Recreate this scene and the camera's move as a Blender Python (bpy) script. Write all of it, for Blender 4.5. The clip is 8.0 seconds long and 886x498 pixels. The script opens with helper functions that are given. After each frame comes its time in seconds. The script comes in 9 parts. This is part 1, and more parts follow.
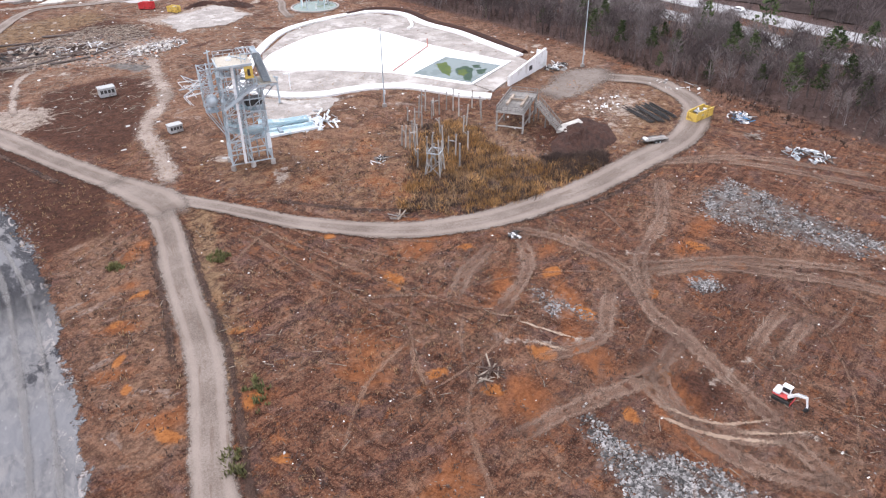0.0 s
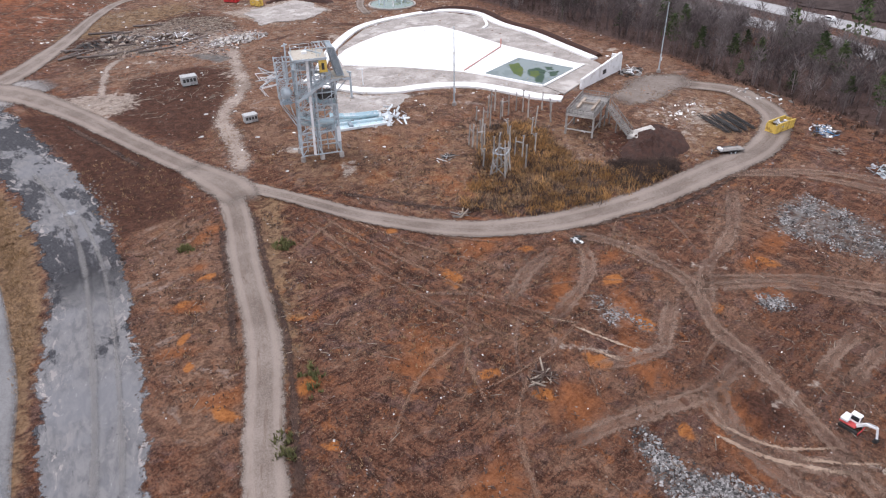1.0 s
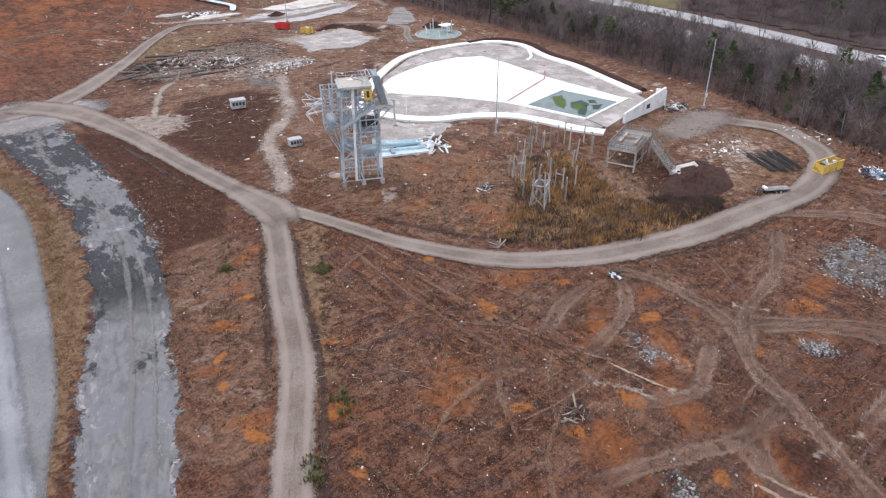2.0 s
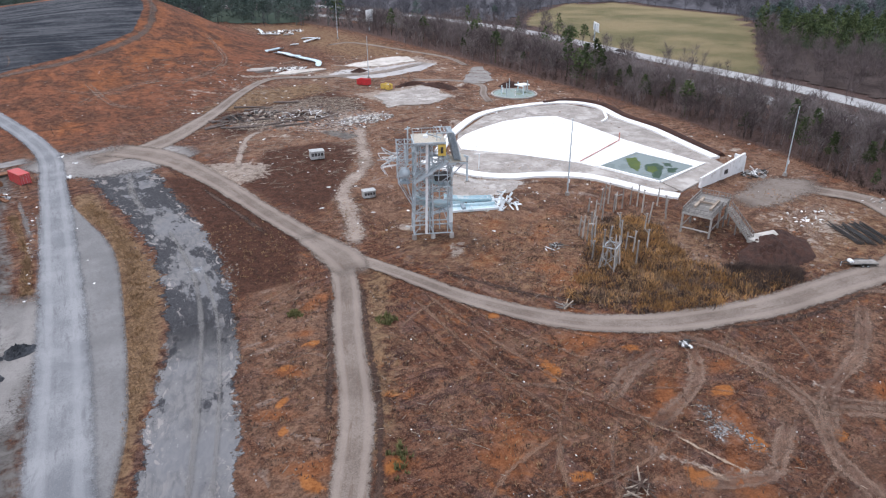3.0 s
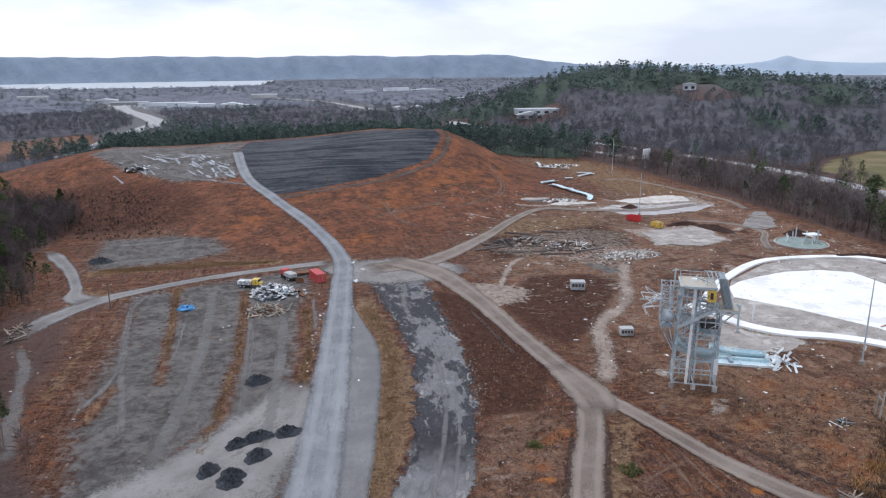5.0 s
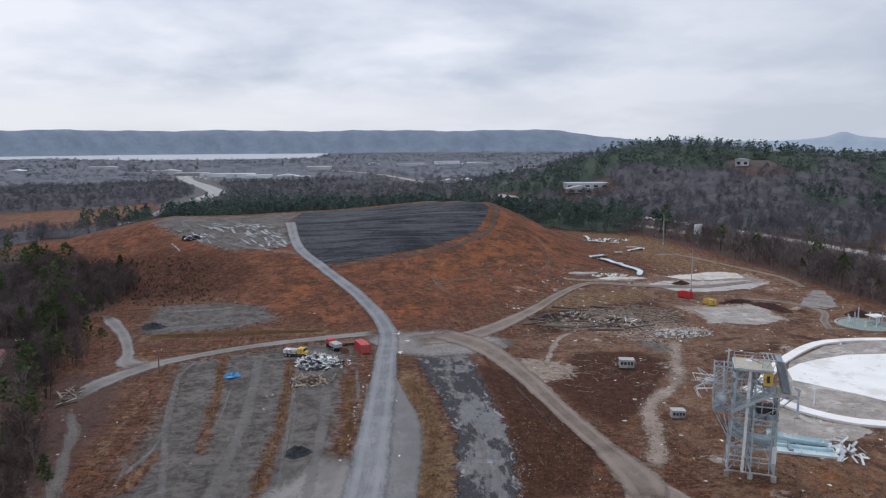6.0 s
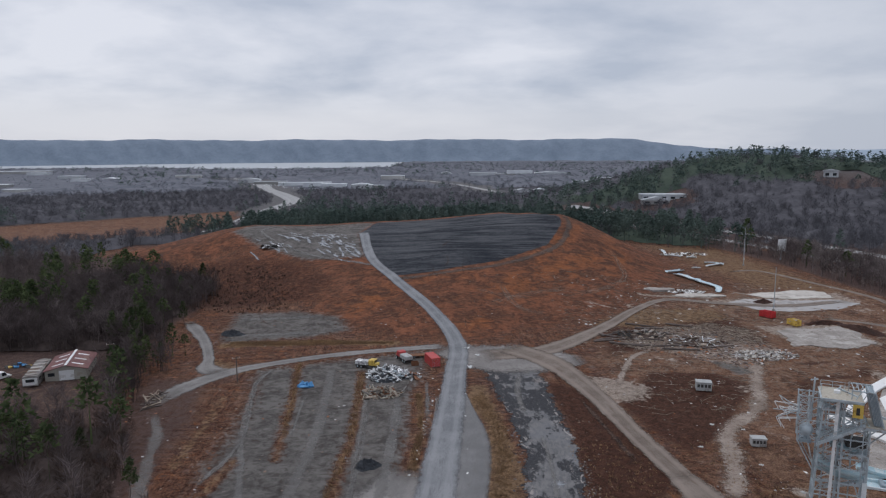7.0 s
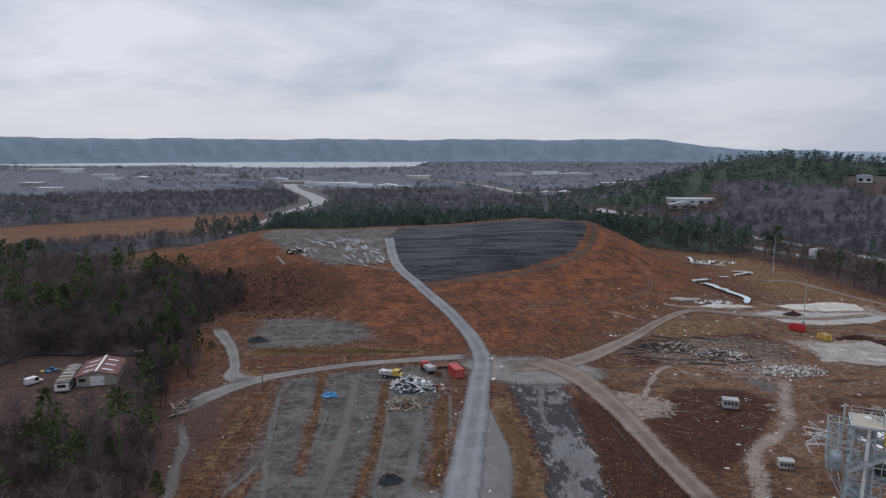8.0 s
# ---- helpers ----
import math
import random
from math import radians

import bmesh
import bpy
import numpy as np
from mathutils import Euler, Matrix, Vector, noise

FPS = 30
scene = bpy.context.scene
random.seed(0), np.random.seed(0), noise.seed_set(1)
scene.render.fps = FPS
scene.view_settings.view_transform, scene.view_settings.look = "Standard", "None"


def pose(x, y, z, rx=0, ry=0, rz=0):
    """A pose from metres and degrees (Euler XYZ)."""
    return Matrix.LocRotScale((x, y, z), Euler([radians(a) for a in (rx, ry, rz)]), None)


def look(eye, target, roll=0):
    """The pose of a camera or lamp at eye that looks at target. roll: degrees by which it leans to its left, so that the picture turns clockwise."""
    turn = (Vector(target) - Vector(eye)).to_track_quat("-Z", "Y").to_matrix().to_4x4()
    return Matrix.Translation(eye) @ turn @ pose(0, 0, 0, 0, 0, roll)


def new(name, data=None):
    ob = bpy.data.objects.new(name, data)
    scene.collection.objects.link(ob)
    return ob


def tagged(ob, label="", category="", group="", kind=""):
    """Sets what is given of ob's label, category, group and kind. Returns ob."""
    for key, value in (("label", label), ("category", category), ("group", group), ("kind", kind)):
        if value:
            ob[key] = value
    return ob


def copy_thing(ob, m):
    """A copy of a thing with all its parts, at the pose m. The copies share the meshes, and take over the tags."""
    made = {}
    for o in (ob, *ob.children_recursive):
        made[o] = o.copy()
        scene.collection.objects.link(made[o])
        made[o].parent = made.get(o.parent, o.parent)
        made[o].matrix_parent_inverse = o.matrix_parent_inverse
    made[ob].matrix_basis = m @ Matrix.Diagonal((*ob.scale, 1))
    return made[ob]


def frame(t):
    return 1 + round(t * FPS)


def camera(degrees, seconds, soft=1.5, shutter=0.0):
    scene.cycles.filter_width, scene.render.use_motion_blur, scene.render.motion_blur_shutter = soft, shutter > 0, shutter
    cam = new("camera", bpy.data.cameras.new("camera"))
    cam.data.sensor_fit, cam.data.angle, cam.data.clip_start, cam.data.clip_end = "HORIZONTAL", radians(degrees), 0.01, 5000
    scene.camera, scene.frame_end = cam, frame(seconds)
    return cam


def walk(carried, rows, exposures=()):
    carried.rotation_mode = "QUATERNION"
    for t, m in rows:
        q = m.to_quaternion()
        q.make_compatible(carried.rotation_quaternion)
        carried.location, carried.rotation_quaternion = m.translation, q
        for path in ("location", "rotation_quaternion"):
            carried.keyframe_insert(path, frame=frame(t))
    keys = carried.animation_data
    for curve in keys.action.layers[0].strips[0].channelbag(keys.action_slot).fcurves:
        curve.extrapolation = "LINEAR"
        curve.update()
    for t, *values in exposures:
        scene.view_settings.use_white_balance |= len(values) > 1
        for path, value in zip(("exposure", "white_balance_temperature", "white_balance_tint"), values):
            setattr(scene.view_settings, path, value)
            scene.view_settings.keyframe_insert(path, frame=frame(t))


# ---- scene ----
cam = camera(64.98, 8.0, soft=1.2)
PATH = [
    (0, pose(-0.28, -0.35, 57.23, 57.736, 0.700, -50.028)),
    (0.2, pose(-0.26, -0.45, 57.18, 57.787, 0.739, -47.974)),
    (0.5, pose(-0.22, -0.60, 57.10, 57.802, 0.711, -46.068)),
    (0.7, pose(-0.14, -0.65, 57.09, 57.782, 0.725, -45.107)),
    (1, pose(-0.01, -0.73, 57.08, 57.824, 0.666, -43.856)),
    (1.2, pose(0.01, -0.73, 57.16, 57.956, 0.579, -43.114)),
    (2.3, pose(0.14, -0.74, 57.60, 61.136, 0.259, -38.766)),
    (2.5, pose(0.17, -0.74, 57.68, 61.943, 0.248, -37.801)),
    (2.8, pose(0.17, -0.65, 57.72, 63.481, 0.254, -35.811)),
    (3, pose(0.18, -0.59, 57.74, 64.519, 0.251, -33.856)),
    (3.2, pose(0.25, -0.54, 57.79, 65.542, 0.361, -31.922)),
    (3.5, pose(0.36, -0.45, 57.85, 67.101, 0.313, -29.255)),
    (3.7, pose(0.38, -0.43, 57.87, 68.162, 0.342, -28.363)),
    (4, pose(0.41, -0.39, 57.91, 69.741, 0.270, -27.204)),
    (4.2, pose(0.25, -0.23, 57.95, 70.818, 0.084, -26.488)),
    (4.5, pose(0.00, 0.00, 58.00, 72.418, 0.250, -23.804)),
    (4.7, pose(0.09, 0.12, 58.00, 73.522, 0.497, -18.337)),
    (4.8, pose(0.13, 0.18, 58.00, 74.091, 0.584, -15.759)),
    (5, pose(0.22, 0.30, 57.99, 75.202, 0.522, -11.890)),
    (5.2, pose(0.48, 0.48, 57.91, 76.275, 0.561, -9.584)),
    (6.3, pose(0.86, 0.53, 58.77, 81.736, 0.283, -7.750)),
    (6.5, pose(0.75, 0.48, 59.13, 81.738, 0.233, -7.736)),
    (6.7, pose(0.77, 0.53, 59.48, 81.780, 0.291, -5.779)),
    (6.8, pose(0.78, 0.56, 59.65, 81.815, 0.369, -3.217)),
    (7, pose(0.79, 0.60, 60.00, 81.812, 0.294, -1.883)),
    (7.2, pose(0.83, 0.65, 60.59, 81.811, 0.340, -0.782)),
    (7.5, pose(0.88, 0.73, 61.47, 81.787, 0.220, 0.149)),
    (7.7, pose(0.85, 0.82, 62.22, 81.742, 0.140, 0.173)),
    (8, pose(0.80, 0.97, 63.34, 81.759, -0.000, 0.209)),
]
walk(cam, PATH, exposures=((0.0, 1.02, 6300, 18), (0.3, 0.92, 6300, 18), (0.7, 0.72, 6300, 18), (1.0, 0.66, 6300, 18), (2.5, 0.62, 6100, 15), (3.5, 0.56, 6000, 14), (4.0, 0.52, 5900, 13), (4.5, 0.36, 5850, 13), (5.2, 0.2, 6000, 13), (6.5, -0.32, 6100, 13), (8.0, -0.40, 6100, 13)))

# ---- world, sun, exposure ----
world = bpy.data.worlds.new("overcast_sky")
scene.world = world
world.use_nodes = True
wt = world.node_tree
wt.nodes.clear()
w_out = wt.nodes.new("ShaderNodeOutputWorld")
w_bg = wt.nodes.new("ShaderNodeBackground")
w_sky = wt.nodes.new("ShaderNodeTexSky")
w_sky.sky_type = "NISHITA"
w_sky.sun_disc = False
w_sky.sun_elevation = radians(38)
w_sky.sun_rotation = radians(-20)
w_co = wt.nodes.new("ShaderNodeTexCoord")
w_sep = wt.nodes.new("ShaderNodeSeparateXYZ")
wt.links.new(w_co.outputs["Generated"], w_sep.inputs[0])


def wmath(op, a, b=None, clamp=False):
    n = wt.nodes.new("ShaderNodeMath")
    n.operation, n.use_clamp = op, clamp
    for k, v in enumerate((a, b)):
        if v is None:
            continue
        if isinstance(v, (int, float)):
            n.inputs[k].default_value = v
        else:
            wt.links.new(v, n.inputs[k])
    return n.outputs[0]


# cloud layer seen in perspective: direction divided by its height
w_up = wmath("ADD", wmath("MAXIMUM", w_sep.outputs[2], 0.0), 0.22)
w_comb = wt.nodes.new("ShaderNodeCombineXYZ")
wt.links.new(wmath("DIVIDE", w_sep.outputs[0], w_up), w_comb.inputs[0])
wt.links.new(wmath("DIVIDE", w_sep.outputs[1], w_up), w_comb.inputs[1])
w_n = wt.nodes.new("ShaderNodeTexNoise")
w_n.inputs["Scale"].default_value = 1.0
w_n.inputs["Detail"].default_value = 9
w_n.inputs["Roughness"].default_value = 0.52
w_n.inputs["Distortion"].default_value = 0.12
wt.links.new(w_comb.outputs[0], w_n.inputs["Vector"])
w_ramp = wt.nodes.new("ShaderNodeValToRGB")
w_ramp.color_ramp.elements[0].position = 0.40
w_ramp.color_ramp.elements[0].color = (0.565, 0.615, 0.69, 1)
w_ramp.color_ramp.elements[1].position = 0.60
w_ramp.color_ramp.elements[1].color = (0.90, 0.91, 0.93, 1)
wt.links.new(w_n.outputs[0], w_ramp.inputs[0])
# brighter clear band low over the horizon
w_band = wt.nodes.new("ShaderNodeMapRange")
w_band.inputs[1].default_value, w_band.inputs[2].default_value = 0.045, 0.085
w_band.inputs[3].default_value, w_band.inputs[4].default_value = 0.8, 0.0
wt.links.new(w_sep.outputs[2], w_band.inputs[0])
w_mixb = wt.nodes.new("ShaderNodeMix")
w_mixb.data_type = "RGBA"
w_mixb.inputs[7].default_value = (0.82, 0.83, 0.845, 1)
w_east = wt.nodes.new("ShaderNodeMapRange")
w_east.inputs[1].default_value, w_east.inputs[2].default_value = 0.1, 0.5
w_east.inputs[3].default_value, w_east.inputs[4].default_value = 1.0, 0.45
wt.links.new(w_sep.outputs[0], w_east.inputs[0])
wt.links.new(wmath("MULTIPLY", w_band.outputs[0], w_east.outputs[0]), w_mixb.inputs[0])
wt.links.new(w_ramp.outputs[0], w_mixb.inputs[6])
w_skys = wt.nodes.new("ShaderNodeMix")
w_skys.data_type, w_skys.blend_type = "RGBA", "MULTIPLY"
w_skys.inputs[0].default_value = 1
w_skys.inputs[7].default_value = (0.08, 0.08, 0.08, 1)
wt.links.new(w_sky.outputs[0], w_skys.inputs[6])
w_fin = wt.nodes.new("ShaderNodeMix")
w_fin.data_type = "RGBA"
w_fin.inputs[0].default_value = 0.93
wt.links.new(w_skys.outputs[2], w_fin.inputs[6])
w_tint = wt.nodes.new("ShaderNodeMix")
w_tint.data_type = "RGBA"
w_tint.inputs[7].default_value = (0.50, 0.545, 0.605, 1)
w_grad = wt.nodes.new("ShaderNodeMapRange")
w_grad.inputs[1].default_value, w_grad.inputs[2].default_value = 0.15, 0.75
w_grad.inputs[3].default_value, w_grad.inputs[4].default_value = 0.0, 0.6
wt.links.new(w_sep.outputs[0], w_grad.inputs[0])
wt.links.new(w_grad.outputs[0], w_tint.inputs[0])
wt.links.new(w_mixb.outputs[2], w_tint.inputs[6])
wt.links.new(w_tint.outputs[2], w_fin.inputs[7])
wt.links.new(w_fin.outputs[2], w_bg.inputs[0])
w_bg.inputs[1].default_value = 1.08
wt.links.new(w_bg.outputs[0], w_out.inputs[0])

sun_data = bpy.data.lights.new("sun", "SUN")
sun_data.energy, sun_data.angle, sun_data.color = 1.15, radians(40), (1.0, 0.96, 0.9)
sun = new("sun", sun_data)
sun.matrix_world = look((0, 0, 300), (60, -140, 0))

# ---- materials ----


class Nodes:
    """A node material under construction."""

    def __init__(self, name, rough=0.9, metal=0.0):
        self.mat = bpy.data.materials.new(name)
        self.mat.use_nodes = True
        self.t = self.mat.node_tree
        self.b = self.t.nodes["Principled BSDF"]
        self.b.inputs["Roughness"].default_value = rough
        self.b.inputs["Metallic"].default_value = metal
        self.b.inputs["Specular IOR Level"].default_value = 0.3
        self.co = self.t.nodes.new("ShaderNodeTexCoord").outputs["Object"]

    def put(self, v, socket):
        if isinstance(v, (int, float)):
            socket.default_value = v
        elif isinstance(v, (tuple, list)):
            socket.default_value = (*v, 1) if len(v) == 3 and len(socket.default_value) == 4 else v
        else:
            self.t.links.new(v, socket)

    def noise(self, scale, detail=3, rough=0.6, vec=None, dist=0.0):
        n = self.t.nodes.new("ShaderNodeTexNoise")
        n.inputs["Scale"].default_value = scale
        n.inputs["Detail"].default_value = detail
        n.inputs["Roughness"].default_value = rough
        n.inputs["Distortion"].default_value = dist
        self.t.links.new(vec or self.co, n.inputs["Vector"])
        return n.outputs[0]

    def math(self, op, a, b=0.0, c=0.0, clamp=False):
        n = self.t.nodes.new("ShaderNodeMath")
        n.operation, n.use_clamp = op, clamp
        self.put(a, n.inputs[0]), self.put(b, n.inputs[1]), self.put(c, n.inputs[2])
        return n.outputs[0]

    def ramp(self, v, lo, hi, a=0.0, b=1.0):
        n = self.t.nodes.new("ShaderNodeMapRange")
        n.interpolation_type = "SMOOTHSTEP"
        self.put(v, n.inputs[0])
        n.inputs[1].default_value, n.inputs[2].default_value = lo, hi
        n.inputs[3].default_value, n.inputs[4].default_value = a, b
        return n.outputs[0]

    def mix(self, f, a, b):
        n = self.t.nodes.new("ShaderNodeMix")
        n.data_type = "RGBA"
        self.put(f, n.inputs[0]), self.put(a, n.inputs[6]), self.put(b, n.inputs[7])
        return n.outputs[2]

    def attr(self, name):
        n = self.t.nodes.new("ShaderNodeAttribute")
        n.attribute_name = name
        s = self.t.nodes.new("ShaderNodeSeparateXYZ")
        self.t.links.new(n.outputs["Vector"], s.inputs[0])
        return s.outputs

    def stretch(self, sx, sy, sz, rz=0.0):
        n = self.t.nodes.new("ShaderNodeMapping")
        n.inputs["Scale"].default_value = (sx, sy, sz)
        n.inputs["Rotation"].default_value = (0, 0, rz)
        self.t.links.new(self.co, n.inputs["Vector"])
        return n.outputs[0]

    def island(self):
        return self.t.nodes.new("ShaderNodeNewGeometry").outputs["Random Per Island"]

    def chance(self):
        return self.t.nodes.new("ShaderNodeObjectInfo").outputs["Random"]

    def bump(self, v, strength, far=0.05):
        n = self.t.nodes.new("ShaderNodeBump")
        n.inputs["Strength"].default_value = strength
        n.inputs["Distance"].default_value = far
        self.put(v, n.inputs["Height"])
        self.t.links.new(n.outputs[0], self.b.inputs["Normal"])

    def colour(self, v):
        self.put(v, self.b.inputs["Base Color"])
        return self.mat

    def fade(self, f):
        """Let the surface thin out where f falls to 0."""
        tr = self.t.nodes.new("ShaderNodeBsdfTransparent")
        m = self.t.nodes.new("ShaderNodeMixShader")
        self.put(f, m.inputs[0])
        self.t.links.new(tr.outputs[0], m.inputs[1])
        self.t.links.new(self.b.outputs[0], m.inputs[2])
        self.t.links.new(m.outputs[0], self.t.nodes["Material Output"].inputs[0])


def surf(name, c1, c2, s1=0.5, s2=6.0, rough=0.85, metal=0.0, bump=0.2, far=0.02, c3=None, s3=0.2, rand=0.0, isl=0.0):
    """A plain two-scale surface: grain over stains, with a third colour in patches."""
    m = Nodes(name, rough, metal)
    a, b = m.noise(s1, 4), m.noise(s2, 3, 0.7)
    f = m.ramp(m.math("ADD", m.math("MULTIPLY", a, 0.6), m.math("MULTIPLY", b, 0.4)), 0.34, 0.66)
    col = m.mix(f, c1, c2)
    if c3:
        col = m.mix(m.ramp(m.noise(s3, 5, 0.65), 0.52, 0.64), col, c3)
    for amount, source in ((rand, m.chance), (isl, m.island)):
        if amount:
            h = m.t.nodes.new("ShaderNodeHueSaturation")
            m.put(m.ramp(source(), 0, 1, 1 - amount, 1 + amount), h.inputs["Value"])
            m.put(col, h.inputs["Color"])
            col = h.outputs[0]
    if bump:
        m.bump(b, bump, far)
    m.put(m.ramp(a, 0.3, 0.7, max(0.05, rough - 0.1), min(1, rough + 0.1)), m.b.inputs["Roughness"])
    return m.colour(col)


def leafy(name, c1, c2, s1=0.05, isl=0.2, rand=0.0, thin=0.45):
    """Twigs and needles: thin enough that light comes through them from behind."""
    m = Nodes(name, 0.95)
    m.b.inputs["Specular IOR Level"].default_value = 0.1
    col = m.mix(m.ramp(m.noise(s1, 4), 0.35, 0.65), c1, c2)
    for amount, source in ((rand, m.chance), (isl, m.island)):
        if amount:
            h = m.t.nodes.new("ShaderNodeHueSaturation")
            m.put(m.ramp(source(), 0, 1, 1 - amount, 1 + amount), h.inputs["Value"])
            m.put(col, h.inputs["Color"])
            col = h.outputs[0]
    tr = m.t.nodes.new("ShaderNodeBsdfTranslucent")
    m.put(col, tr.inputs["Color"])
    mx = m.t.nodes.new("ShaderNodeMixShader")
    mx.inputs[0].default_value = thin
    m.t.links.new(m.b.outputs[0], mx.inputs[1])
    m.t.links.new(tr.outputs[0], mx.inputs[2])
    m.t.links.new(mx.outputs[0], m.t.nodes["Material Output"].inputs[0])
    return m.colour(col)


def canopy_mat(name, bare1, bare2, pine1, pine2, scale):
    """The closed roof of a wood seen from far off; 'grove' holds the share of pines."""
    m = Nodes(name, 1.0)
    m.b.inputs["Specular IOR Level"].default_value = 0.05
    g = m.attr("grove")[0]
    f = m.ramp(m.math("ADD", m.math("MULTIPLY", m.noise(scale, 5, 0.7), 0.6), m.math("MULTIPLY", m.noise(scale * 5, 4, 0.75), 0.4)), 0.36, 0.64)
    return m.colour(m.mix(m.ramp(m.math("ADD", g, m.math("MULTIPLY", m.math("SUBTRACT", m.noise(scale * 2, 4), 0.5), 0.8)), 0.4, 0.6), m.mix(f, bare1, bare2), m.mix(f, pine1, pine2)))


def ribbon_mat(name, c1, c2, c3, edge=0.55, ruts=0.0, rough=0.9, streak=0.0, worn=0.35, spec=0.3, most=1.0, soft=0.3):
    """Trodden or paved strips that fray out at their edges; 'strip' holds across (-1 to 1) and along (metres)."""
    m = Nodes(name, rough)
    m.b.inputs["Specular IOR Level"].default_value = spec
    s = m.attr("strip")
    big, mid, fine = m.noise(0.12, 4), m.noise(0.9, 5, 0.65), m.noise(7, 4, 0.7)
    col = m.mix(m.ramp(m.math("ADD", m.math("MULTIPLY", big, 0.5), m.math("MULTIPLY", fine, 0.5)), 0.38, 0.62), c1, c2)
    if streak:
        cv = m.t.nodes.new("ShaderNodeCombineXYZ")
        m.put(m.math("MULTIPLY", s[0], 3.5), cv.inputs[0])
        m.put(m.math("MULTIPLY", s[1], 0.11), cv.inputs[1])
        lane = m.noise(1.6, 6, 0.7, cv.outputs[0], 0.6)
        mid = m.math("ADD", m.math("MULTIPLY", mid, 1 - streak), m.math("MULTIPLY", lane, streak))
    col = m.mix(m.ramp(mid, 0.50, 0.64, 0, 0.9), col, c3)
    col = m.mix(m.ramp(m.noise(2.6, 6, 0.78), 0.54, 0.66, 0, 0.55), col, tuple(v * 0.6 for v in c3))
    col = m.mix(m.ramp(m.noise(3.7, 5, 0.78), 0.58, 0.68, 0, 0.45), col, tuple(min(1, v * 1.35) for v in c2))
    off = m.math("ABSOLUTE", s[0])
    if ruts:
        # two wheel lines, paler and smoother
        w = m.math("ABSOLUTE", m.math("SUBTRACT", m.math("ADD", off, m.math("MULTIPLY", m.math("SUBTRACT", mid, 0.5), 0.2)), 0.42))
        col = m.mix(m.ramp(w, 0.05, 0.2, ruts, 0), col, tuple(min(1, v * 1.2) for v in c2))
    m.colour(col)
    m.bump(m.math("ADD", fine, mid), 0.4, 0.06)
    e = m.math("ADD", off, m.math("MULTIPLY", m.math("SUBTRACT", m.math("ADD", m.math("MULTIPLY", m.noise(0.13, 3), 0.45), m.math("MULTIPLY", m.noise(1.0, 5, 0.68), 0.55)), 0.5), worn * 2.4))
    e = m.math("ADD", e, m.math("MULTIPLY", m.math("SUBTRACT", m.noise(4.5, 5, 0.78), 0.5), worn * 1.5))
    if name == "wheel_ruts":
        # bare only along the two wheel lines
        e = m.math("MULTIPLY", m.math("ABSOLUTE", m.math("SUBTRACT", e, 0.55)), 2.4)
    m.fade(m.math("MULTIPLY", m.ramp(e, edge, edge + soft, most, 0), s[2]))
    return m.mat


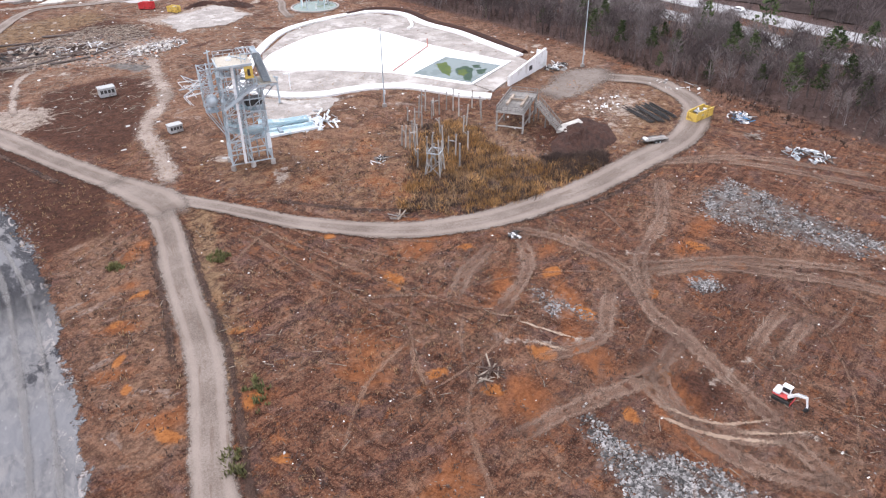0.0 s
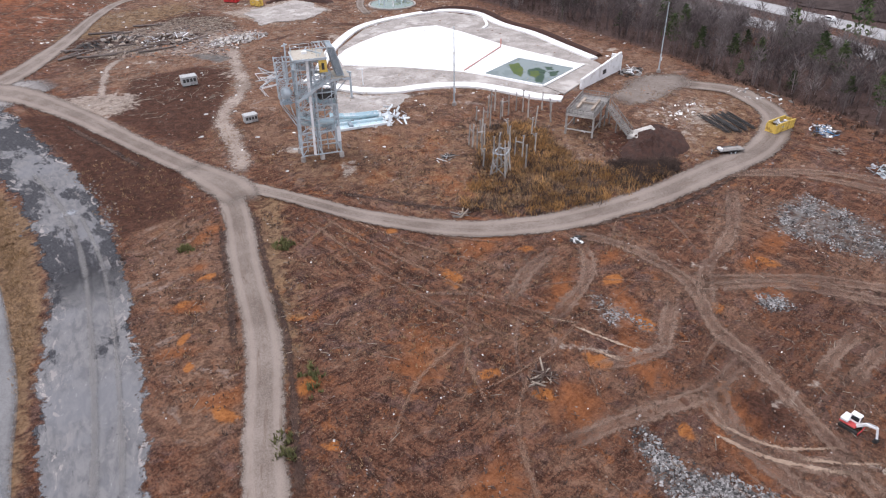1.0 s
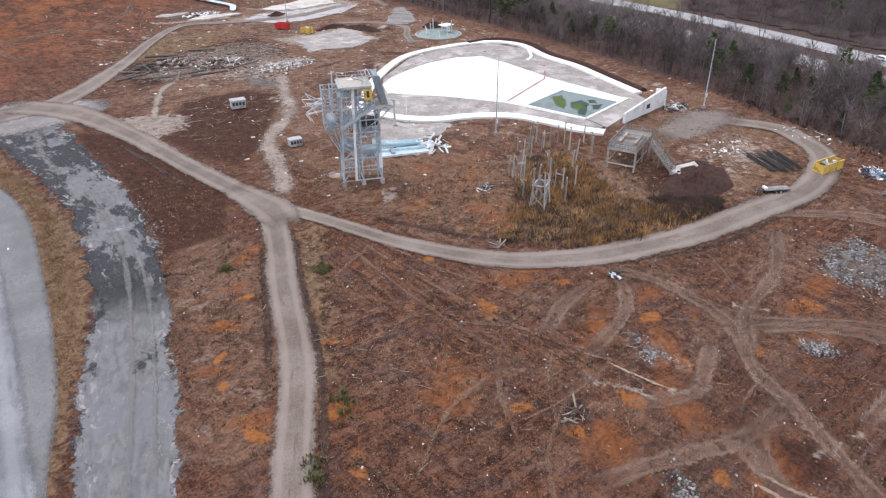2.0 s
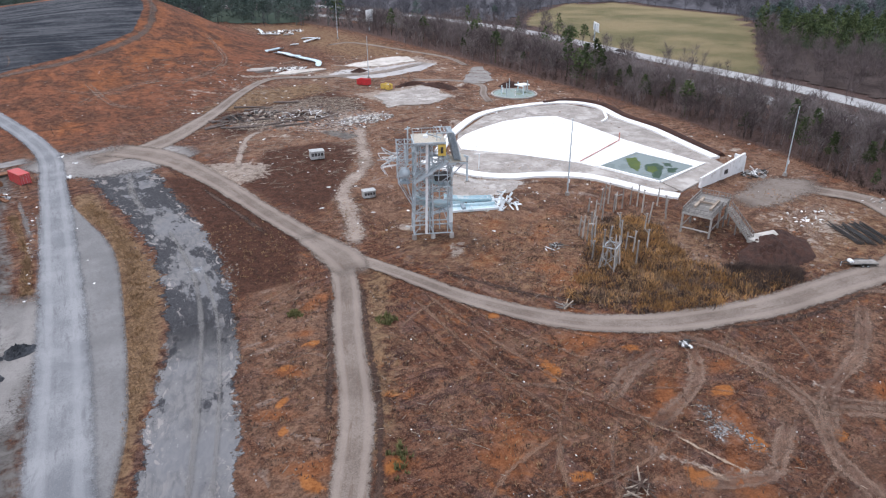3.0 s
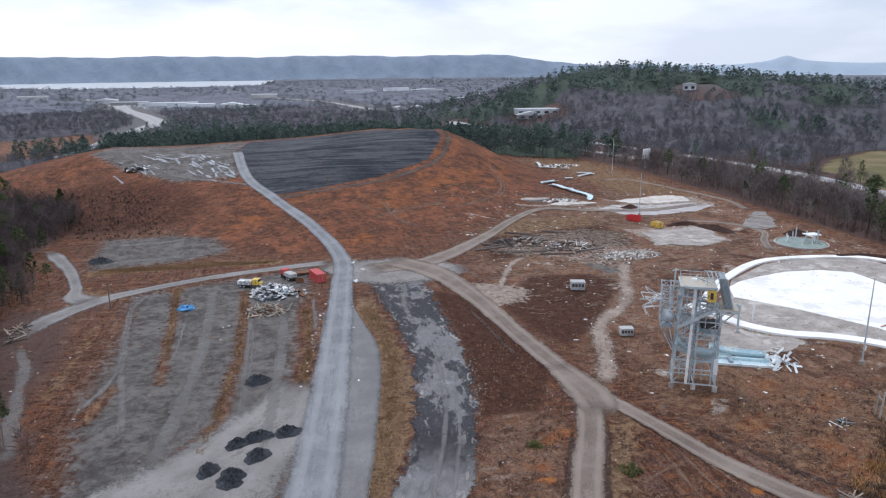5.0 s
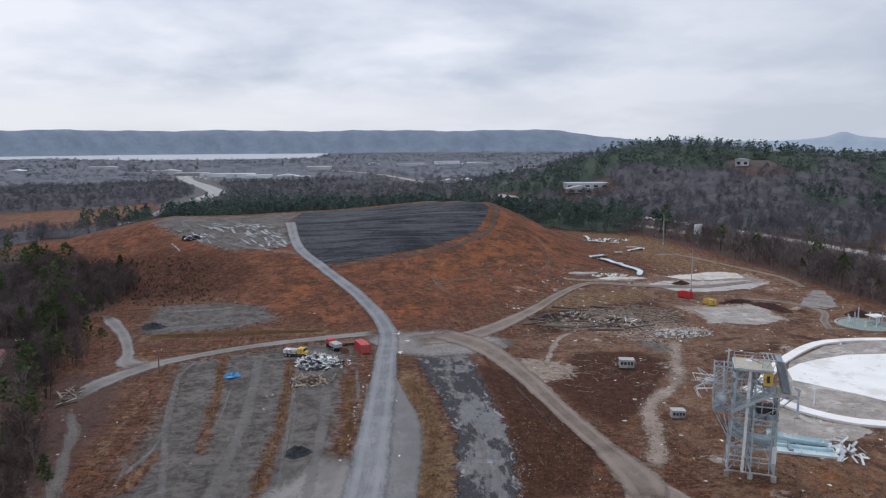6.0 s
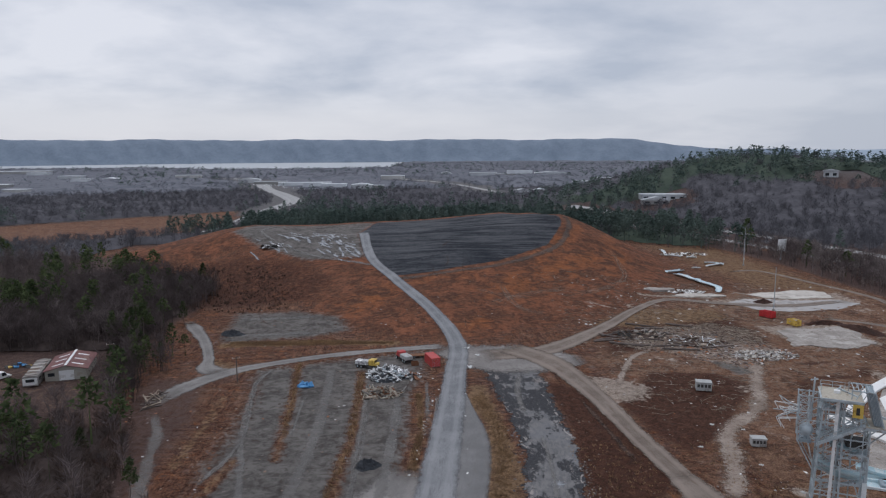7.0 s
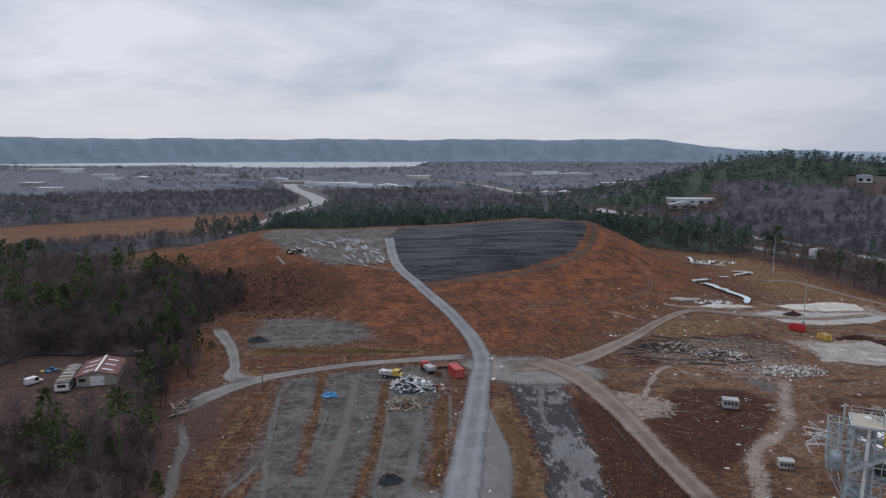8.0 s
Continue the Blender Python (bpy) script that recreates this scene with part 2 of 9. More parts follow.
def ground_material():
    m = Nodes("bare_earth", 0.95)
    m.b.inputs["Specular IOR Level"].default_value = 0.15
    A, B, C, D = m.attr("soil_a"), m.attr("soil_b"), m.attr("soil_c"), m.attr("soil_d")
    n50, n7, n2 = m.noise(0.03, 3), m.noise(0.14, 6, 0.65, dist=0.8), m.noise(0.6, 6, 0.68, dist=0.5)
    n05, n01 = m.noise(2.4, 6, 0.75), m.noise(9, 3, 0.7)
    # raked lines left by blades and tracks, in two directions
    s1 = m.noise(0.5, 5, 0.7, m.stretch(0.14, 2.3, 1, 0.75), 0.5)
    s2 = m.noise(0.5, 5, 0.7, m.stretch(2.0, 0.16, 1, 0.35), 0.5)
    pick = m.ramp(m.noise(0.045, 2), 0.44, 0.56)
    rake = m.math("ADD", m.math("MULTIPLY", s1, pick), m.math("MULTIPLY", s2, m.math("SUBTRACT", 1.0, pick)))
    mixd = m.math("ADD", m.math("MULTIPLY", n2, 0.36), m.math("ADD", m.math("MULTIPLY", n05, 0.30), m.math("MULTIPLY", rake, 0.34)))
    wet = m.ramp(mixd, 0.43, 0.58)
    col = m.mix(wet, (0.048, 0.018, 0.011), (0.215, 0.096, 0.056))
    # smeared patches of tan, mauve, rust and near-black soil
    for scale, lo, hi, most, dull, light in (
        (0.085, 0.49, 0.62, 0.8, (0.105, 0.055, 0.036), (0.305, 0.178, 0.118)),
        (0.155, 0.505, 0.61, 0.85, (0.056, 0.028, 0.023), (0.185, 0.106, 0.088)),
        (0.260, 0.56, 0.68, 0.85, (0.130, 0.040, 0.014), (0.345, 0.128, 0.043)),
        (0.370, 0.57, 0.66, 0.75, (0.024, 0.011, 0.008), (0.080, 0.036, 0.024)),
        (0.620, 0.60, 0.68, 0.70, (0.160, 0.092, 0.062), (0.355, 0.235, 0.165)),
    ):
        col = m.mix(m.ramp(m.noise(scale, 6, 0.64, dist=1.5), lo, hi, 0, most), col, m.mix(wet, dull, light))
    col = m.mix(m.ramp(m.noise(5.5, 2, 0.6), 0.62, 0.70, 0, 0.5), col, (0.36, 0.25, 0.18))
    col = m.mix(m.ramp(m.noise(3.4, 6, 0.8), 0.52, 0.61, 0, 0.78), col, (0.026, 0.012, 0.009))
    col = m.mix(m.ramp(m.noise(2.1, 6, 0.8), 0.55, 0.63, 0, 0.65), col, (0.31, 0.165, 0.098))
    col = m.mix(m.ramp(m.noise(6.5, 4, 0.8), 0.57, 0.64, 0, 0.6), col, (0.36, 0.245, 0.17))
    col = m.mix(m.ramp(m.noise(7.7, 4, 0.8), 0.57, 0.64, 0, 0.7), col, (0.022, 0.011, 0.009))

    def over(col, mask, colour, k=0.5, soft=0.12, most=1.0, n=None):
        v = m.math("ADD", mask, m.math("MULTIPLY", m.math("SUBTRACT", n or n2, 0.5), k * 2))
        return m.mix(m.ramp(v, 0.5 - soft, 0.5 + soft, 0, most), col, colour)

    mixc = m.math("ADD", m.math("MULTIPLY", n2, 0.42), m.math("ADD", m.math("MULTIPLY", n05, 0.26), m.math("MULTIPLY", n7, 0.32)))
    fleck = m.ramp(m.math("ADD", m.math("MULTIPLY", n05, 0.6), m.math("MULTIPLY", n2, 0.4)), 0.38, 0.62)
    broad = m.ramp(n7, 0.36, 0.62)
    tan = m.mix(fleck, (0.110, 0.058, 0.038), (0.330, 0.200, 0.132))
    tan = m.mix(m.ramp(m.noise(0.10, 7, 0.66, dist=1.6), 0.50, 0.58, 0, 0.85), tan, m.mix(fleck, (0.036, 0.019, 0.014), (0.150, 0.083, 0.056)))
    tan = m.mix(m.ramp(m.noise(0.17, 7, 0.68, dist=1.8), 0.56, 0.63, 0, 0.85), tan, m.mix(fleck, (0.195, 0.140, 0.112), (0.40, 0.32, 0.27)))
    tan = m.mix(m.ramp(m.noise(0.23, 6, 0.66, dist=1.2), 0.58, 0.66, 0, 0.8), tan, m.mix(fleck, (0.130, 0.048, 0.022), (0.300, 0.125, 0.060)))
    col = over(col, D[0], tan, 0.7, 0.3, 0.9, n7)  # lighter tan soil
    col = over(col, C[2], m.mix(fleck, (0.066, 0.040, 0.035), (0.135, 0.092, 0.081)), 0.35, 0.2)       # woodland floor
    col = over(col, D[1], m.mix(fleck, (0.115, 0.111, 0.113), (0.165, 0.16, 0.163)), 0.35, 0.2)       # far woodland floor, greyed by haze put into its colour
    col = over(col, B[0], m.mix(fleck, (0.032, 0.014, 0.009), (0.105, 0.046, 0.03)), 0.45, 0.15, 0.9)  # dark soil
    col = over(col, A[0], m.mix(broad, m.mix(m.ramp(mixc, 0.41, 0.6), (0.074, 0.035, 0.023), (0.19, 0.090, 0.054)), m.mix(m.ramp(mixc, 0.40, 0.6), (0.098, 0.036, 0.020), (0.282, 0.114, 0.062))), 0.55, 0.35, 0.92)  # red clay
    col = over(col, C[1], m.mix(fleck, (0.19, 0.064, 0.023), (0.36, 0.136, 0.052)), 0.8, 0.3, 0.8, n7)     # orange clay
    col = over(col, D[2], m.mix(fleck, (0.25, 0.085, 0.022), (0.47, 0.185, 0.058)), 0.45, 0.12, 0.92)  # bright clay scrapes
    col = over(col, A[1], m.mix(fleck, (0.095, 0.058, 0.034), (0.34, 0.22, 0.125)), 0.9, 0.3, 0.85)  # dry grass
    col = over(col, A[2], m.mix(m.ramp(m.math("ADD", m.math("MULTIPLY", n2, 0.5), m.math("MULTIPLY", n7, 0.5)), 0.38, 0.62), (0.080, 0.072, 0.067), (0.205, 0.190, 0.178)), 0.7, 0.22)  # gravel
    col = over(col, B[1], m.mix(fleck, (0.22, 0.165, 0.13), (0.50, 0.43, 0.37)), 0.9, 0.16, 0.88)      # pale rubble fines
    lay = m.noise(0.25, 8, 0.74, m.stretch(0.10, 1.0, 1.5, -0.22), 0.8)
    col = over(col, B[2], m.mix(m.ramp(m.math("ADD", m.math("MULTIPLY", lay, 0.62), m.math("ADD", m.math("MULTIPLY", n2, 0.18), m.math("MULTIPLY", n50, 0.2))), 0.40, 0.62), (0.018, 0.022, 0.030), (0.115, 0.118, 0.128)), 0.3, 0.1)  # black cover
    col = over(col, C[0], m.mix(m.ramp(m.noise(0.022, 5, 0.6), 0.36, 0.64), (0.135, 0.122, 0.060), (0.245, 0.195, 0.108)), 0.3, 0.15)  # meadow
    m.bump(m.math("ADD", m.math("ADD", m.math("MULTIPLY", mixc, 1.4), m.math("MULTIPLY", rake, 0.25)), m.math("ADD", n05, m.math("MULTIPLY", n01, 0.3))), 0.9, 0.4)
    return m.colour(col)


M_GROUND = ground_material()
def peel_mat(name, bare):
    """Old asphalt under a crust of grey silt that has peeled off in long flakes, most along both edges."""
    m = Nodes(name, 0.9)
    m.b.inputs["Specular IOR Level"].default_value = 0.15
    s = m.attr("strip")
    cv = m.t.nodes.new("ShaderNodeCombineXYZ")
    m.put(m.math("MULTIPLY", s[0], 5.0), cv.inputs[0])
    m.put(m.math("MULTIPLY", s[1], 0.30), cv.inputs[1])
    lane, fine = m.noise(0.5, 10, 0.72, cv.outputs[0], 0.15), m.noise(5, 4, 0.75)
    off = m.math("ABSOLUTE", m.math("ADD", s[0], m.math("MULTIPLY", m.math("SUBTRACT", m.noise(0.07, 2), 0.5), 0.7)))
    v = m.math("ADD", lane, m.math("ADD", m.math("ADD", m.ramp(off, 0.15, 0.7, -0.07 + bare, 0.02 + bare), m.math("MULTIPLY", m.math("SUBTRACT", m.noise(0.055, 3, 0.6), 0.5), 0.9)), m.math("MULTIPLY", m.math("SUBTRACT", fine, 0.5), 0.12)))
    silt = m.mix(m.ramp(m.noise(1.3, 7, 0.72, cv.outputs[0], 0.5), 0.36, 0.64), (0.128, 0.127, 0.132), (0.205, 0.199, 0.197))
    silt = m.mix(m.ramp(m.noise(0.08, 4), 0.46, 0.6, 0, 0.6), silt, (0.178, 0.180, 0.190))
    tar = m.mix(m.ramp(fine, 0.36, 0.64), (0.026, 0.027, 0.030), (0.074, 0.073, 0.079))
    col = m.mix(m.ramp(v, 0.50, 0.56), silt, tar)
    col = m.mix(m.math("MULTIPLY", m.ramp(m.noise(0.8, 8, 0.7, cv.outputs[0], 1.2), 0.56, 0.59, 0, 0.9), m.ramp(off, 0.2, 0.8)), col, (0.36, 0.325, 0.305))
    col = m.mix(m.ramp(m.noise(2.2, 6, 0.8, cv.outputs[0]), 0.60, 0.66, 0, 0.6), col, (0.34, 0.335, 0.33))
    m.colour(col)
    m.bump(m.math("ADD", fine, m.ramp(v, 0.5, 0.56, 1, 0)), 0.5, 0.08)
    e = m.math("ADD", m.math("ABSOLUTE", s[0]), m.math("MULTIPLY", m.math("SUBTRACT", m.math("ADD", m.math("MULTIPLY", m.noise(0.16, 3), 0.5), m.math("MULTIPLY", m.noise(0.9, 6, 0.7), 0.5)), 0.5), 1.3))
    m.fade(m.math("MULTIPLY", m.ramp(e, 0.70, 0.82, 1, 0), s[2]))
    return m.mat


M_DIRT = ribbon_mat("packed_dirt", (0.128, 0.099, 0.081), (0.245, 0.202, 0.172), (0.138, 0.100, 0.078), 0.60, 0.5, streak=0.8, worn=0.3, soft=0.2)
M_PLAZA = ribbon_mat("trodden_fork", (0.170, 0.156, 0.148), (0.29, 0.270, 0.257), (0.12, 0.102, 0.092), 0.5, 0.0, streak=0.35, worn=0.55)
M_PALE = ribbon_mat("pale_fines", (0.24, 0.185, 0.15), (0.42, 0.35, 0.30), (0.17, 0.115, 0.085), 0.25, 0.0, streak=0.4, worn=1.0, most=0.85)
M_GREY = ribbon_mat("crushed_stone", (0.150, 0.156, 0.168), (0.272, 0.276, 0.286), (0.155, 0.157, 0.167), 0.64, 0.35, streak=0.85, worn=0.22)
M_OLD = peel_mat("old_asphalt", 0.12)
M_SILT = peel_mat("grey_silt", -0.05)
M_APRON = ribbon_mat("smooth_apron", (0.140, 0.137, 0.138), (0.222, 0.218, 0.218), (0.145, 0.138, 0.135), 0.80, 0.0, 0.8, 0.6, worn=0.12)
M_YARD = ribbon_mat("tan_yard", (0.155, 0.125, 0.105), (0.235, 0.198, 0.172), (0.13, 0.095, 0.075), 0.5, 0.0, 0.9, 0.4, worn=0.7)
M_BENCH = ribbon_mat("brown_bench", (0.085, 0.062, 0.052), (0.140, 0.108, 0.090), (0.075, 0.058, 0.050), 0.35, 0.0, 0.9, 0.7, worn=0.9, most=0.6)
M_LANE = ribbon_mat("worn_lane", (0.18, 0.17, 0.165), (0.26, 0.25, 0.24), (0.20, 0.185, 0.172), 0.3, 0.0, 0.85, 0.6, worn=0.9, most=0.5)
M_PADS = ribbon_mat("grey_fines", (0.145, 0.136, 0.131), (0.26, 0.245, 0.235), (0.13, 0.115, 0.105), 0.55, 0.3, 0.85, 0.6, worn=0.5)
M_HWY = ribbon_mat("highway_asphalt", (0.30, 0.298, 0.30), (0.40, 0.395, 0.39), (0.34, 0.335, 0.33), 0.9, 0.3, worn=0.05)
M_TRACK = ribbon_mat("scraped_earth", (0.145, 0.080, 0.054), (0.265, 0.160, 0.108), (0.11, 0.055, 0.036), 0.15, 0.0, streak=0.7, worn=1.0, most=0.55)
M_SMEAR = ribbon_mat("smeared_earth", (0.150, 0.088, 0.064), (0.280, 0.180, 0.130), (0.100, 0.052, 0.036), 0.05, 0.0, streak=0.85, worn=1.2, most=0.5, soft=0.7)
M_CONC = surf("bleached_concrete", (0.80, 0.795, 0.78), (0.88, 0.88, 0.87), 0.15, 2.5, 0.8, bump=0.05, c3=(0.70, 0.69, 0.66), s3=0.12)
M_DECK = surf("dirty_concrete", (0.22, 0.195, 0.175), (0.42, 0.385, 0.355), 0.22, 3, 0.85, c3=(0.48, 0.45, 0.42), s3=0.15)
M_CREAM = surf("cream_stained_concrete", (0.46, 0.42, 0.375), (0.64, 0.605, 0.56), 0.18, 2.5, 0.85, c3=(0.34, 0.30, 0.26), s3=0.2)
M_STEEL = surf("galvanised_steel", (0.37, 0.43, 0.47), (0.54, 0.60, 0.63), 0.8, 8, 0.5, 0.15, bump=0.05, c3=(0.30, 0.285, 0.27), s3=0.7)
M_WHITE = surf("white_paint", (0.72, 0.73, 0.73), (0.84, 0.84, 0.84), 0.4, 5, 0.6, bump=0.05, c3=(0.60, 0.59, 0.57), s3=0.5)
M_YELLOW = surf("yellow_paint", (0.62, 0.42, 0.08), (0.74, 0.54, 0.14), 0.6, 5, 0.5, bump=0.05, c3=(0.40, 0.25, 0.06), s3=0.8)
M_RED = surf("red_paint", (0.52, 0.035, 0.04), (0.62, 0.06, 0.06), 0.6, 5, 0.5, bump=0.05, c3=(0.34, 0.04, 0.04), s3=0.8)
M_BARK = surf("bark", (0.10, 0.08, 0.07), (0.20, 0.165, 0.15), 1.5, 9, 0.95, rand=0.25)
M_TWIG = leafy("bare_twigs", (0.086, 0.069, 0.068), (0.150, 0.123, 0.121), 0.06, 0.3, 0.2)
# Far hardwoods: aerial haze put into the colour, bluer and lighter than near twigs
M_TWIGFAR = leafy("hazed_far_hardwoods", (0.142, 0.150, 0.176), (0.196, 0.202, 0.230), 0.012, 0.1)
# Hill hardwoods: same twigs, shifted towards blue to carry the haze
M_TWIGMID = leafy("hazed_hill_hardwoods", (0.090, 0.090, 0.102), (0.150, 0.147, 0.163), 0.02, 0.25)
# Pines from 440 m out, lightened and blued to carry the haze
M_PINEFAR = leafy("hazed_pines", (0.080, 0.113, 0.102), (0.132, 0.168, 0.148), 0.03, 0.25, 0.0, 0.3)
M_PINE = leafy("pine_needles", (0.045, 0.064, 0.031), (0.100, 0.124, 0.056), 0.3, 0.35, 0.25, 0.3)
M_TWIGEAST = leafy("grey_roadside_twigs", (0.165, 0.140, 0.136), (0.27, 0.235, 0.226), 0.06, 0.3)
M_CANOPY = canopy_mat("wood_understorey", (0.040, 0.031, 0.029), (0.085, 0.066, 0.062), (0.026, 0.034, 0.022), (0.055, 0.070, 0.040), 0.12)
# Hill wood roof, its bare tones blued by painted-in haze
M_CANOPYMID = canopy_mat("hazed_hill_wood_roof", (0.066, 0.065, 0.074), (0.128, 0.124, 0.138), (0.050, 0.068, 0.055), (0.085, 0.106, 0.082), 0.05)
# Far wood roof, with the haze of distance in its base colours
M_CANOPYFAR = canopy_mat("hazed_far_wood_roof", (0.126, 0.134, 0.158), (0.196, 0.202, 0.230), (0.090, 0.116, 0.114), (0.130, 0.155, 0.148), 0.03)
M_RUT = ribbon_mat("wheel_ruts", (0.165, 0.100, 0.073), (0.31, 0.210, 0.157), (0.17, 0.098, 0.070), 0.20, 0.0, streak=0.5, worn=0.9, most=0.6, soft=0.6)
M_ROCK = surf("broken_stone", (0.09, 0.085, 0.083), (0.27, 0.26, 0.253), 0.8, 5, 0.9, isl=0.75)
M_COAL = surf("black_millings", (0.014, 0.016, 0.020), (0.062, 0.067, 0.077), 0.9, 6, 0.85, bump=0.8, far=0.1)
M_WOOD = surf("weathered_timber", (0.17, 0.135, 0.105), (0.36, 0.30, 0.245), 0.7, 9, 0.9, isl=0.3, rand=0.2)
M_PLANK = surf("grey_deck_boards", (0.15, 0.140, 0.130), (0.30, 0.282, 0.262), 0.7, 8, 0.9, rand=0.3)
M_POST = surf("bleached_post", (0.26, 0.245, 0.225), (0.46, 0.44, 0.41), 0.7, 6, 0.85, rand=0.3)
M_FLUME = surf("pale_blue_fibreglass", (0.42, 0.58, 0.64), (0.58, 0.70, 0.73), 0.4, 4, 0.4, bump=0.03, c3=(0.72, 0.75, 0.74), s3=0.5)
M_FLUMEBANK = surf("bleached_blue_fibreglass", (0.50, 0.64, 0.70), (0.66, 0.76, 0.80), 0.25, 3, 0.45, bump=0.03, c3=(0.74, 0.78, 0.78), s3=0.2)
M_FLUMEW = surf("white_fibreglass", (0.66, 0.71, 0.73), (0.80, 0.83, 0.84), 0.4, 4, 0.4, bump=0.03, c3=(0.52, 0.62, 0.66), s3=0.4)
M_RUBBER = surf("black_rubber", (0.02, 0.02, 0.02), (0.045, 0.043, 0.04), 2, 12, 0.8)
M_GLASS = surf("dark_glass", (0.02, 0.024, 0.028), (0.04, 0.045, 0.05), 1, 5, 0.12, bump=0)
M_DARK = surf("dark_steel", (0.03, 0.03, 0.032), (0.09, 0.085, 0.08), 1, 8, 0.6, 0.3)
M_RUST = surf("rusted_steel", (0.14, 0.06, 0.03), (0.26, 0.13, 0.075), 1, 7, 0.8, 0.2)
M_CONTAINER = surf("faded_red_steel", (0.42, 0.05, 0.05), (0.54, 0.09, 0.085), 0.5, 5, 0.55, c3=(0.34, 0.10, 0.07), s3=0.7)
M_ROOFRED = surf("red_brown_roof_sheet", (0.12, 0.045, 0.045), (0.19, 0.075, 0.07), 0.3, 5, 0.6, c3=(0.20, 0.11, 0.09), s3=0.4)
M_SIDING = surf("cream_metal_siding", (0.33, 0.31, 0.27), (0.44, 0.42, 0.37), 0.4, 5, 0.6, c3=(0.34, 0.31, 0.27), s3=0.4)
M_BLUE = surf("blue_plastic_sheet", (0.06, 0.22, 0.46), (0.12, 0.34, 0.60), 0.8, 6, 0.5)
M_SCRAP = surf("mixed_scrap", (0.08, 0.08, 0.085), (0.62, 0.62, 0.62), 0.6, 3, 0.7, isl=0.6, rand=0.5)
M_STRAW = leafy("dry_grass_blades", (0.31, 0.165, 0.062), (0.60, 0.355, 0.150), 0.12, 0.35)
M_SLABGREY = surf("grey_weathered_slab", (0.17, 0.155, 0.145), (0.30, 0.28, 0.265), 0.25, 3, 0.85, c3=(0.14, 0.10, 0.075), s3=0.2)
M_BARE = ribbon_mat("bare_sand", (0.30, 0.21, 0.15), (0.48, 0.37, 0.28), (0.26, 0.16, 0.11), 0.2, 0.0, worn=1.1, most=0.75)
M_WEED = surf("brown_weeds", (0.19, 0.12, 0.066), (0.40, 0.265, 0.15), 0.12, 2, 0.9, bump=0, isl=0.35)
M_ROADEDGE = ribbon_mat("dark_road_edge", (0.03, 0.016, 0.012), (0.075, 0.042, 0.03), (0.11, 0.065, 0.045), 0.3, 0.0, 0.9, worn=1.0, most=0.85)
M_LITTER = surf("white_litter", (0.50, 0.49, 0.47), (0.78, 0.78, 0.77), 0.4, 5, 0.7, bump=0, isl=0.35)
M_CABIN = surf("dulled_white_sheet", (0.34, 0.345, 0.34), (0.52, 0.525, 0.52), 0.6, 5, 0.6, c3=(0.25, 0.235, 0.22), s3=0.6)
M_BRUSH = surf("dark_brush", (0.046, 0.031, 0.026), (0.10, 0.068, 0.055), 0.3, 2, 0.95, bump=0, isl=0.35)
M_GREENB = surf("green_shrub_leaves", (0.085, 0.088, 0.034), (0.175, 0.165, 0.068), 0.5, 3, 0.85, bump=0, isl=0.3)
M_TOWN = surf("pale_building_walls", (0.34, 0.335, 0.33), (0.46, 0.455, 0.445), 0.05, 0.6, 0.8, bump=0, rand=0.3)
M_TOWNROOF = surf("white_flat_roofs", (0.50, 0.52, 0.55), (0.68, 0.70, 0.72), 0.03, 0.4, 0.7, bump=0, rand=0.2)
M_EARTH = surf("dug_dark_earth", (0.026, 0.012, 0.009), (0.07, 0.034, 0.025), 0.5, 4, 0.95, bump=0.7, far=0.2)
# The blue of both ridges is aerial haze put into the base colour
M_RIDGE = surf("hazed_blue_ridge", (0.165, 0.212, 0.275), (0.222, 0.272, 0.340), 0.012, 0.06, 1.0, bump=0.4, far=5.0)
M_RIDGE2 = surf("hazed_far_hills", (0.30, 0.37, 0.45), (0.35, 0.42, 0.50), 0.003, 0.02, 1.0, bump=0)


def debris_mat():
    m = Nodes("strewn_debris", 0.85)
    r = m.t.nodes.new("ShaderNodeValToRGB")
    r.color_ramp.interpolation = "CONSTANT"
    e = r.color_ramp.elements
    e[0].position, e[0].color = 0, (0.23, 0.185, 0.155, 1)
    e[1].position, e[1].color = 0.22, (0.29, 0.21, 0.16, 1)
    for p, c in ((0.36, (0.05, 0.035, 0.03, 1)), (0.58, (0.22, 0.20, 0.195, 1)), (0.76, (0.17, 0.10, 0.07, 1)), (0.90, (0.36, 0.14, 0.06, 1)), (0.965, (0.66, 0.65, 0.64, 1))):
        x = e.new(p)
        x.color = c
    m.put(m.island(), r.inputs[0])
    return m.colour(m.mix(m.ramp(m.noise(5, 3), 0.3, 0.7, 0, 0.35), r.outputs[0], (0.20, 0.13, 0.10)))


def water_mat(name, deep, algae, amount, rough=0.06):
    m = Nodes(name, rough)
    m.b.inputs["Specular IOR Level"].default_value = 0.5
    m.bump(m.noise(1.4, 3), 0.08, 0.05)
    return m.colour(m.mix(m.ramp(m.noise(0.16, 4, 0.6, dist=0.8), 0.55 - amount, 0.62 - amount), deep, algae))


M_OLDPIECE = surf("asphalt_plates", (0.05, 0.052, 0.058), (0.15, 0.15, 0.16), 0.6, 5, 0.8, isl=0.5)
M_DEBRIS = debris_mat()
M_WATER = water_mat("stale_pool_water", (0.150, 0.190, 0.178), (0.115, 0.150, 0.138), 0.02)
# The sky's reflection on the lake is put into this pale base colour
M_LAKE = water_mat("sky_toned_water", (0.42, 0.45, 0.48), (0.46, 0.48, 0.50), 0, 0.45)
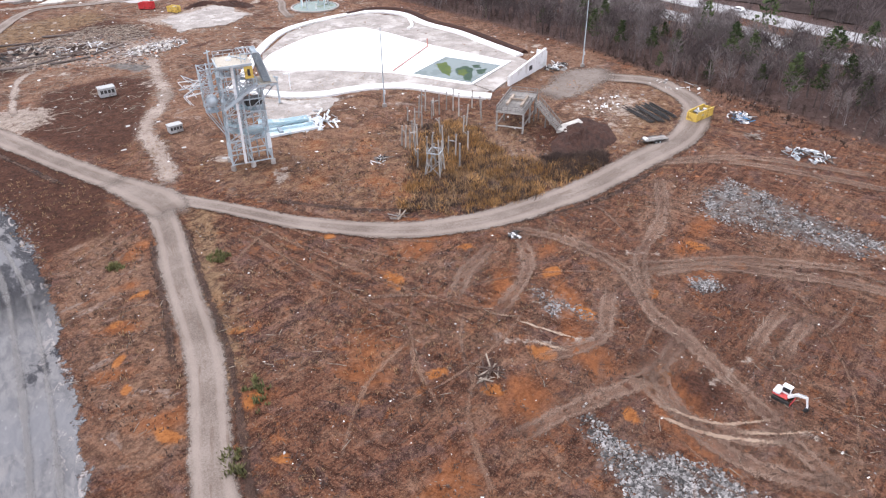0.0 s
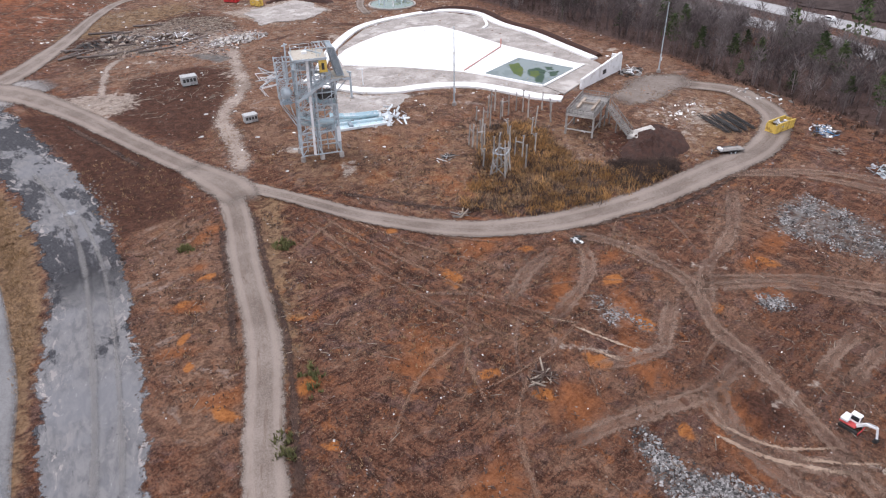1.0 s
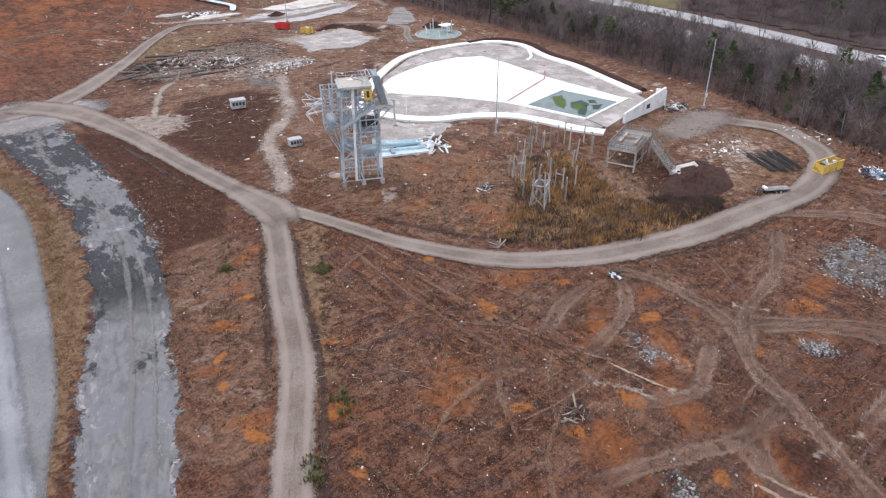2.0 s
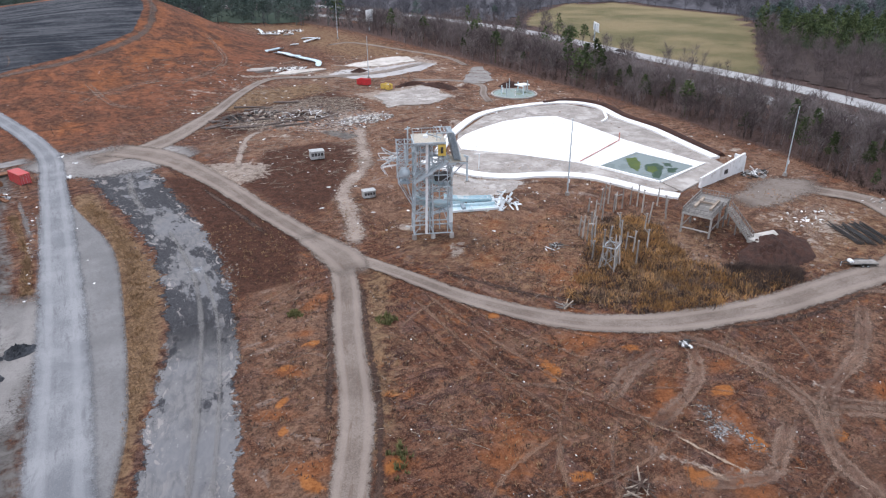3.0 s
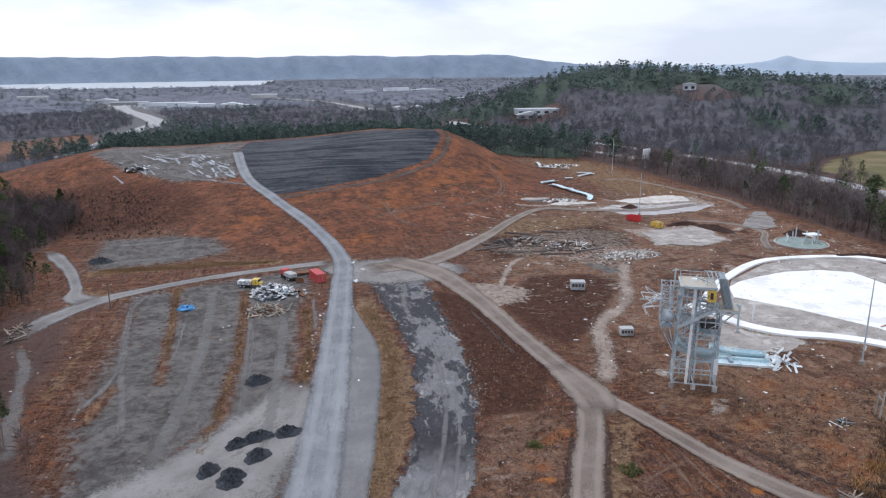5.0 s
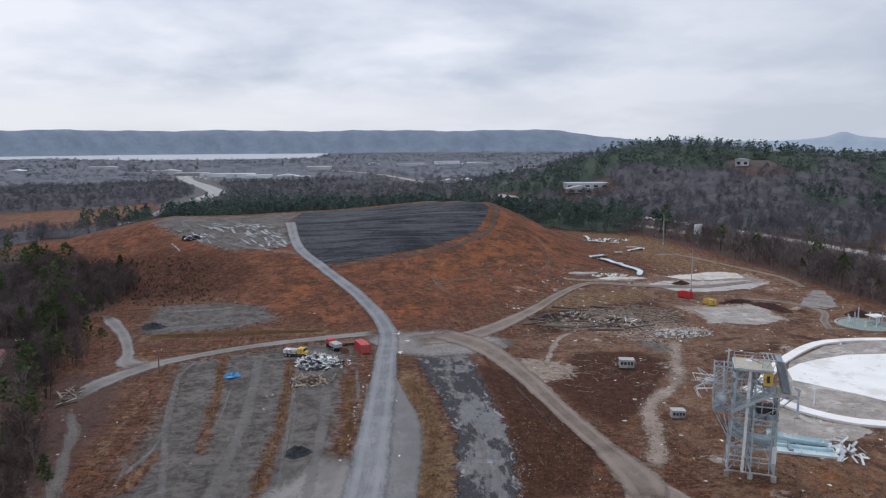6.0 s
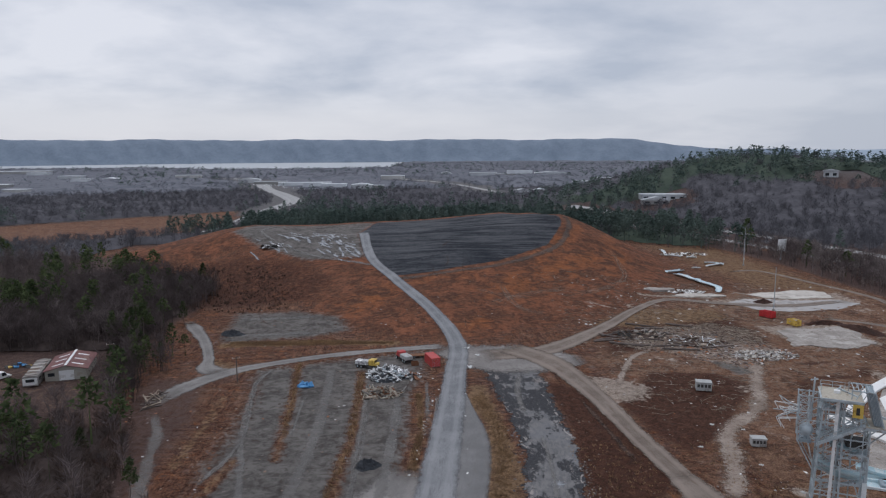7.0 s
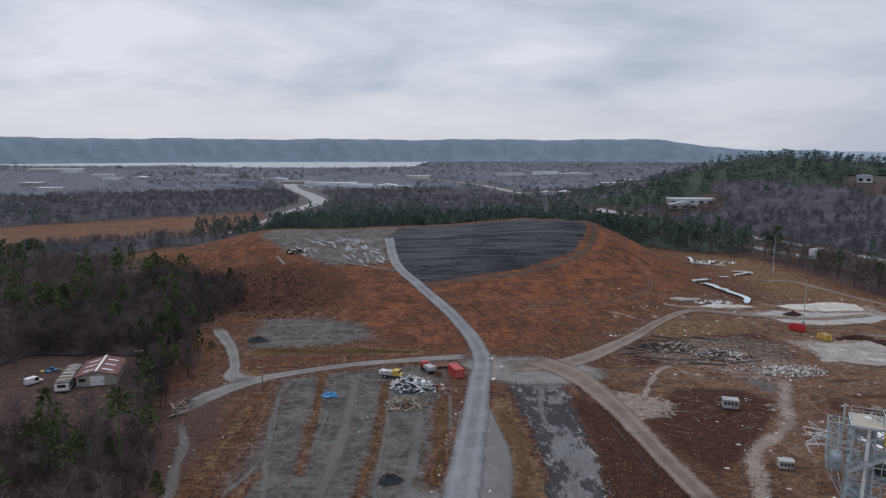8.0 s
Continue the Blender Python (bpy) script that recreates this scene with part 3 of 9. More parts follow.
# On the puddles this pale colour holds the sky's reflection
M_WET = ribbon_mat("pale_film", (0.30, 0.315, 0.34), (0.42, 0.435, 0.46), (0.22, 0.23, 0.25), 0.12, 0.0, 0.3, worn=1.0, most=0.8, soft=0.55)
M_MUD = water_mat("muddy_water", (0.30, 0.26, 0.23), (0.36, 0.32, 0.28), 0.0)
M_ALGAE = surf("floating_algae", (0.050, 0.085, 0.022), (0.105, 0.135, 0.035), 0.5, 3, 0.8)
M_PIPE = surf("faded_red_pipe", (0.42, 0.19, 0.155), (0.55, 0.30, 0.255), 0.6, 5, 0.7)
M_WEEDBED = surf("drowned_weed", (0.014, 0.040, 0.022), (0.045, 0.085, 0.048), 0.6, 3, 0.6)

# ---- the lie of the land ----

def ss(a, b, v):
    u = np.clip((np.asarray(v, float) - a) / (b - a), 0, 1)
    return u * u * (3 - 2 * u)


def poly_dist(px, py, pts, closed=True):
    """Distance to a polyline, and whether inside (closed)."""
    px, py = np.asarray(px, float), np.asarray(py, float)
    best = np.full(px.shape, 1e9)
    inside = np.zeros(px.shape, bool)
    n = len(pts)
    for i in range(n if closed else n - 1):
        ax, ay = pts[i][0], pts[i][1]
        bx, by = pts[(i + 1) % n][0], pts[(i + 1) % n][1]
        dx, dy = bx - ax, by - ay
        u = np.clip(((px - ax) * dx + (py - ay) * dy) / (dx * dx + dy * dy + 1e-9), 0, 1)
        best = np.minimum(best, np.hypot(px - ax - u * dx, py - ay - u * dy))
        if closed and dy != 0:
            inside ^= ((ay > py) != (by > py)) & (px < dx * (py - ay) / dy + ax)
    return best, inside


FOOT = [(-8, 214), (20, 216), (58, 238), (84, 262), (110, 300), (128, 345), (135, 400), (110, 470), (40, 520), (-70, 520), (-170, 470), (-190, 380), (-120, 330), (-70, 268), (-40, 245)]
TOP = [(-26, 352), (20, 366), (72, 372), (80, 392), (45, 420), (-30, 420), (-95, 405), (-100, 372), (-62, 350)]


def height(x, y):
    """The lie of the land, in metres."""
    x, y = np.asarray(x, float), np.asarray(y, float)
    r = np.hypot(x, y)
    z = -16 * ss(380, 760, r)
    # landfill mound
    df, inf = poly_dist(x, y, FOOT)
    dt, intop = poly_dist(x, y, TOP)
    m = np.where(inf, df / (df + dt + 1e-6), 0)
    m = np.where(intop, 1, m)
    m = m * m * (3 - 2 * m) * 0.35 + m * 0.65
    z = z + m * (17.5 + 5.5 * ss(-20, 75, x) - 1.5 * np.exp(-((x + 60) / 30) ** 2) + z * -1.0)
    # wooded hill
    z = z + 57 * np.exp(-(((x - 375) / 180) ** 2 + ((y - 830) / 200) ** 2)) + 30 * np.exp(-(((x - 545) / 170) ** 2 + ((y - 660) / 170) ** 2))
    z = z + 22 * np.exp(-(((x - 800) / 260) ** 2 + ((y - 480) / 260) ** 2))
    return z


# ---- small builders ----


def link_mesh(name, verts, faces, mat, parent=None, label="", smooth=False):
    me = bpy.data.meshes.new(name)
    me.from_pydata([tuple(v) for v in verts], [], [tuple(f) for f in faces])
    if smooth:
        me.polygons.foreach_set("use_smooth", [True] * len(me.polygons))
    me.materials.append(mat)
    me.update()
    ob = new(name, me)
    if parent:
        ob.parent = parent
    if label:
        tagged(ob, label)
    return ob


def part(name, bm, mat, parent=None, label="", smooth=False):
    me = bpy.data.meshes.new(name)
    if smooth:
        for f in bm.faces:
            f.smooth = True
    bm.to_mesh(me)
    bm.free()
    me.materials.append(mat)
    ob = new(name, me)
    if parent:
        ob.parent = parent
    if label:
        tagged(ob, label)
    return ob


def thing(name, label, category, m, group=""):
    ob = new(name)
    ob.matrix_world = m
    ob.empty_display_size = 0.3
    return tagged(ob, label, category, group)


def box(bm, x0, x1, y0, y1, z0, z1, m=None):
    mat = Matrix.Translation(((x0 + x1) / 2, (y0 + y1) / 2, (z0 + z1) / 2)) @ Matrix.Diagonal((x1 - x0, y1 - y0, z1 - z0, 1))
    return bmesh.ops.create_cube(bm, size=1, matrix=(m @ mat) if m else mat)["verts"]


def beam(bm, a, b, w=0.1, h=None, seg=4):
    """A straight bar from a to b."""
    a, b = Vector(a), Vector(b)
    d = b - a
    q = d.to_track_quat("Z", "Y").to_matrix().to_4x4()
    m = Matrix.Translation((a + b) / 2) @ q
    if seg == 4:
        bmesh.ops.create_cube(bm, size=1, matrix=m @ Matrix.Diagonal((w, h or w, d.length, 1)))
    else:
        bmesh.ops.create_cone(bm, cap_ends=True, segments=seg, radius1=w / 2, radius2=(h or w) / 2, depth=d.length, matrix=m)


def bm_new():
    return bmesh.new()


def bar(name, a, b, w, mat, parent, h=None, seg=4, label=""):
    bm = bm_new()
    beam(bm, a, b, w, h, seg)
    return part(name, bm, mat, parent, label)


def spline(pts, step=2.0):
    """A smooth line through points, sampled about every step metres."""
    p = np.array(pts, float)
    p = np.vstack([2 * p[0] - p[1], p, 2 * p[-1] - p[-2]])
    out = []
    for i in range(1, len(p) - 2):
        n = max(2, int(np.linalg.norm(p[i + 1][:2] - p[i][:2]) / step))
        for k in range(n):
            u = k / n
            a, b, c, d = p[i - 1], p[i], p[i + 1], p[i + 2]
            out.append(0.5 * (2 * b + (c - a) * u + (2 * a - 5 * b + 4 * c - d) * u * u + (3 * b - a - 3 * c + d) * u**3))
    out.append(p[-2])
    return np.array(out)


def ribbon(name, pts, width, mat, label, category="road", lift=0.04, kind="structure", step=2.0, cross=6, group="", fade=(0, 0), parent=None):
    """A strip draped over the land. pts: x, y and, if given, the width there."""
    pts = [(*p, width) if len(p) == 2 else p for p in pts]
    c = spline(pts, step)
    d = np.gradient(c[:, :2], axis=0)
    d /= np.linalg.norm(d, axis=1, keepdims=True) + 1e-9
    nrm = np.stack([d[:, 1], -d[:, 0]], 1)
    along = np.r_[0, np.cumsum(np.linalg.norm(np.diff(c[:, :2], axis=0), axis=1))]
    total = along[-1]
    u = np.linspace(-1, 1, cross + 1)
    xy = c[:, None, :2] + nrm[:, None] * (u[None, :, None] * c[:, None, 2:3] / 2)
    z = height(xy[..., 0], xy[..., 1]) + lift
    v = np.concatenate([xy, z[..., None]], -1).reshape(-1, 3)
    n, k = len(c), cross + 1
    faces = [(i * k + j, i * k + j + 1, (i + 1) * k + j + 1, (i + 1) * k + j) for i in range(n - 1) for j in range(cross)]
    ob = link_mesh(name, v, faces, mat)
    if ob.data.polygons[0].normal.z < 0:
        ob.data.flip_normals()
    ends = np.ones(n)
    if fade[0]:
        ends *= np.clip(along / fade[0], 0, 1)
    if fade[1]:
        ends *= np.clip((total - along) / fade[1], 0, 1)
    at = ob.data.attributes.new("strip", "FLOAT_VECTOR", "POINT")
    at.data.foreach_set("vector", np.stack([np.tile(u, n), np.repeat(along, k), np.repeat(ends, k)], -1).ravel().astype(np.float32))
    if parent:
        ob.parent = parent
    return tagged(ob, label, category, group, kind)


def ragged(pts, seed, amount=0.7, step=1.6):
    """A broken outline: each side cut up and jolted."""
    rg = random.Random(seed)
    out = []
    for (x0, y0), (x1, y1) in zip(pts, pts[1:] + pts[:1]):
        n = max(2, int(math.hypot(x1 - x0, y1 - y0) / step))
        for k in range(n):
            j = amount if k else amount * 0.4
            out.append((x0 + (x1 - x0) * k / n + rg.uniform(-j, j), y0 + (y1 - y0) * k / n + rg.uniform(-j, j)))
    return out


def slab(name, pts, z0, z1, mat, label="", category="", kind="structure", parent=None, drape=False):
    """A flat plate with the given outline."""
    bm = bm_new()
    vs = [bm.verts.new((x, y, z1)) for x, y in pts]
    f = bm.faces.new(vs)
    if f.normal.z < 0:
        f.normal_flip()
    r = bmesh.ops.extrude_face_region(bm, geom=[f])
    for v in r["geom"]:
        if isinstance(v, bmesh.types.BMVert):
            v.co.z = z0
    bmesh.ops.recalc_face_normals(bm, faces=bm.faces)
    ob = part(name, bm, mat, parent)
    return tagged(ob, label, category, "", kind)


# ---- the land ----


def axis_marks(lo, hi, fine, edge):
    """Grid lines, close between lo and hi, and ever wider out to the edge."""
    mid = list(np.arange(lo, hi + 0.01, fine))
    out, s, v = [], fine, hi
    while v < edge:
        s = min(s * 1.12, 160)
        v += s
        out.append(v)
    left, s, v = [], fine, lo
    while v > -edge:
        s = min(s * 1.12, 160)
        v -= s
        left.append(v)
    return np.array(left[::-1] + mid + out)


def blob(x, y, cx, cy, rx, ry=None, turn=0.0):
    """1 in the middle, 0.5 at the rim, 0 far off."""
    ry = ry or rx
    a = radians(turn)
    u, v = (x - cx) * math.cos(a) + (y - cy) * math.sin(a), -(x - cx) * math.sin(a) + (y - cy) * math.cos(a)
    return np.clip(1 - 0.5 * np.hypot(u / rx, v / ry), 0, 1)


def area(x, y, pts, soft=6.0):
    d, ins = poly_dist(x, y, pts)
    return np.clip(0.5 + np.where(ins, d, -d) / (2 * soft), 0, 1)


def line(x, y, pts, w, soft=3.0):
    d, _ = poly_dist(x, y, pts, False)
    return np.clip(0.5 + (w / 2 - d) / (2 * soft), 0, 1)


MEADOW = [(262, 160), (300, 190), (366, 235), (440, 300), (440, 400), (400, 420), (330, 380), (285, 335), (262, 260)]
EASTWOOD = [(150, -40), (152, 14), (161, 41), (168, 72), (176, 95), (180, 125), (186, 170), (187, 240), (187, 334), (180, 450), (150, 560), (210, 560), (205, 400), (213, 240), (208, 140), (196, 60), (190, -40)]
WESTWOOD = [(-38, 95), (-53, 120), (-63, 150), (-78, 166), (-80, 192), (-86, 235), (-84, 260), (-83, 290), (-130, 345), (-200, 420), (-400, 520), (-500, 300), (-300, 60), (-60, 60)]
BLACK = [(-13, 287), (8, 290), (35, 305), (62, 332), (76, 366), (78, 388), (40, 412), (-26, 405), (-30, 362), (-21, 318)]
PLATEAU = [(-24, 316), (-31, 362), (-26, 408), (-95, 402), (-100, 372), (-78, 342), (-52, 318)]

gx, gy = axis_marks(-130, 185, 1.0, 4900), axis_marks(0, 300, 1.0, 4900)
GX, GY = np.meshgrid(gx, gy)
GZ = height(GX, GY)

DIRT, STONE = "pale packed-dirt road", "grey crushed-stone road"
ROADS = [
    ("road", [(3, 12), (18, 44), (30, 64), (38, 82), (45.5, 98), (49.5, 110), (50.5, 117)], 6.6, M_DIRT, "straight pale packed-dirt road over brown earth", dict(lift=0.2, fade=(0, 3))),
    ("road", [(50.4, 108, 5), (52.2, 104, 5), (55.9, 94, 5.2), (59.4, 83.2, 5.6), (64, 74, 6.4), (69.2, 66.6, 7.2), (76, 61, 7.8), (85, 56.2, 8.2), (100, 51.6), (116, 49.4), (130, 47.6), (142, 49.3), (152, 54), (157.5, 61.4), (160, 69), (155, 80)], 8.8, M_DIRT, "curved pale dirt road round the grassy knoll", dict(lift=0.22, fade=(2, 6))),
    ("road", [(49.8, 108, 6), (49.4, 113, 7), (48.2, 120, 7.2), (45.8, 138, 7.4), (42.8, 165, 8.5), (37, 190, 13), (26, 206, 16)], 7, M_DIRT, "broad pale dirt road between dark soil banks", dict(lift=0.24, fade=(6, 6))),
    ("road", [(48, 122, 6.5), (49, 114, 9.5), (49.4, 107, 11.5), (48.2, 99, 8)], 8, M_DIRT, "trodden triangle where two dirt roads part", dict(lift=0.26, fade=(4, 5), cross=8)),
    ("road", [(18, 197, 16), (38, 202, 12), (61, 226, 8), (82, 254), (99, 269), (117, 261), (140, 256), (165, 262)], 6, M_DIRT, "pale dirt road along the foot of the mound", dict(lift=0.18, fade=(6, 6))),
    ("road", [(-8, 40, 10), (-1.6, 82, 9.5), (2.2, 109, 9), (5.2, 136, 8.5), (9.4, 177, 7.5), (11.6, 213, 7), (3.6, 246, 6.2), (-10.2, 284, 5.8), (-22, 315, 5.8), (-29.5, 364, 6.5)], 8, M_GREY, "grey crushed-stone road climbing the mound", dict(lift=0.27, fade=(0, 8))),
    ("pavement", [(-2, 126, 8), (-6, 112, 18), (-13, 98, 28), (-26, 84, 34), (-40, 72, 34)], 20, M_PADS, "pale packed floor of the gravel lot", dict(lift=0.05, category="pavement", fade=(6, 4), cross=14)),
    ("pavement", [(-10, 46, 10), (-4, 66, 10), (1.5, 82, 9.5), (6, 109, 10.5), (9.5, 136, 10.5), (9.6, 158, 6), (9.6, 172, 3)], 8, M_APRON, "worn grey paved apron beside the stone road", dict(lift=0.07, category="pavement", cross=8)),
    ("pavement", [(-8, 30, 13), (0, 43, 13), (6.5, 58, 13), (11.5, 72, 14.5), (16.5, 86, 13.5), (21, 100, 13.5), (23, 108, 13)], 12, M_SILT, "grey silt-covered old pavement strip", dict(lift=0.05, category="pavement", fade=(0, 14), cross=10)),
    ("pavement", [(17, 88, 13), (21, 100, 13.5), (23.8, 113, 14), (26, 130, 14), (26.3, 145, 15), (25.5, 170, 18), (25, 190, 20)], 10, M_OLD, "broken dark old asphalt strip with grey silt", dict(lift=0.06, category="pavement", fade=(14, 8), cross=10)),
    ("pavement", [(24.6, 116.5), (25.6, 119.5)], 4, M_WET, "white lime spill on old asphalt", dict(lift=0.12, category="spill", fade=(0.6, 0.6))),
    ("pavement", [(24, 150), (24.5, 166), (27, 180)], 3, M_LANE, "pale silt streak on old asphalt", dict(lift=0.13, category="spill", fade=(4, 4))),
    ("road", [(8, 208, 7), (-22, 201, 6), (-41, 192.5, 6), (-52, 185, 8), (-60, 173, 9), (-64, 159, 5)], 6, M_PADS, "narrow grey gravel road past the lot", dict(lift=0.09, fade=(3, 14), cross=8)),
    ("road", [(-54, 184, 11), (-59.5, 190, 7), (-61, 198, 4.5), (-68, 217, 5), (-76, 233, 7), (-82, 244, 4)], 6, M_PADS, "short gravel spur beside the grey pad", dict(lift=0.12, fade=(4, 9), cross=8)),
    ("road", [(6, 206, 14), (20, 196, 36), (33, 192, 32), (48, 192, 12)], 16, M_PLAZA, "grey dirt turning place at the fork", dict(lift=0.16, fade=(5, 5), cross=12)),
    ("road", [(-46, 106, 5), (-50.5, 122, 5.5), (-53.5, 134, 5), (-56, 144, 5), (-61, 156, 3)], 5.5, M_LANE, "narrow pale track along the edge of the woods", dict(fade=(3, 4))),
    ("road", [(-14, 283), (8, 286), (37, 301), (65, 329), (79.5, 365), (82, 392)], 6, M_BENCH, "brown bench along the edge of the black cover", dict(lift=0.12, fade=(4, 8))),
    ("road", [(54, 111), (58, 119), (66, 140), (78, 152), (86, 168), (95, 189)], 8, M_PALE, "pale broken strip of fines across dark soil", dict(lift=0.05, fade=(3, 6), cross=8)),
    ("road", [(51, 170), (55, 180), (62, 194), (69, 200)], 4, M_PALE, "short pale spur off the dirt road", dict(fade=(2, 4))),
    ("road", [(150, 330), (166, 330), (176, 296), (182, 268), (178, 246)], 4, M_DIRT, "pale dirt track beside the tree line", dict(fade=(6, 4))),
    ("road", [(142, 236), (156, 226), (160, 212), (152, 200), (146, 188)], 4, M_DIRT, "curving pale dirt track by the splash pool", dict(fade=(4, 4))),
    ("pavement", [(134, 84, 10), (142, 82, 15), (154, 83, 17), (162, 78, 10)], 14, M_YARD, "tan gravel yard behind the pool wall", dict(category="pavement", fade=(5, 5))),
    ("road", [(-80, 398), (-84, 372), (-70, 345), (-50, 324), (-30, 310), (-18, 302)], 4, M_LANE, "grey track round the top of the mound", dict(lift=0.16, fade=(5, 3))),
    ("highway", [(196, -120), (206, 25), (219, 69), (226, 116), (228, 195), (229, 243), (226, 340), (219, 400), (210, 470), (190, 560), (140, 760)], 11, M_HWY, "pale grey two-lane highway carriageway behind trees", dict(lift=0.15, step=5)),
    ("highway", [(218, -120), (230, 31), (240, 75), (249, 120), (254, 166), (256, 222), (262, 320), (258, 400), (248, 490), (222, 580), (165, 760)], 11, M_HWY, "pale grey far highway carriageway beyond the median", dict(lift=0.15, step=5)),
    ("road", [(-520, 1900, 30), (-403, 1728, 30), (-297, 1368, 26), (-236, 1200, 26), (-187, 1035, 26), (-190, 900, 20), (-194, 772, 14), (-192, 690, 10), (-200, 560, 8)], 20, M_HWY, "wide pale road winding through the far woods", dict(lift=0.6, step=20)),
    ("road", [(-60, 1800, 16), (60, 1560, 16), (140, 1200, 14)], 14, M_HWY, "pale far road between low buildings", dict(lift=0.6, step=20)),
]


def build_ground():
    rnd = random.Random(3)
    x, y = GX, GY
    r = np.hypot(x, y)
    clay = area(x, y, FOOT, 12) * 0.95
    orange = np.zeros_like(x)
    for cx, cy, a, b, t in [(22, 71, 3, 1.3, -30), (27, 79, 2.2, 1.2, -30), (33, 87, 2, 1, -30), (21, 60, 3, 1.4, -25), (66, 45, 5, 2.4, 20), (79, 46, 3, 1.5, 0), (62, 30, 5, 2, 60), (30, 55, 3, 1.4, -40), (38, 74, 2.4, 1.2, 50), (92, 30, 3, 1.6, 0), (38, 95, 4, 1.4, 20), (60, 17, 4, 2.5, 30)]:
        orange = np.maximum(orange, blob(x, y, cx, cy, a, b, t))
    for cx, cy, a, b, t in [(70, 37, 5, 2, 40), (88, 25, 4, 2, 0), (100, 30, 4, 2, 0), (56, 12, 4, 2, 20), (44, 50, 6, 3, 40), (68, 62, 6, 3, 0), (50, 30, 6, 3, 50), (85, 76, 9, 5, 0), (35, 30, 6, 3, 0)]:
        orange = np.maximum(orange, 0.8 * blob(x, y, cx, cy, a, b, t))
    for cx, cy, a in [(60, 300, 24), (40, 275, 20), (78, 318, 16), (20, 232, 10), (-18, 262, 16), (68, 340, 14), (95, 330, 16)]:
        orange = np.maximum(orange, 0.6 * blob(x, y, cx, cy, a, a * 0.6, 60))
    grass = np.maximum(blob(x, y, 95, 68, 20, 10, -25) * 0.62, blob(x, y, 138, 60, 22, 11, 20) * 0.55)
    grass = np.maximum(grass, area(x, y, [(-1, 68), (2.5, 78), (5.6, 89), (10, 106), (13.4, 128), (14.4, 147), (11, 160), (13, 172), (17, 172), (19, 143), (20, 120), (16, 103), (11, 86), (8, 81), (2, 65), (-8, 42), (-13, 42)], 1.4) * 0.8)
    grass = np.maximum(grass, line(x, y, [(-60, 212), (-30, 214), (-8, 212)], 5, 2))
    grass = np.maximum(grass, area(x, y, [(56, 100), (66, 80), (76, 66), (90, 58), (115, 54), (137, 56), (120, 90), (92, 106), (72, 122), (60, 116)], 6) * 0.36)
    grass = np.maximum(grass, line(x, y, [(30, 60), (52, 98)], 5, 3) * 0.75)
    grass = np.maximum(grass, area(x, y, [(-125, 155), (-72, 150), (-84, 182), (-84, 204), (-125, 204)], 8) * 0.25)
    grass = np.maximum(grass, area(x, y, [(140, 290), (180, 270), (182, 420), (140, 440)], 10) * 0.6)
    grass = np.maximum(grass, area(x, y, [(58, 232), (84, 256), (112, 252), (110, 236), (72, 226)], 4) * 0.72)
    strips = np.zeros_like(x)
    for pts, w in (([(-22, 101), (-18, 107), (-15.2, 112), (-15, 130), (-14, 138), (-14.6, 165), (-15.6, 184)], 1.8), ([(-2.4, 120), (-1.0, 125), (0.6, 143), (0.2, 168)], 2.0), ([(-28, 130), (-29.3, 144), (-31, 165), (-34, 193)], 1.4), ([(-47, 128), (-47, 149), (-48, 166)], 2.2), ([(-60, 196), (-48, 186)], 5), ([(-38, 118), (-36, 130)], 2)):
        strips = np.maximum(strips, line(x, y, pts, w, 1.6))
    grass = np.maximum(grass, strips * 0.62)
    gravel = area(x, y, [(-46, 188), (4, 204), (0, 170), (-3, 110), (-6, 60), (-30, 60), (-37, 100), (-42, 125), (-41, 146), (-42, 167)], 5) * 0.8
    gravel = np.clip(gravel - strips * 0.8, 0, 1)
    gravel = np.maximum(gravel, area(x, y, [(-64, 214), (-36, 219), (-22, 228), (-28, 246), (-46, 256), (-68, 256)], 4) * 0.75)
    gravel = np.maximum(gravel, area(x, y, PLATEAU, 4) * 0.9)
    for pts in ([(110, 36), (121, 34), (118, 22), (115, 12), (113, 4), (105, 8), (104, 22), (102, 32)], [(54, 25), (50, 24), (44, 14), (46, 4), (54, 2), (54.5, 11), (51.5, 18.5)]):
        gravel = np.maximum(gravel, area(x, y, pts, 3) * 0.55)
    gravel = np.maximum(gravel, np.maximum(area(x, y, [(82, 190), (88, 187), (91, 178), (85, 177)], 2), blob(x, y, 67, 37, 5, 3, 60) * 0.45))
    dark = np.maximum(area(x, y, [(28, 104), (38, 104), (47, 120), (42, 165), (33, 174), (33, 140)], 3), area(x, y, [(54, 130), (64, 138), (74, 153), (84, 166), (80, 178), (62, 180), (52, 164), (48, 158), (50, 142)], 4))
    dark = np.maximum(dark, area(x, y, [(-90, 262), (-40, 262), (-30, 290), (-48, 316), (-80, 338), (-120, 340)], 12) * 0.74)
    dark = np.maximum(dark, area(x, y, [(54, 196), (110, 205), (112, 250), (84, 252), (60, 224)], 6) * 0.8)
    dug = area(x, y, [(108, 68), (110, 61), (119.4, 59.5), (130, 63), (129, 70), (117.5, 73)], 2.5)
    grass = grass * (1 - dug)
    dark = np.maximum(dark, dug)
    dark = np.maximum(dark, area(x, y, [(40, 10), (100, -10), (100, 30), (60, 40), (40, 60)], 12) * 0.42)
    dark = np.maximum(dark, area(x, y, [(63.2, 20.6), (68.2, 15.8), (64.8, 11.5), (58.9, 14.3)], 2) * 0.9)
    dark = np.maximum(dark, line(x, y, [(160, 160), (170, 168), (172, 150), (162, 118)], 3, 2) * 0.9)
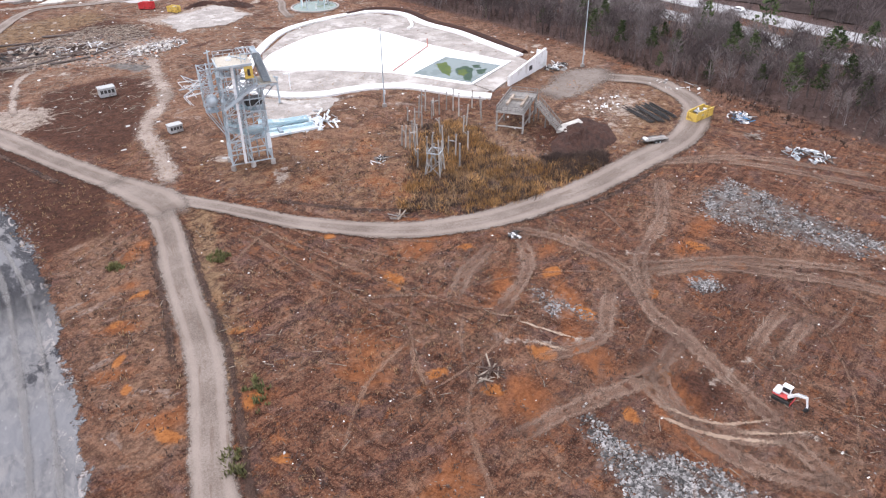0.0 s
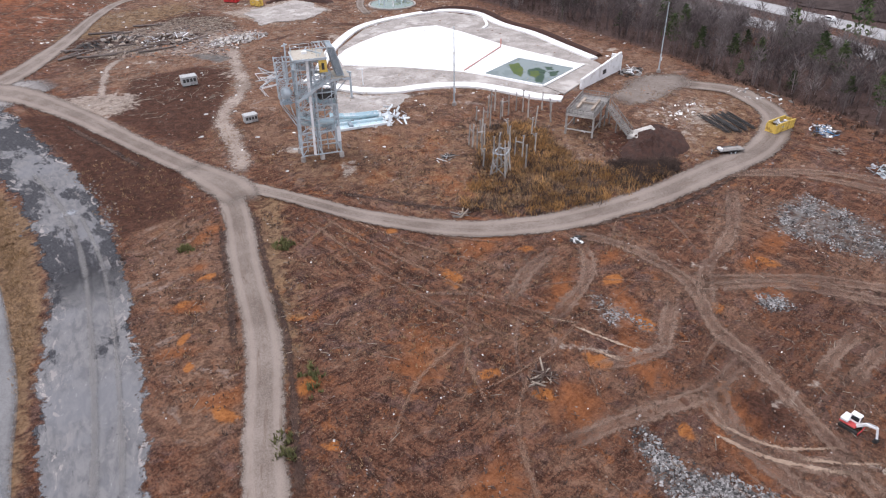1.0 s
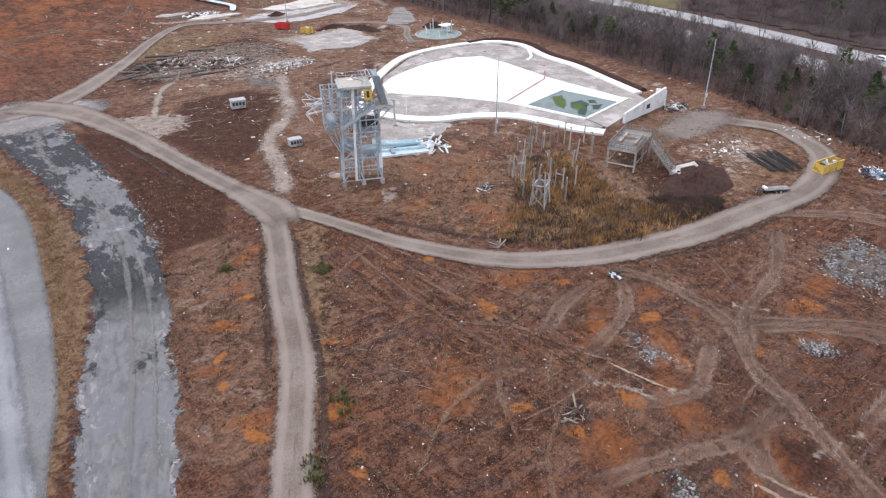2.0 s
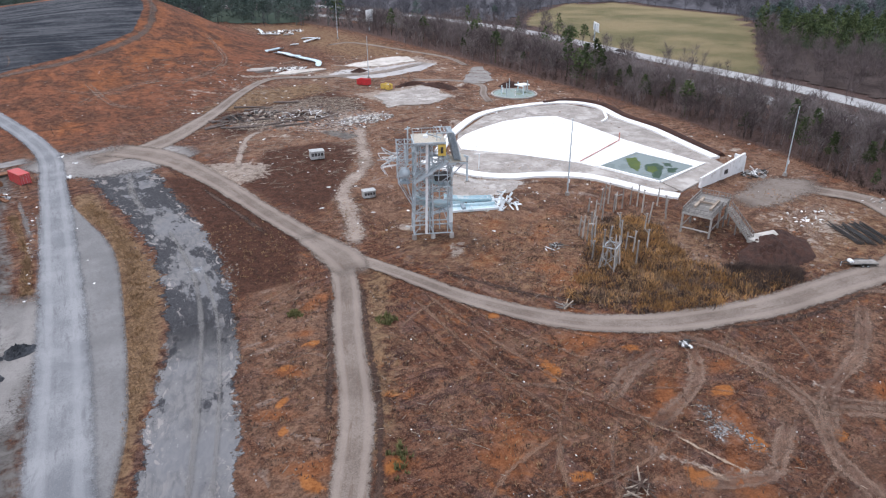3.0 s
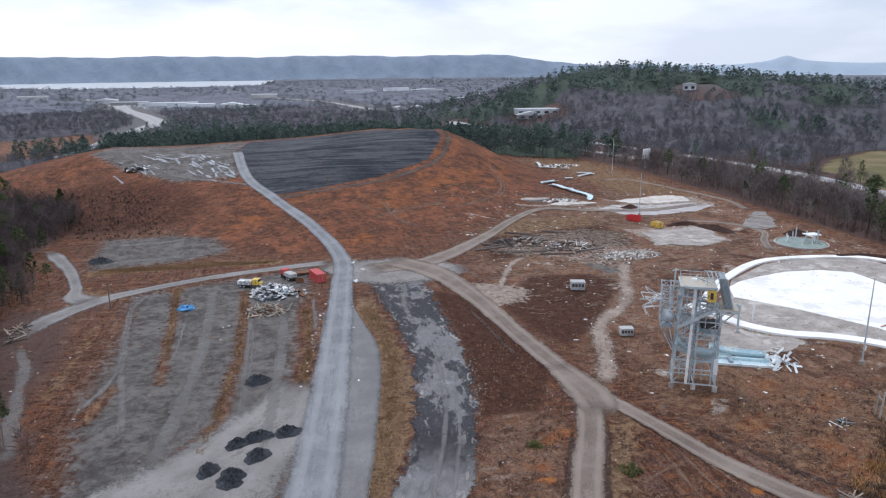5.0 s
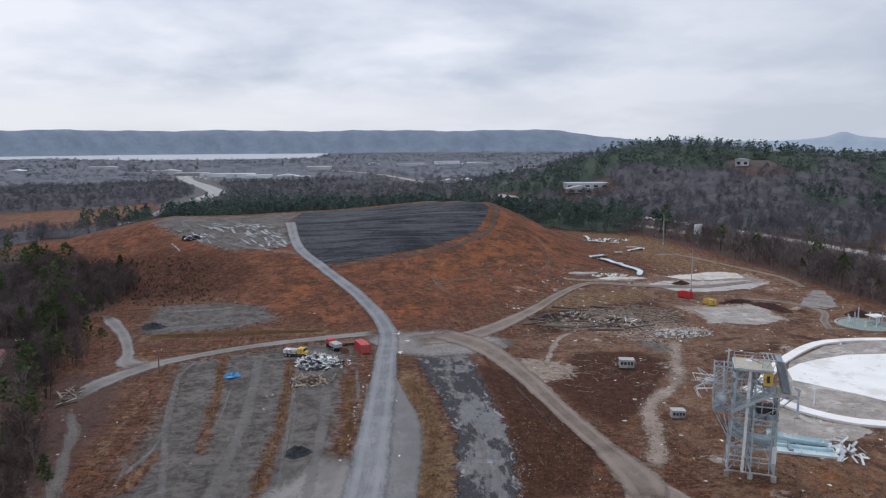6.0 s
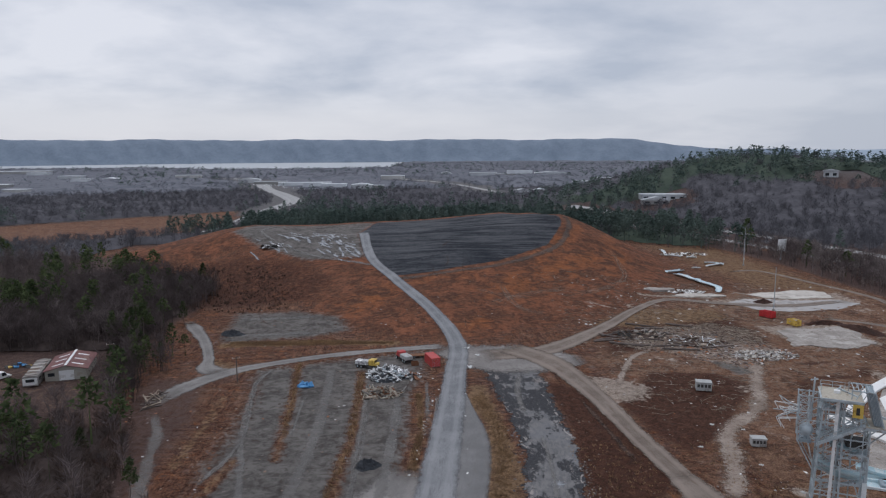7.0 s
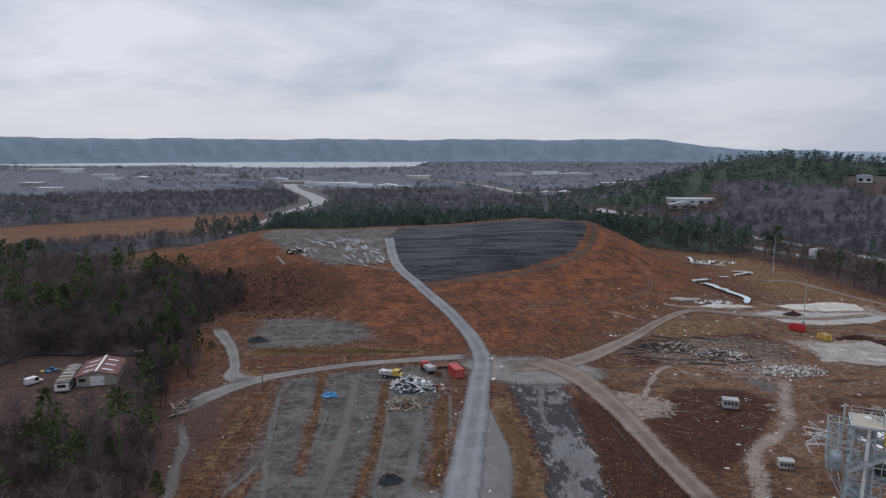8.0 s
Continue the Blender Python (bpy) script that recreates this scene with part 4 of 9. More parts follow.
    pale = np.maximum(area(x, y, [(44, 178), (52, 175), (59, 168), (55, 160), (47, 158), (43, 168)], 3) * 0.85, area(x, y, [(58, 212), (95, 228), (110, 192), (88, 182)], 5) * 0.56)
    pale = np.maximum(pale, area(x, y, [(114, 226), (142, 226), (142, 203), (117, 202)], 3))
    pale = np.maximum(pale, area(x, y, [(100, 266), (130, 256), (172, 255), (175, 280), (138, 272)], 4) * 0.66)
    pale = np.maximum(pale, blob(x, y, 140, 66, 10, 6, 20) * 0.7)
    pale = np.maximum(pale, area(x, y, [(92, 188), (110, 196), (106, 202), (90, 198)], 3) * 0.8)
    pale = np.maximum(pale, line(x, y, [(91, 278), (118, 272)], 3, 2) * 0.9)
    for pts in ([(60, 33), (66, 29)], [(57, 38), (60, 34)], [(73, 13), (66, 15)], [(84, 39), (88, 32)], [(60, 8), (66, 2)]):
        pale = np.maximum(pale, line(x, y, pts, 0.7, 0.9) * 0.9)
    for k in range(70):
        # odd patches of fines, dark spoil and gravel over the clearing
        cx, cy, a, b, t = (rnd.uniform(u, v) for u, v in ((62, 176), (96, 285), (1.2, 4.5), (0.8, 2.5), (0, 180)))
        if k % 3 == 0:
            dark = np.maximum(dark, 0.8 * blob(x, y, cx, cy, a * 1.8, b * 1.8, t))
        else:
            pale = np.maximum(pale, (0.8 if k % 3 == 1 else 0.65) * blob(x, y, cx, cy, a, b, t))
    for pts in ([(36, 300), (66, 330), (84, 366), (88, 400)], [(-6, 278), (20, 284)], [(104, 410), (98, 350), (84, 300)]):
        orange = np.maximum(orange, line(x, y, pts, 9, 8) * 0.55)
    tan_more = area(x, y, [(58, 104), (68, 84), (78, 68), (95, 60), (112, 60), (118, 82), (106, 100), (92, 114), (70, 124)], 6) * 0.74
    clay = np.maximum(clay, area(x, y, [(62, 100), (70, 82), (80, 74), (92, 84), (100, 96), (92, 108), (76, 112)], 6) * 0.45)
    for cx, cy, a in [(80, 84, 6), (72, 92, 5), (90, 96, 6), (84, 104, 5), (76, 78, 4), (98, 102, 5), (68, 100, 4)]:
        orange = np.maximum(orange, 0.62 * blob(x, y, cx, cy, a, a * 0.55, 30))
    tan_more = np.maximum(tan_more, area(x, y, [(60, 118), (78, 122), (92, 140), (98, 170), (90, 180), (76, 150)], 6) * 0.7)
    pale = np.maximum(pale, area(x, y, [(85, 119), (96, 117), (107, 119), (101, 128), (96, 138), (87, 134)], 2.5) * 0.62)
    gravel = np.maximum(gravel, area(x, y, [(85, 119), (96, 117), (107, 119), (101, 128), (96, 138), (87, 134)], 2.5) * 0.75)
    tan_more = np.maximum(tan_more, np.maximum(area(x, y, [(14, 46), (28, 60), (44, 98), (31, 110), (22, 88), (12, 62)], 5) * 0.62, area(x, y, [(121, 55), (150, 58), (152, 73), (131, 80), (122, 75)], 4) * 0.9))
    pale = np.maximum(pale, area(x, y, [(124, 57), (148, 60), (150, 72), (131, 78)], 4) * 0.42)
    clay = clay * (1 - 0.65 * area(x, y, [(-140, 236), (-38, 236), (-30, 290), (-48, 318), (-90, 346), (-150, 346)], 14))
    black = area(x, y, BLACK, 2)
    tan = np.maximum(area(x, y, CLEARING, 10) * 0.66, tan_more)
    tan = np.maximum(tan, area(x, y, [(20, 0), (120, -20), (125, 45), (60, 75), (40, 70)], 12) * 0.27)
    tan = np.maximum(tan, area(x, y, [(-70, 150), (-46, 150), (-46, 196), (-70, 196)], 6) * 0.4)
    clump = np.zeros_like(x)
    for k, (cx, cy, a) in enumerate([(27, 80.4, 1.3), (23.6, 73, 1.3), (21.5, 67.4, 1.2), (20.8, 57.1, 2), (36.2, 66.7, 1.6), (32.9, 83.7, 1.6), (30, 54.6, 1.7), (57.9, 58.6, 2.6), (58, 33.1, 2.4), (48.8, 34, 1.8), (74, 42, 2.2), (64.2, 20.2, 1.8), (68.6, 33.5, 2), (93.9, 28.4, 2), (26.8, 45, 1.4), (60, 75, 1.5), (78.3, 28.3, 1.7), (55.3, 19.8, 1.6), (92.7, 21.4, 1.6), (71.5, 56.3, 1.6), (47, 41, 1.6)]):
        clump = np.maximum(clump, blob(x, y, cx, cy, a * 0.9, a * 0.5, 35 * k))
    # Rises with distance: how much haze grey goes into the floor colour
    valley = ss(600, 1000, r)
    meadow = area(x, y, MEADOW, 4)
    wood = np.maximum(area(x, y, EASTWOOD, 5), area(x, y, WESTWOOD, 5))
    out = np.maximum(ss(215, 250, x), np.maximum(ss(430, 520, y), ss(260, 420, -x)))
    wood = np.maximum(wood, area(x, y, [(-70, 96), (-47, 106), (-48, 150), (-54, 182), (-74, 184)], 5) * 0.58)
    wood = np.maximum(wood, area(x, y, [(-90, 256), (-50, 256), (-44, 282), (-66, 318), (-110, 330)], 12) * 0.5)
    wood = np.maximum(wood, out)
    clay = np.where(wood > 0.6, 0, clay)
    field = area(x, y, FIELD, 10)
    tan = np.maximum(tan, field * 0.62)
    clay = np.maximum(clay, field * 0.4)
    wood = wood * (1 - field) * (1 - meadow)
    # small relief in the churned ground, none under the roads
    flat = np.zeros_like(x)
    near = np.abs(x) < 200
    near &= (y > -30) & (y < 420)
    for _, pts, w, *_ in ROADS:
        d, _ = poly_dist(x[near], y[near], pts, False)
        flat[near] = np.maximum(flat[near], np.clip((w / 2 + 3 - d) / 2, 0, 1))
    z = GZ.copy()
    rnd = np.random.RandomState(4)
    relief = 0.09 * np.sin(x * 0.9 + 2 * np.sin(y * 0.31)) * np.sin(y * 0.8 + 1.3 * np.sin(x * 0.27)) + rnd.normal(0, 0.04, x.shape)
    z += ss(420, 300, r) * (1 - flat) * relief
    ny, nx = x.shape
    v = np.stack([x, y, z], -1).reshape(-1, 3).astype(np.float32)
    i = np.arange(nx - 1)[None] + nx * np.arange(ny - 1)[:, None]
    f = np.stack([i, i + 1, i + nx + 1, i + nx], -1).reshape(-1, 4).astype(np.int32)
    me = bpy.data.meshes.new("ground")
    me.vertices.add(len(v)), me.loops.add(f.size), me.polygons.add(len(f))
    me.vertices.foreach_set("co", v.ravel())
    me.loops.foreach_set("vertex_index", f.ravel())
    me.polygons.foreach_set("loop_start", np.arange(0, f.size, 4, dtype=np.int32))
    me.polygons.foreach_set("use_smooth", np.ones(len(f), bool))
    me.update(calc_edges=True)
    me.validate()
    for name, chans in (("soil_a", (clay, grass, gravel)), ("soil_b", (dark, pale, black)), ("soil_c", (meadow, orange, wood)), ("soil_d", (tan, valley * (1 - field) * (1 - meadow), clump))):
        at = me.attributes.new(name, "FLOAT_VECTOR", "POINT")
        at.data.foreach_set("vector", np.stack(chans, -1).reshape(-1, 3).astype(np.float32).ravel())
    me.materials.append(M_GROUND)
    return tagged(new("ground", me), "churned red-brown bare earth of a cleared site", "ground", "", "structure")


CLEARING = [(55, 118), (75, 108), (92, 96), (125, 97), (135, 70), (165, 40), (175, 95), (185, 170), (185, 290), (120, 290), (95, 262), (60, 222), (46, 190), (50, 140)]
FIELD = [(-700, 480), (-450, 699), (-401, 736), (-319, 804), (-229, 872), (-204, 785), (-212, 640), (-214, 560), (-236, 505), (-300, 420), (-480, 330)]
build_ground()
for name, pts, w, mat, label, more in ROADS:
    ribbon(name, pts, w, mat, label, **more)


def ruts(pts, w=2.7, lift=0.13, mat=M_RUT):
    ribbon("tyre_track", pts, w, mat, "pair of pale wheel ruts pressed into bare earth", "tyre track", lift, "structure", 1.5, 8, "tyre tracks", (4, 4))


for pts in (
    [(79, 56), (82.4, 47), (82.3, 39), (80.2, 33), (74.3, 26.8), (71.6, 20.8), (67.5, 12.8), (63, 5.5), (58, -3)],
    [(113, 44), (104, 39), (95.9, 35.8), (86, 34), (80.2, 31), (76, 28)],
    [(80, 33), (90.8, 23), (98.3, 4), (101, -12)],
    [(83, 33), (94, 22), (103, 6)],
    [(115, 49), (126.5, 36), (132, 11), (134, -10)],
    [(118, 47), (131, 33), (137, 12)],
    [(71.6, 21), (64, 21), (58.3, 22.6), (50, 26), (43, 28)],
    [(66, 22), (61.6, 19), (57.8, 13.5), (56.7, 6.5), (60.2, -2)],
    [(62, 22), (59, 16), (60, 9), (66, 4)],
    [(73.7, 13.1), (80, 13.4), (86.3, 13)],
    [(74.8, 10.1), (81, 10), (87, 9.5)],
    [(58.5, 48.3), (67, 52), (75.4, 53)],
    [(60, 42), (72, 45), (80, 52)],
    [(77, 34), (70, 31), (64.8, 29), (56, 33)],
    [(32.7, 272.8), (36.3, 249.3), (45.4, 242)],
    [(60.6, 266), (80, 284), (92, 305), (95, 340)],
    [(21, 268), (30.4, 262), (45, 258)],
    [(25, 250), (38, 262), (60, 274)],
    [(130, 60), (138, 70), (150, 72)],
):
    ruts(pts)
    if pts[0][1] < 230:
        ribbon("tyre_track", pts, 5.2, M_SMEAR, "broad smeared band of tan earth along wheel ruts", "tyre track", 0.1, "structure", 1.5, 8, "tyre tracks", (5, 5))
# Flat dark brown strips along the road edges, without relief
for pts in ([(20, 41), (32.5, 62.5), (40.5, 80.5), (48, 97)], [(27, 66), (35, 82), (42, 97)], [(62, 92), (72, 74), (88, 60)], [(82, 54.5), (100, 47), (122, 45)], [(49, 128), (46, 150)], [(42, 126), (39, 160)]):
    ribbon("ditch", pts, 2.2, M_ROADEDGE, "dark brown strip beside the dirt road", "ditch", 0.05, "structure", 1.5, 4, "road ditches", (3, 3))
for pts in ([(55, 90), (55.5, 72), (58, 52), (62, 40)], [(57, 87), (60, 70), (65, 54)], [(52.6, 88), (51.6, 70), (52, 54), (54, 42)], [(59, 84), (64, 70), (71, 58)], [(42, 36), (48, 46), (58, 55)], [(30, 40), (40, 46), (52, 48)], [(36, 24), (44, 34), (56, 40)], [(30.4, 96), (36, 98), (42, 101)], [(29, 92), (35, 94.6), (41, 98)], [(28, 98), (35, 101), (41, 104)]):
    ribbon("tyre_track", pts, 1.9, M_TRACK, "thin tan wheel line across brown earth", "tyre track", 0.14, "structure", 1.2, 4, "tyre tracks", (3, 5))
for pts, w in (([(-12, 112), (-11.6, 135), (-12, 156)], 1.6), ([(-8, 100), (-6, 130), (-5, 165)], 4), ([(-40, 120), (-37, 140), (-42, 174), (-40, 188)], 2.2), ([(-24, 100), (-22, 140), (-24, 188)], 5), ([(-31, 110), (-32, 118), (-38, 145), (-43, 180)], 3), ([(-12, 112), (-12.6, 140), (-13, 176)], 2), ([(-27, 140), (-28, 166)], 1.6), ([(2, 150), (2, 176)], 2), ([(-60, 222), (-34, 226)], 6), ([(-64, 244), (-36, 248)], 7), ([(3, 140), (4.5, 165)], 1.6)):
    ribbon("gravel_lane", pts, w, M_LANE, "worn pale lane across the gravel lot", "lane", 0.1, "structure", 2, 6, "gravel lanes", (4, 4))
for pts, w in (([(5, 54), (10.5, 68), (16, 84), (21, 100), (24.6, 118), (26, 140)], 1.6), ([(7.5, 53), (13, 67), (18.4, 82.5), (23, 98), (26.4, 116)], 1.2)):
    ribbon("tyre_track", pts, w, M_LANE, "worn wheel line on grey silt", "tyre track", 0.24, "structure", 1.5, 4, "tyre tracks", (4, 4))
rw = random.Random(12)
for k in range(80):
    # puddles as pale streaks along the haul way over the mound's top
    u = rw.random()
    x0, y0 = -57 + 26 * u + rw.gauss(0, 4.5), 366 - 44 * u + rw.gauss(0, 5)
    if k > 60:
        x0, y0 = rw.uniform(-84, -56), rw.uniform(334, 376)
    ln, turn = rw.uniform(3, 13), rw.gauss(2.6, 0.18)
    ribbon("wet_patch", [(x0, y0), (x0 + ln * math.sin(turn) * 0.5, y0 + ln * math.cos(turn) * 0.5), (x0 + ln * math.sin(turn), y0 + ln * math.cos(turn))], rw.uniform(1.0, 3.2), M_WET, "pale puddle on the mound top, sky sheen in its colour", "puddle", 0.2, "structure", 1.5, 6, "wet patches", (2, 2))
for pts in ([(61.2, 40), (61.9, 35.8), (63.2, 30)], [(59.1, 35.4), (59.6, 33), (60.3, 30.4)], [(60.2, 43), (61.2, 41), (62.3, 39.3)], [(57, 18), (58, 12), (62, 5)], [(58.6, 18), (60, 12), (65, 7)], [(60, 10), (63, 6), (66, 3)]):
    ribbon("scrape", pts, 1.1, M_BARE, "pale sandy scrape left by a blade", "scrape", 0.15, "structure", 1.0, 4, "scrapes", (1.5, 2.5))
rr = random.Random(5)
for k in range(170):
    # lesser scrapes left by machines turning
    cx, cy = rr.uniform(38, 108), rr.uniform(-6, 58)
    if k % 5 == 0:
        cx, cy = rr.uniform(20, 60), rr.uniform(30, 90)
    a0, turn, rad = rr.uniform(0, 6.28), rr.uniform(0.25, 0.7), rr.uniform(14, 45)
    pts = [(cx + rad * math.cos(a0 + turn * u), cy + rad * math.sin(a0 + turn * u)) for u in (0, 0.33, 0.66, 1)]
    if k % 4 == 0:
        cx, cy = rr.uniform(-30, 110), rr.uniform(225, 330)
        pts = [(cx + rad * math.cos(a0 + turn * u), cy + rad * math.sin(a0 + turn * u)) for u in (0, 0.33, 0.66, 1)]
    if k % 4 and min(p[0] - 0.62 * p[1] for p in pts) < -6:
        continue
    if min(math.hypot(p[0] - 95, p[1] - 80) for p in pts) < 22:
        continue
    ribbon("scrape", pts, rr.uniform(0.5, 1.4) if k % 4 == 0 else rr.uniform(0.6, 1.7), M_TRACK if k % 3 else M_SMEAR, "shallow curved scrape in bare brown earth", "scrape", 0.10, "structure", 1.5, 4, "scrapes", (5, 6))


def sweep(name, pts, profile, mat, parent=None, label="", closed=False, step=1.5, smooth=True):
    """A profile of (sideways, up) carried along x, y, z points."""
    c = spline(pts, step)
    d = np.gradient(c[:, :2], axis=0)
    d /= np.linalg.norm(d, axis=1, keepdims=True) + 1e-9
    side = np.stack([d[:, 1], -d[:, 0], 0 * d[:, 0]], 1)
    p = np.array(profile, float)
    v = c[:, None, :3] + side[:, None] * p[None, :, :1] + np.array([0, 0, 1.0]) * p[None, :, 1:]
    n, k = len(c), len(p)
    faces = [(i * k + j, i * k + (j + 1) % k, (i + 1) * k + (j + 1) % k, (i + 1) * k + j) for i in range(n - 1) for j in range(k)]
    faces += [tuple(range(k)), tuple(range((n - 1) * k, n * k))[::-1]]
    ob = link_mesh(name, v.reshape(-1, 3), faces, mat, parent, label, False)
    bm = bm_new()
    bm.from_mesh(ob.data)
    bmesh.ops.recalc_face_normals(bm, faces=bm.faces)
    bm.to_mesh(ob.data)
    bm.free()
    return ob


def trough(r, wall=0.06, n=9):
    """The U-section of a slide flume."""
    out = [(r * math.cos(math.pi + math.pi * i / n), r + r * math.sin(math.pi + math.pi * i / n)) for i in range(n + 1)]
    inn = [((r - wall) * math.cos(2 * math.pi - math.pi * i / n), r + (r - wall) * math.sin(2 * math.pi - math.pi * i / n)) for i in range(n + 1)]
    return out + inn


def flat_band(w, h):
    return [(-w / 2, -0.2), (w / 2, -0.2), (w / 2, h), (w / 2 - 0.25, h + 0.05), (-w / 2 + 0.25, h + 0.05), (-w / 2, h)]


def bevelled(name, dims, mat, parent, offset=0.05, label="", seg=1):
    bm = bm_new()
    box(bm, *dims)
    bmesh.ops.bevel(bm, geom=list(bm.edges), offset=offset, segments=seg, affect="EDGES")
    return part(name, bm, mat, parent, label)


def shape(name, outline, y0, y1, mat, parent, label="", bevel=0.0):
    """A side outline in x, z given thickness in y."""
    bm = bm_new()
    f = bm.faces.new([bm.verts.new((x, y0, z)) for x, z in outline])
    r = bmesh.ops.extrude_face_region(bm, geom=[f])
    for v in r["geom"]:
        if isinstance(v, bmesh.types.BMVert):
            v.co.y = y1
    bmesh.ops.recalc_face_normals(bm, faces=bm.faces)
    if bevel:
        bmesh.ops.bevel(bm, geom=list(bm.edges), offset=bevel, segments=1, affect="EDGES")
    return part(name, bm, mat, parent, label)


# ---- wave pool ----
slab("pool_deck", [(96, 138), (100, 128), (112, 120), (122, 108), (127, 95), (154, 98), (157, 106), (162, 122), (165, 140), (170, 160), (166, 172), (150, 177), (134, 175), (115, 163)], -0.2, 0.14, M_DECK, "stained grey concrete deck round the pool", "deck")
slab("pool_floor", [(107, 150), (110.5, 157.3), (116, 161), (123, 163.6), (134, 166.2), (145, 165.4), (152.2, 161.3), (152.4, 150), (150.4, 130), (151.6, 104.7), (130.4, 101.3), (126.3, 119.5), (125.2, 123.3), (116.5, 138)], -0.1, 0.24, M_CONC, "bleached white fan-shaped empty wave pool floor", "pool")
slab("pool_water", [(127.9, 118.2), (144.3, 120.8), (147.6, 103.8), (131.4, 101.9)], 0.1, 0.262, M_WATER, "shallow stale green water in the deep end", "water")
n_algae = 0
for pts, m_, label in (
    ([(137.6, 118.4), (140.6, 117.6), (138.6, 114.4), (135, 111.4), (132.6, 109.6), (133.2, 113)], M_ALGAE, "olive algae mat on stale water"),
    ([(137.8, 112.2), (141.4, 111.6), (140.4, 108.6), (136.6, 105.6), (132.8, 103.2), (132.2, 104.8), (135.4, 107.4), (134.6, 109)], M_WEEDBED, "dark green weed bed in stale water"),
    ([(142.6, 110.6), (144.2, 109.4), (142.4, 107.2), (141.4, 108.6)], M_WEEDBED, "dark green weed bed in stale water"),
    ([(140.6, 107.2), (142.8, 105.6), (139, 104), (138, 105.2)], M_WEEDBED, "dark green weed bed in stale water"),
    ([(134.6, 106.6), (137, 107.4), (139, 109.6), (137.4, 110.8), (135, 109)], M_ALGAE, "olive algae mat on stale water"),
    ([(139.4, 110.4), (141, 109.6), (140, 107.4), (138.2, 108)], M_WEEDBED, "dark green weed bed in stale water"),
):
    n_algae += 1
    slab("algae", ragged(pts, len(label) + len(pts), 0.3, 0.35), 0.2, 0.27 + 0.006 * n_algae, m_, label, "algae")
rim = thing("pool_coping", "white concrete coping round the deep end", "coping", pose(0, 0, 0))
for a, b in (((126.9, 119), (130.9, 101.2)), ((130.9, 101.2), (151.4, 104.4))):
    sweep("coping_edge", [(*a, 0.2), (*b, 0.2)], [(-0.35, 0), (0.35, 0), (0.35, 0.3), (-0.35, 0.3)], M_CONC, rim, step=30)
slab("pool_end_deck", [(131, 100.6), (151.5, 103.8), (153.6, 99.3), (130, 94.2)], 0, 0.36, M_DECK, "grey concrete deck along the deep end", "deck")
line_rope = thing("depth_line", "faded red pipe line across the pool floor", "line", pose(0, 0, 0))
bar("pipe", (126, 123.4, 0.42), (148.4, 131, 0.42), 0.26, M_PIPE, line_rope, seg=8)
bar("post", (148.4, 131, 0.2), (148.4, 131, 2.6), 0.35, M_PIPE, line_rope, seg=8)
river = thing("lazy_river", "white-painted dry channel curving round the pool", "channel", pose(0, 0, 0))
sweep("channel_wall", [(96, 146, 0), (104, 155, 0), (115, 165, 0), (134, 177, 0), (153, 177.6, 0), (167, 173, 0), (171.5, 163, 0), (167, 148, 0), (165.5, 134, 0), (161.5, 120, 0), (157.5, 105.5, 0)], flat_band(2.6, 0.55), M_CONC, river)
sweep("channel_wall", [(93, 147, 0), (94.3, 140.5, 0), (97.7, 131.2, 0), (103.4, 125, 0), (111.6, 121, 0), (119, 114.6, 0), (122.6, 105, 0), (124.2, 98, 0), (127, 92.5, 0)], flat_band(3.2, 0.5), M_CONC, river)
sweep("spur", [(168, 156, 0), (163, 150, 0), (159, 148, 0)], flat_band(0.8, 0.6), M_CONC, river)
# Low dark bank following the outer edge of the channel
berm = sweep("berm", [(160, 176.6, 0), (171, 174, 0), (175, 163, 0), (170, 147, 0), (168.6, 133, 0), (164.5, 119, 0), (160.5, 106, 0)], [(-1.6, -0.1), (1.7, -0.1), (0.5, 0.9), (-0.3, 1.0)], M_EARTH)
tagged(berm, "dark low bank behind the white channel", "bank", "", "structure")
wall = thing("pool_wall", "tall white concrete wall closing the deep end of the pool", "wall", pose(127.5, 93, 0, 0, 0, 5.4))
bm = bm_new()
prof = [(8.4, 0), (27.2, 0), (27.2, 4.8), (8.4, 2.5)]
vs = [bm.verts.new((x, -0.25, z)) for x, z in prof]
f = bm.faces.new(vs)
r = bmesh.ops.extrude_face_region(bm, geom=[f])
for v in r["geom"]:
    if isinstance(v, bmesh.types.BMVert):
        v.co.y += 0.5
bmesh.ops.recalc_face_normals(bm, faces=bm.faces)
part("panel", bm, M_WHITE, wall)
bm = bm_new()
box(bm, 18.2, 19.8, -0.29, -0.2, 1.2, 2.3)
part("opening", bm, M_DARK, wall, "dark square vent")
for k in range(5):
    bm = bm_new()
    box(bm, 9 + k * 4.2, 9.4 + k * 4.2, 0.25, 0.7, 0, 2.2 + 0.5 * k)
    part("buttress", bm, M_WHITE, wall)
bm = bm_new()
box(bm, 27.2, 27.7, -0.3, 2.6, 0, 3.9)
part("return_wall", bm, M_WHITE, wall)

# ---- slide tower ----
TOWER = thing("slide_tower", "derelict galvanised lattice water-slide tower with stair flights", "tower", pose(69.6, 107.4, 0, 0, 0, -26))
M_TANDECK = surf("faded_tan_decking", (0.40, 0.365, 0.30), (0.54, 0.50, 0.43), 0.5, 5, 0.85, c3=(0.28, 0.24, 0.19), s3=0.5)
M_SLATE = surf("slate_blue_sheet", (0.22, 0.275, 0.315), (0.34, 0.40, 0.435), 0.6, 5, 0.5, 0.2)
VF, VB, Z0, ZT = -2.2, 2.2, 1.0, 19.8


